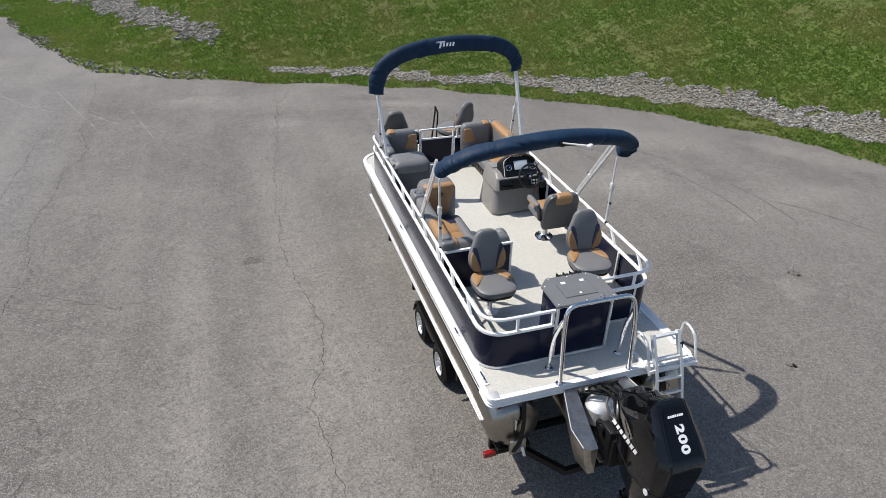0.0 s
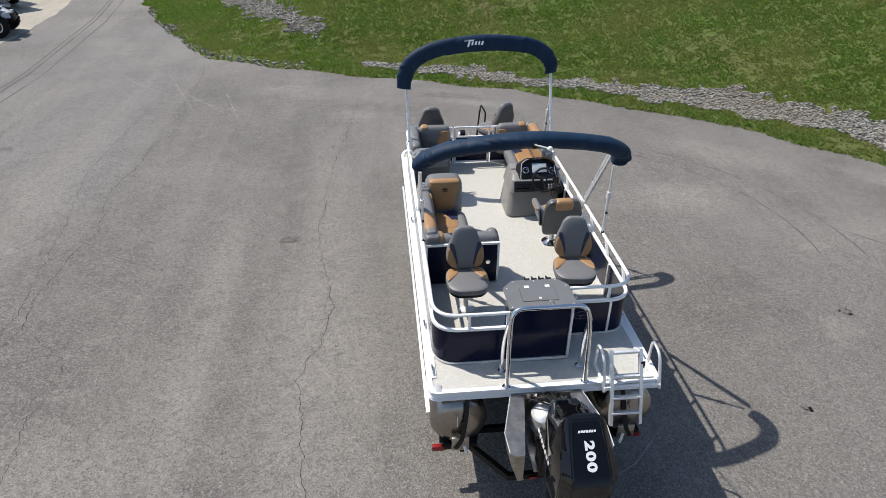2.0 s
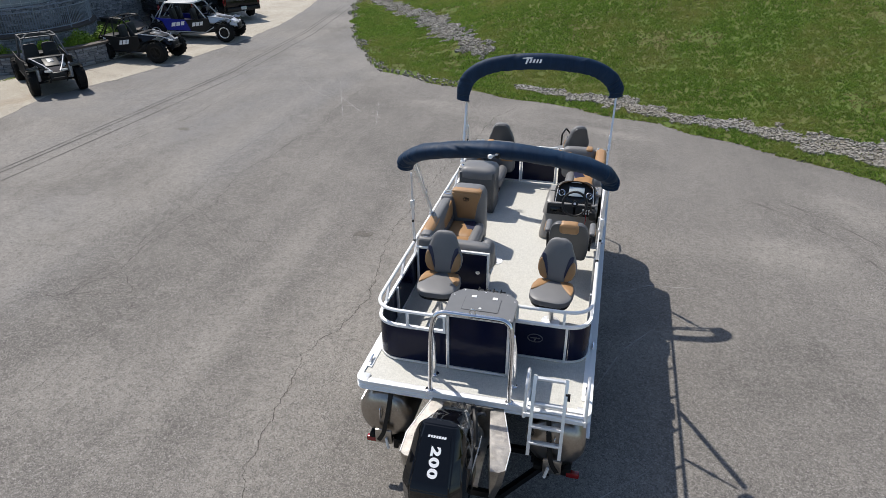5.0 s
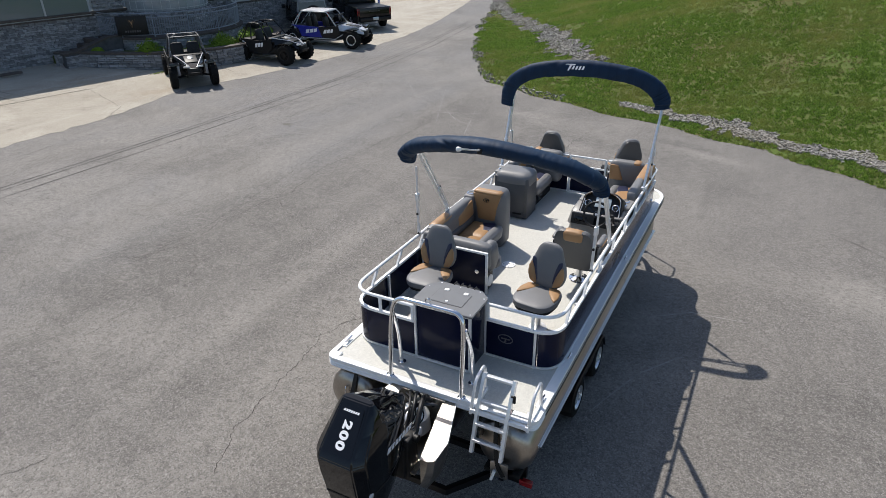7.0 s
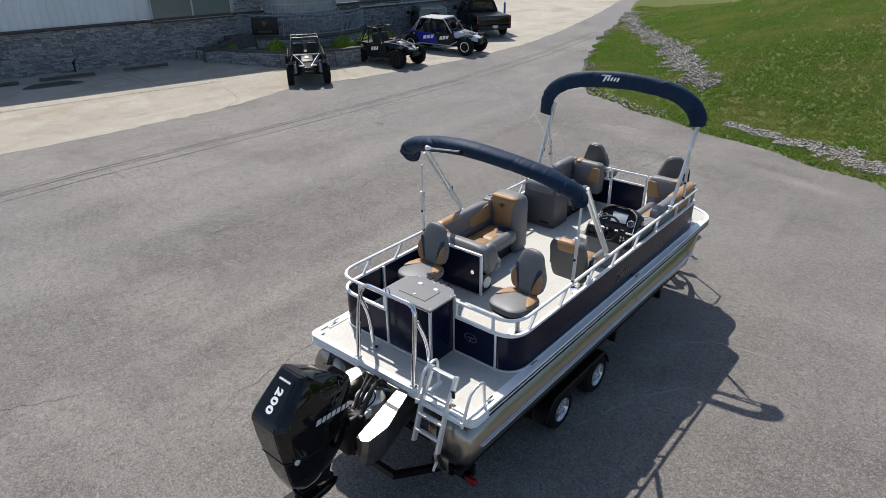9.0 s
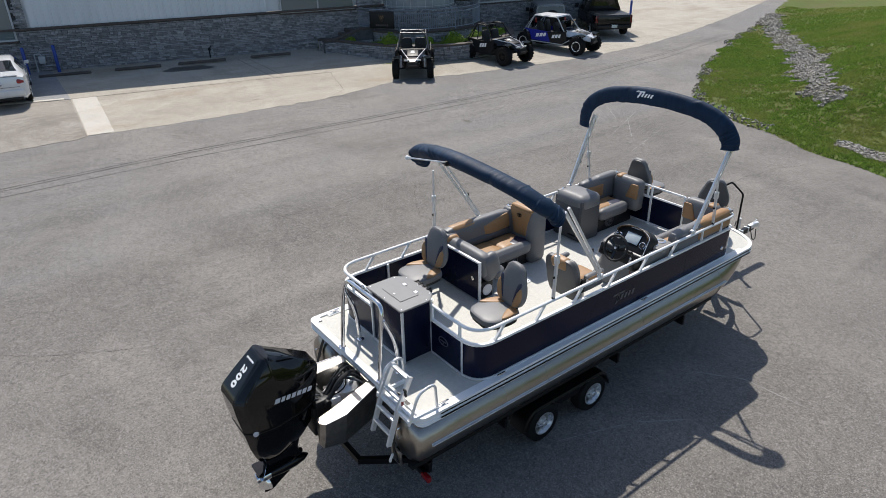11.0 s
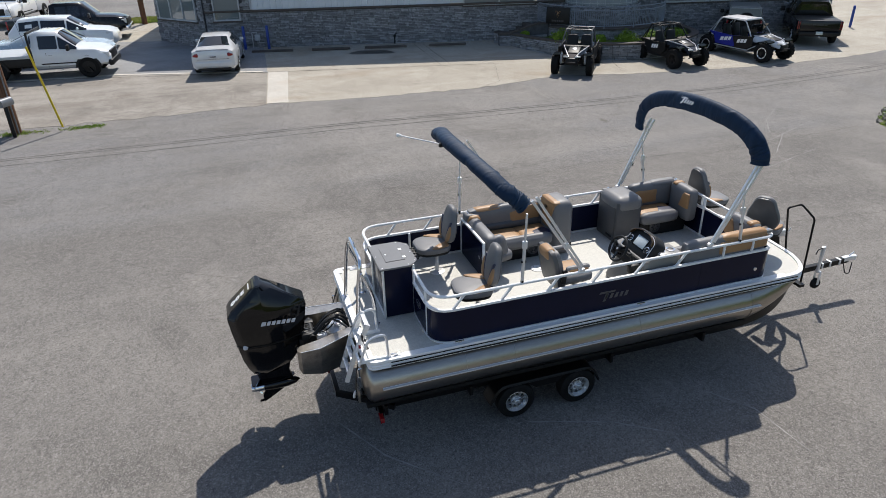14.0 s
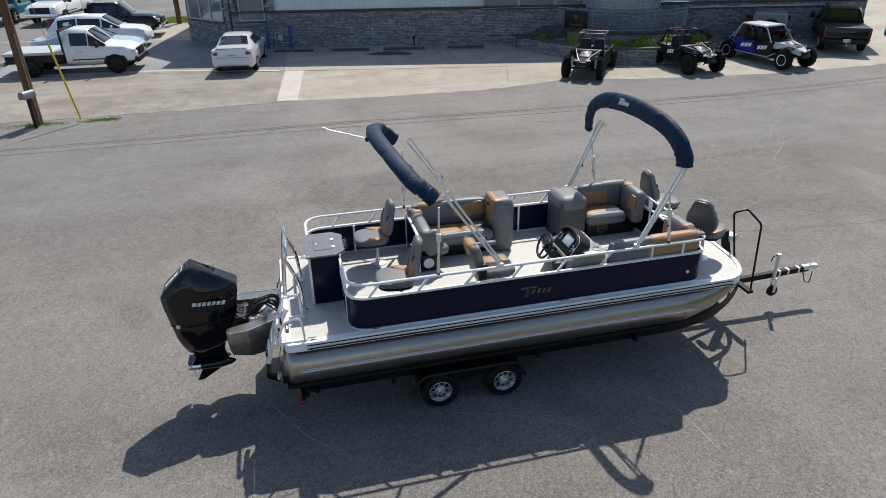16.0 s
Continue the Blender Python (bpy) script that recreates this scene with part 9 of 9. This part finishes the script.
STONE_F = [[list(p.vertices) for p in m.polygons] for m in STONES]


def courses(x0, x1, z0, z1, rnd, skip=lambda x, z: False):
    """Rows of ledge stones: (x, z, length, height)."""
    out = []
    z = z0
    while z < z1 - 0.04:
        h = min(rnd.choice((0.05, 0.06, 0.075, 0.09, 0.12)), z1 - z)
        x = x0 - rnd.uniform(0, 0.2)
        while x < x1:
            l = rnd.uniform(0.10, 0.20) if rnd.random() < 0.45 else rnd.uniform(0.2, 0.42)
            a, b = max(x, x0), min(x + l, x1)
            if b - a > 0.05 and not skip((a + b) / 2, z + h / 2):
                out.append(((a + b) / 2, z + h / 2, b - a, h))
            x += l
        z += h
    return out


def lay(parent, items, place, rnd, keep=None):
    """Lay the stones: those that keep() picks as single parts, the rest as one joined mesh."""
    V, F, n, singles = [], [], 0, 0
    for x, z, l, h in items:
        k = rnd.randrange(8)
        m = place(x, z) @ Matrix.Diagonal((l - 0.010, 0.035 * rnd.uniform(0.4, 1.9), h - 0.010, 1))
        if keep and keep(x, z) and singles < 300:
            ob = new("stone", STONES[k])
            ob.parent = parent
            ob.matrix_basis = m
            singles += 1
        else:
            mm = np.array(m)
            v = STONE_V[k] @ mm[:3, :3].T + mm[:3, 3]
            V.append(v)
            F += [[i + n for i in f] for f in STONE_F[k]]
            n += len(v)
    if V:
        me = bpy.data.meshes.new("stones")
        me.from_pydata(np.concatenate(V).tolist(), [], F)
        me.materials.append(M_STONE_J)
        ob = new("stones", me)
        ob.parent = parent
        tagged(ob, "grey ledge stones", kind="stuff")


rs = random.Random(77)
lay(building, courses(LEN0, 31.0, -0.12, LEDGE - 0.05, rs) + courses(LEN0, 0.3, LEDGE - 0.05, 5.6, rs, lambda x, z: -1.55 < x < -0.1 and 1.35 < z < 3.7) + courses(14.75, 16.1, LEDGE, 5.6, rs), lambda x, z: pose(x, 0.02, z), rs, lambda x, z: 4.2 < x < 10.0 and z < LEDGE)
lay(bay, courses(0.0, CLEN, -0.15, 5.4, rs, lambda x, z: 0.25 < x < CLEN - 0.4 and 1.27 < z < 3.5), lambda x, z: pose(x, 0.02, z), rs)


def on_curve(pts):
    L = [0.0]
    for a, b in zip(pts, pts[1:]):
        L.append(L[-1] + (b - a).length)

    def place(s, z, out=0.0):
        for i in range(len(pts) - 1):
            if s <= L[i + 1] or i == len(pts) - 2:
                d = (pts[i + 1] - pts[i]).normalized()
                p = pts[i] + d * (s - L[i]) + Vector((d.y, -d.x, 0)) * out
                return pose(p.x, p.y, z, 0, 0, math.degrees(math.atan2(d.y, d.x)))
    return place, L[-1]


pc, pl = on_curve(PLS)
lay(planter, courses(0, pl, -0.1, 0.56, rs), lambda x, z: pc(x, z, 0.13), rs, lambda x, z: 2.0 < x < 9.5)
dc, dl = on_curve([Vector((x, y, 0)) for x, y in deck_o])
lay(patio, courses(0, dl, -0.1, DECKZ - 0.09, rs), lambda x, z: dc(x, z), rs)
lay(tower, courses(0, math.pi * 1.98, 0.75, 1.75, rs), lambda x, z: on_curve([Vector((x, y, 0)) for x, y in arc_pts(1.98)])[0](x, z), rs)
lay(steps, courses(0.0, 2.45, 0.0, 0.52, rs), lambda x, z: pose(x, -1.45, z), rs)
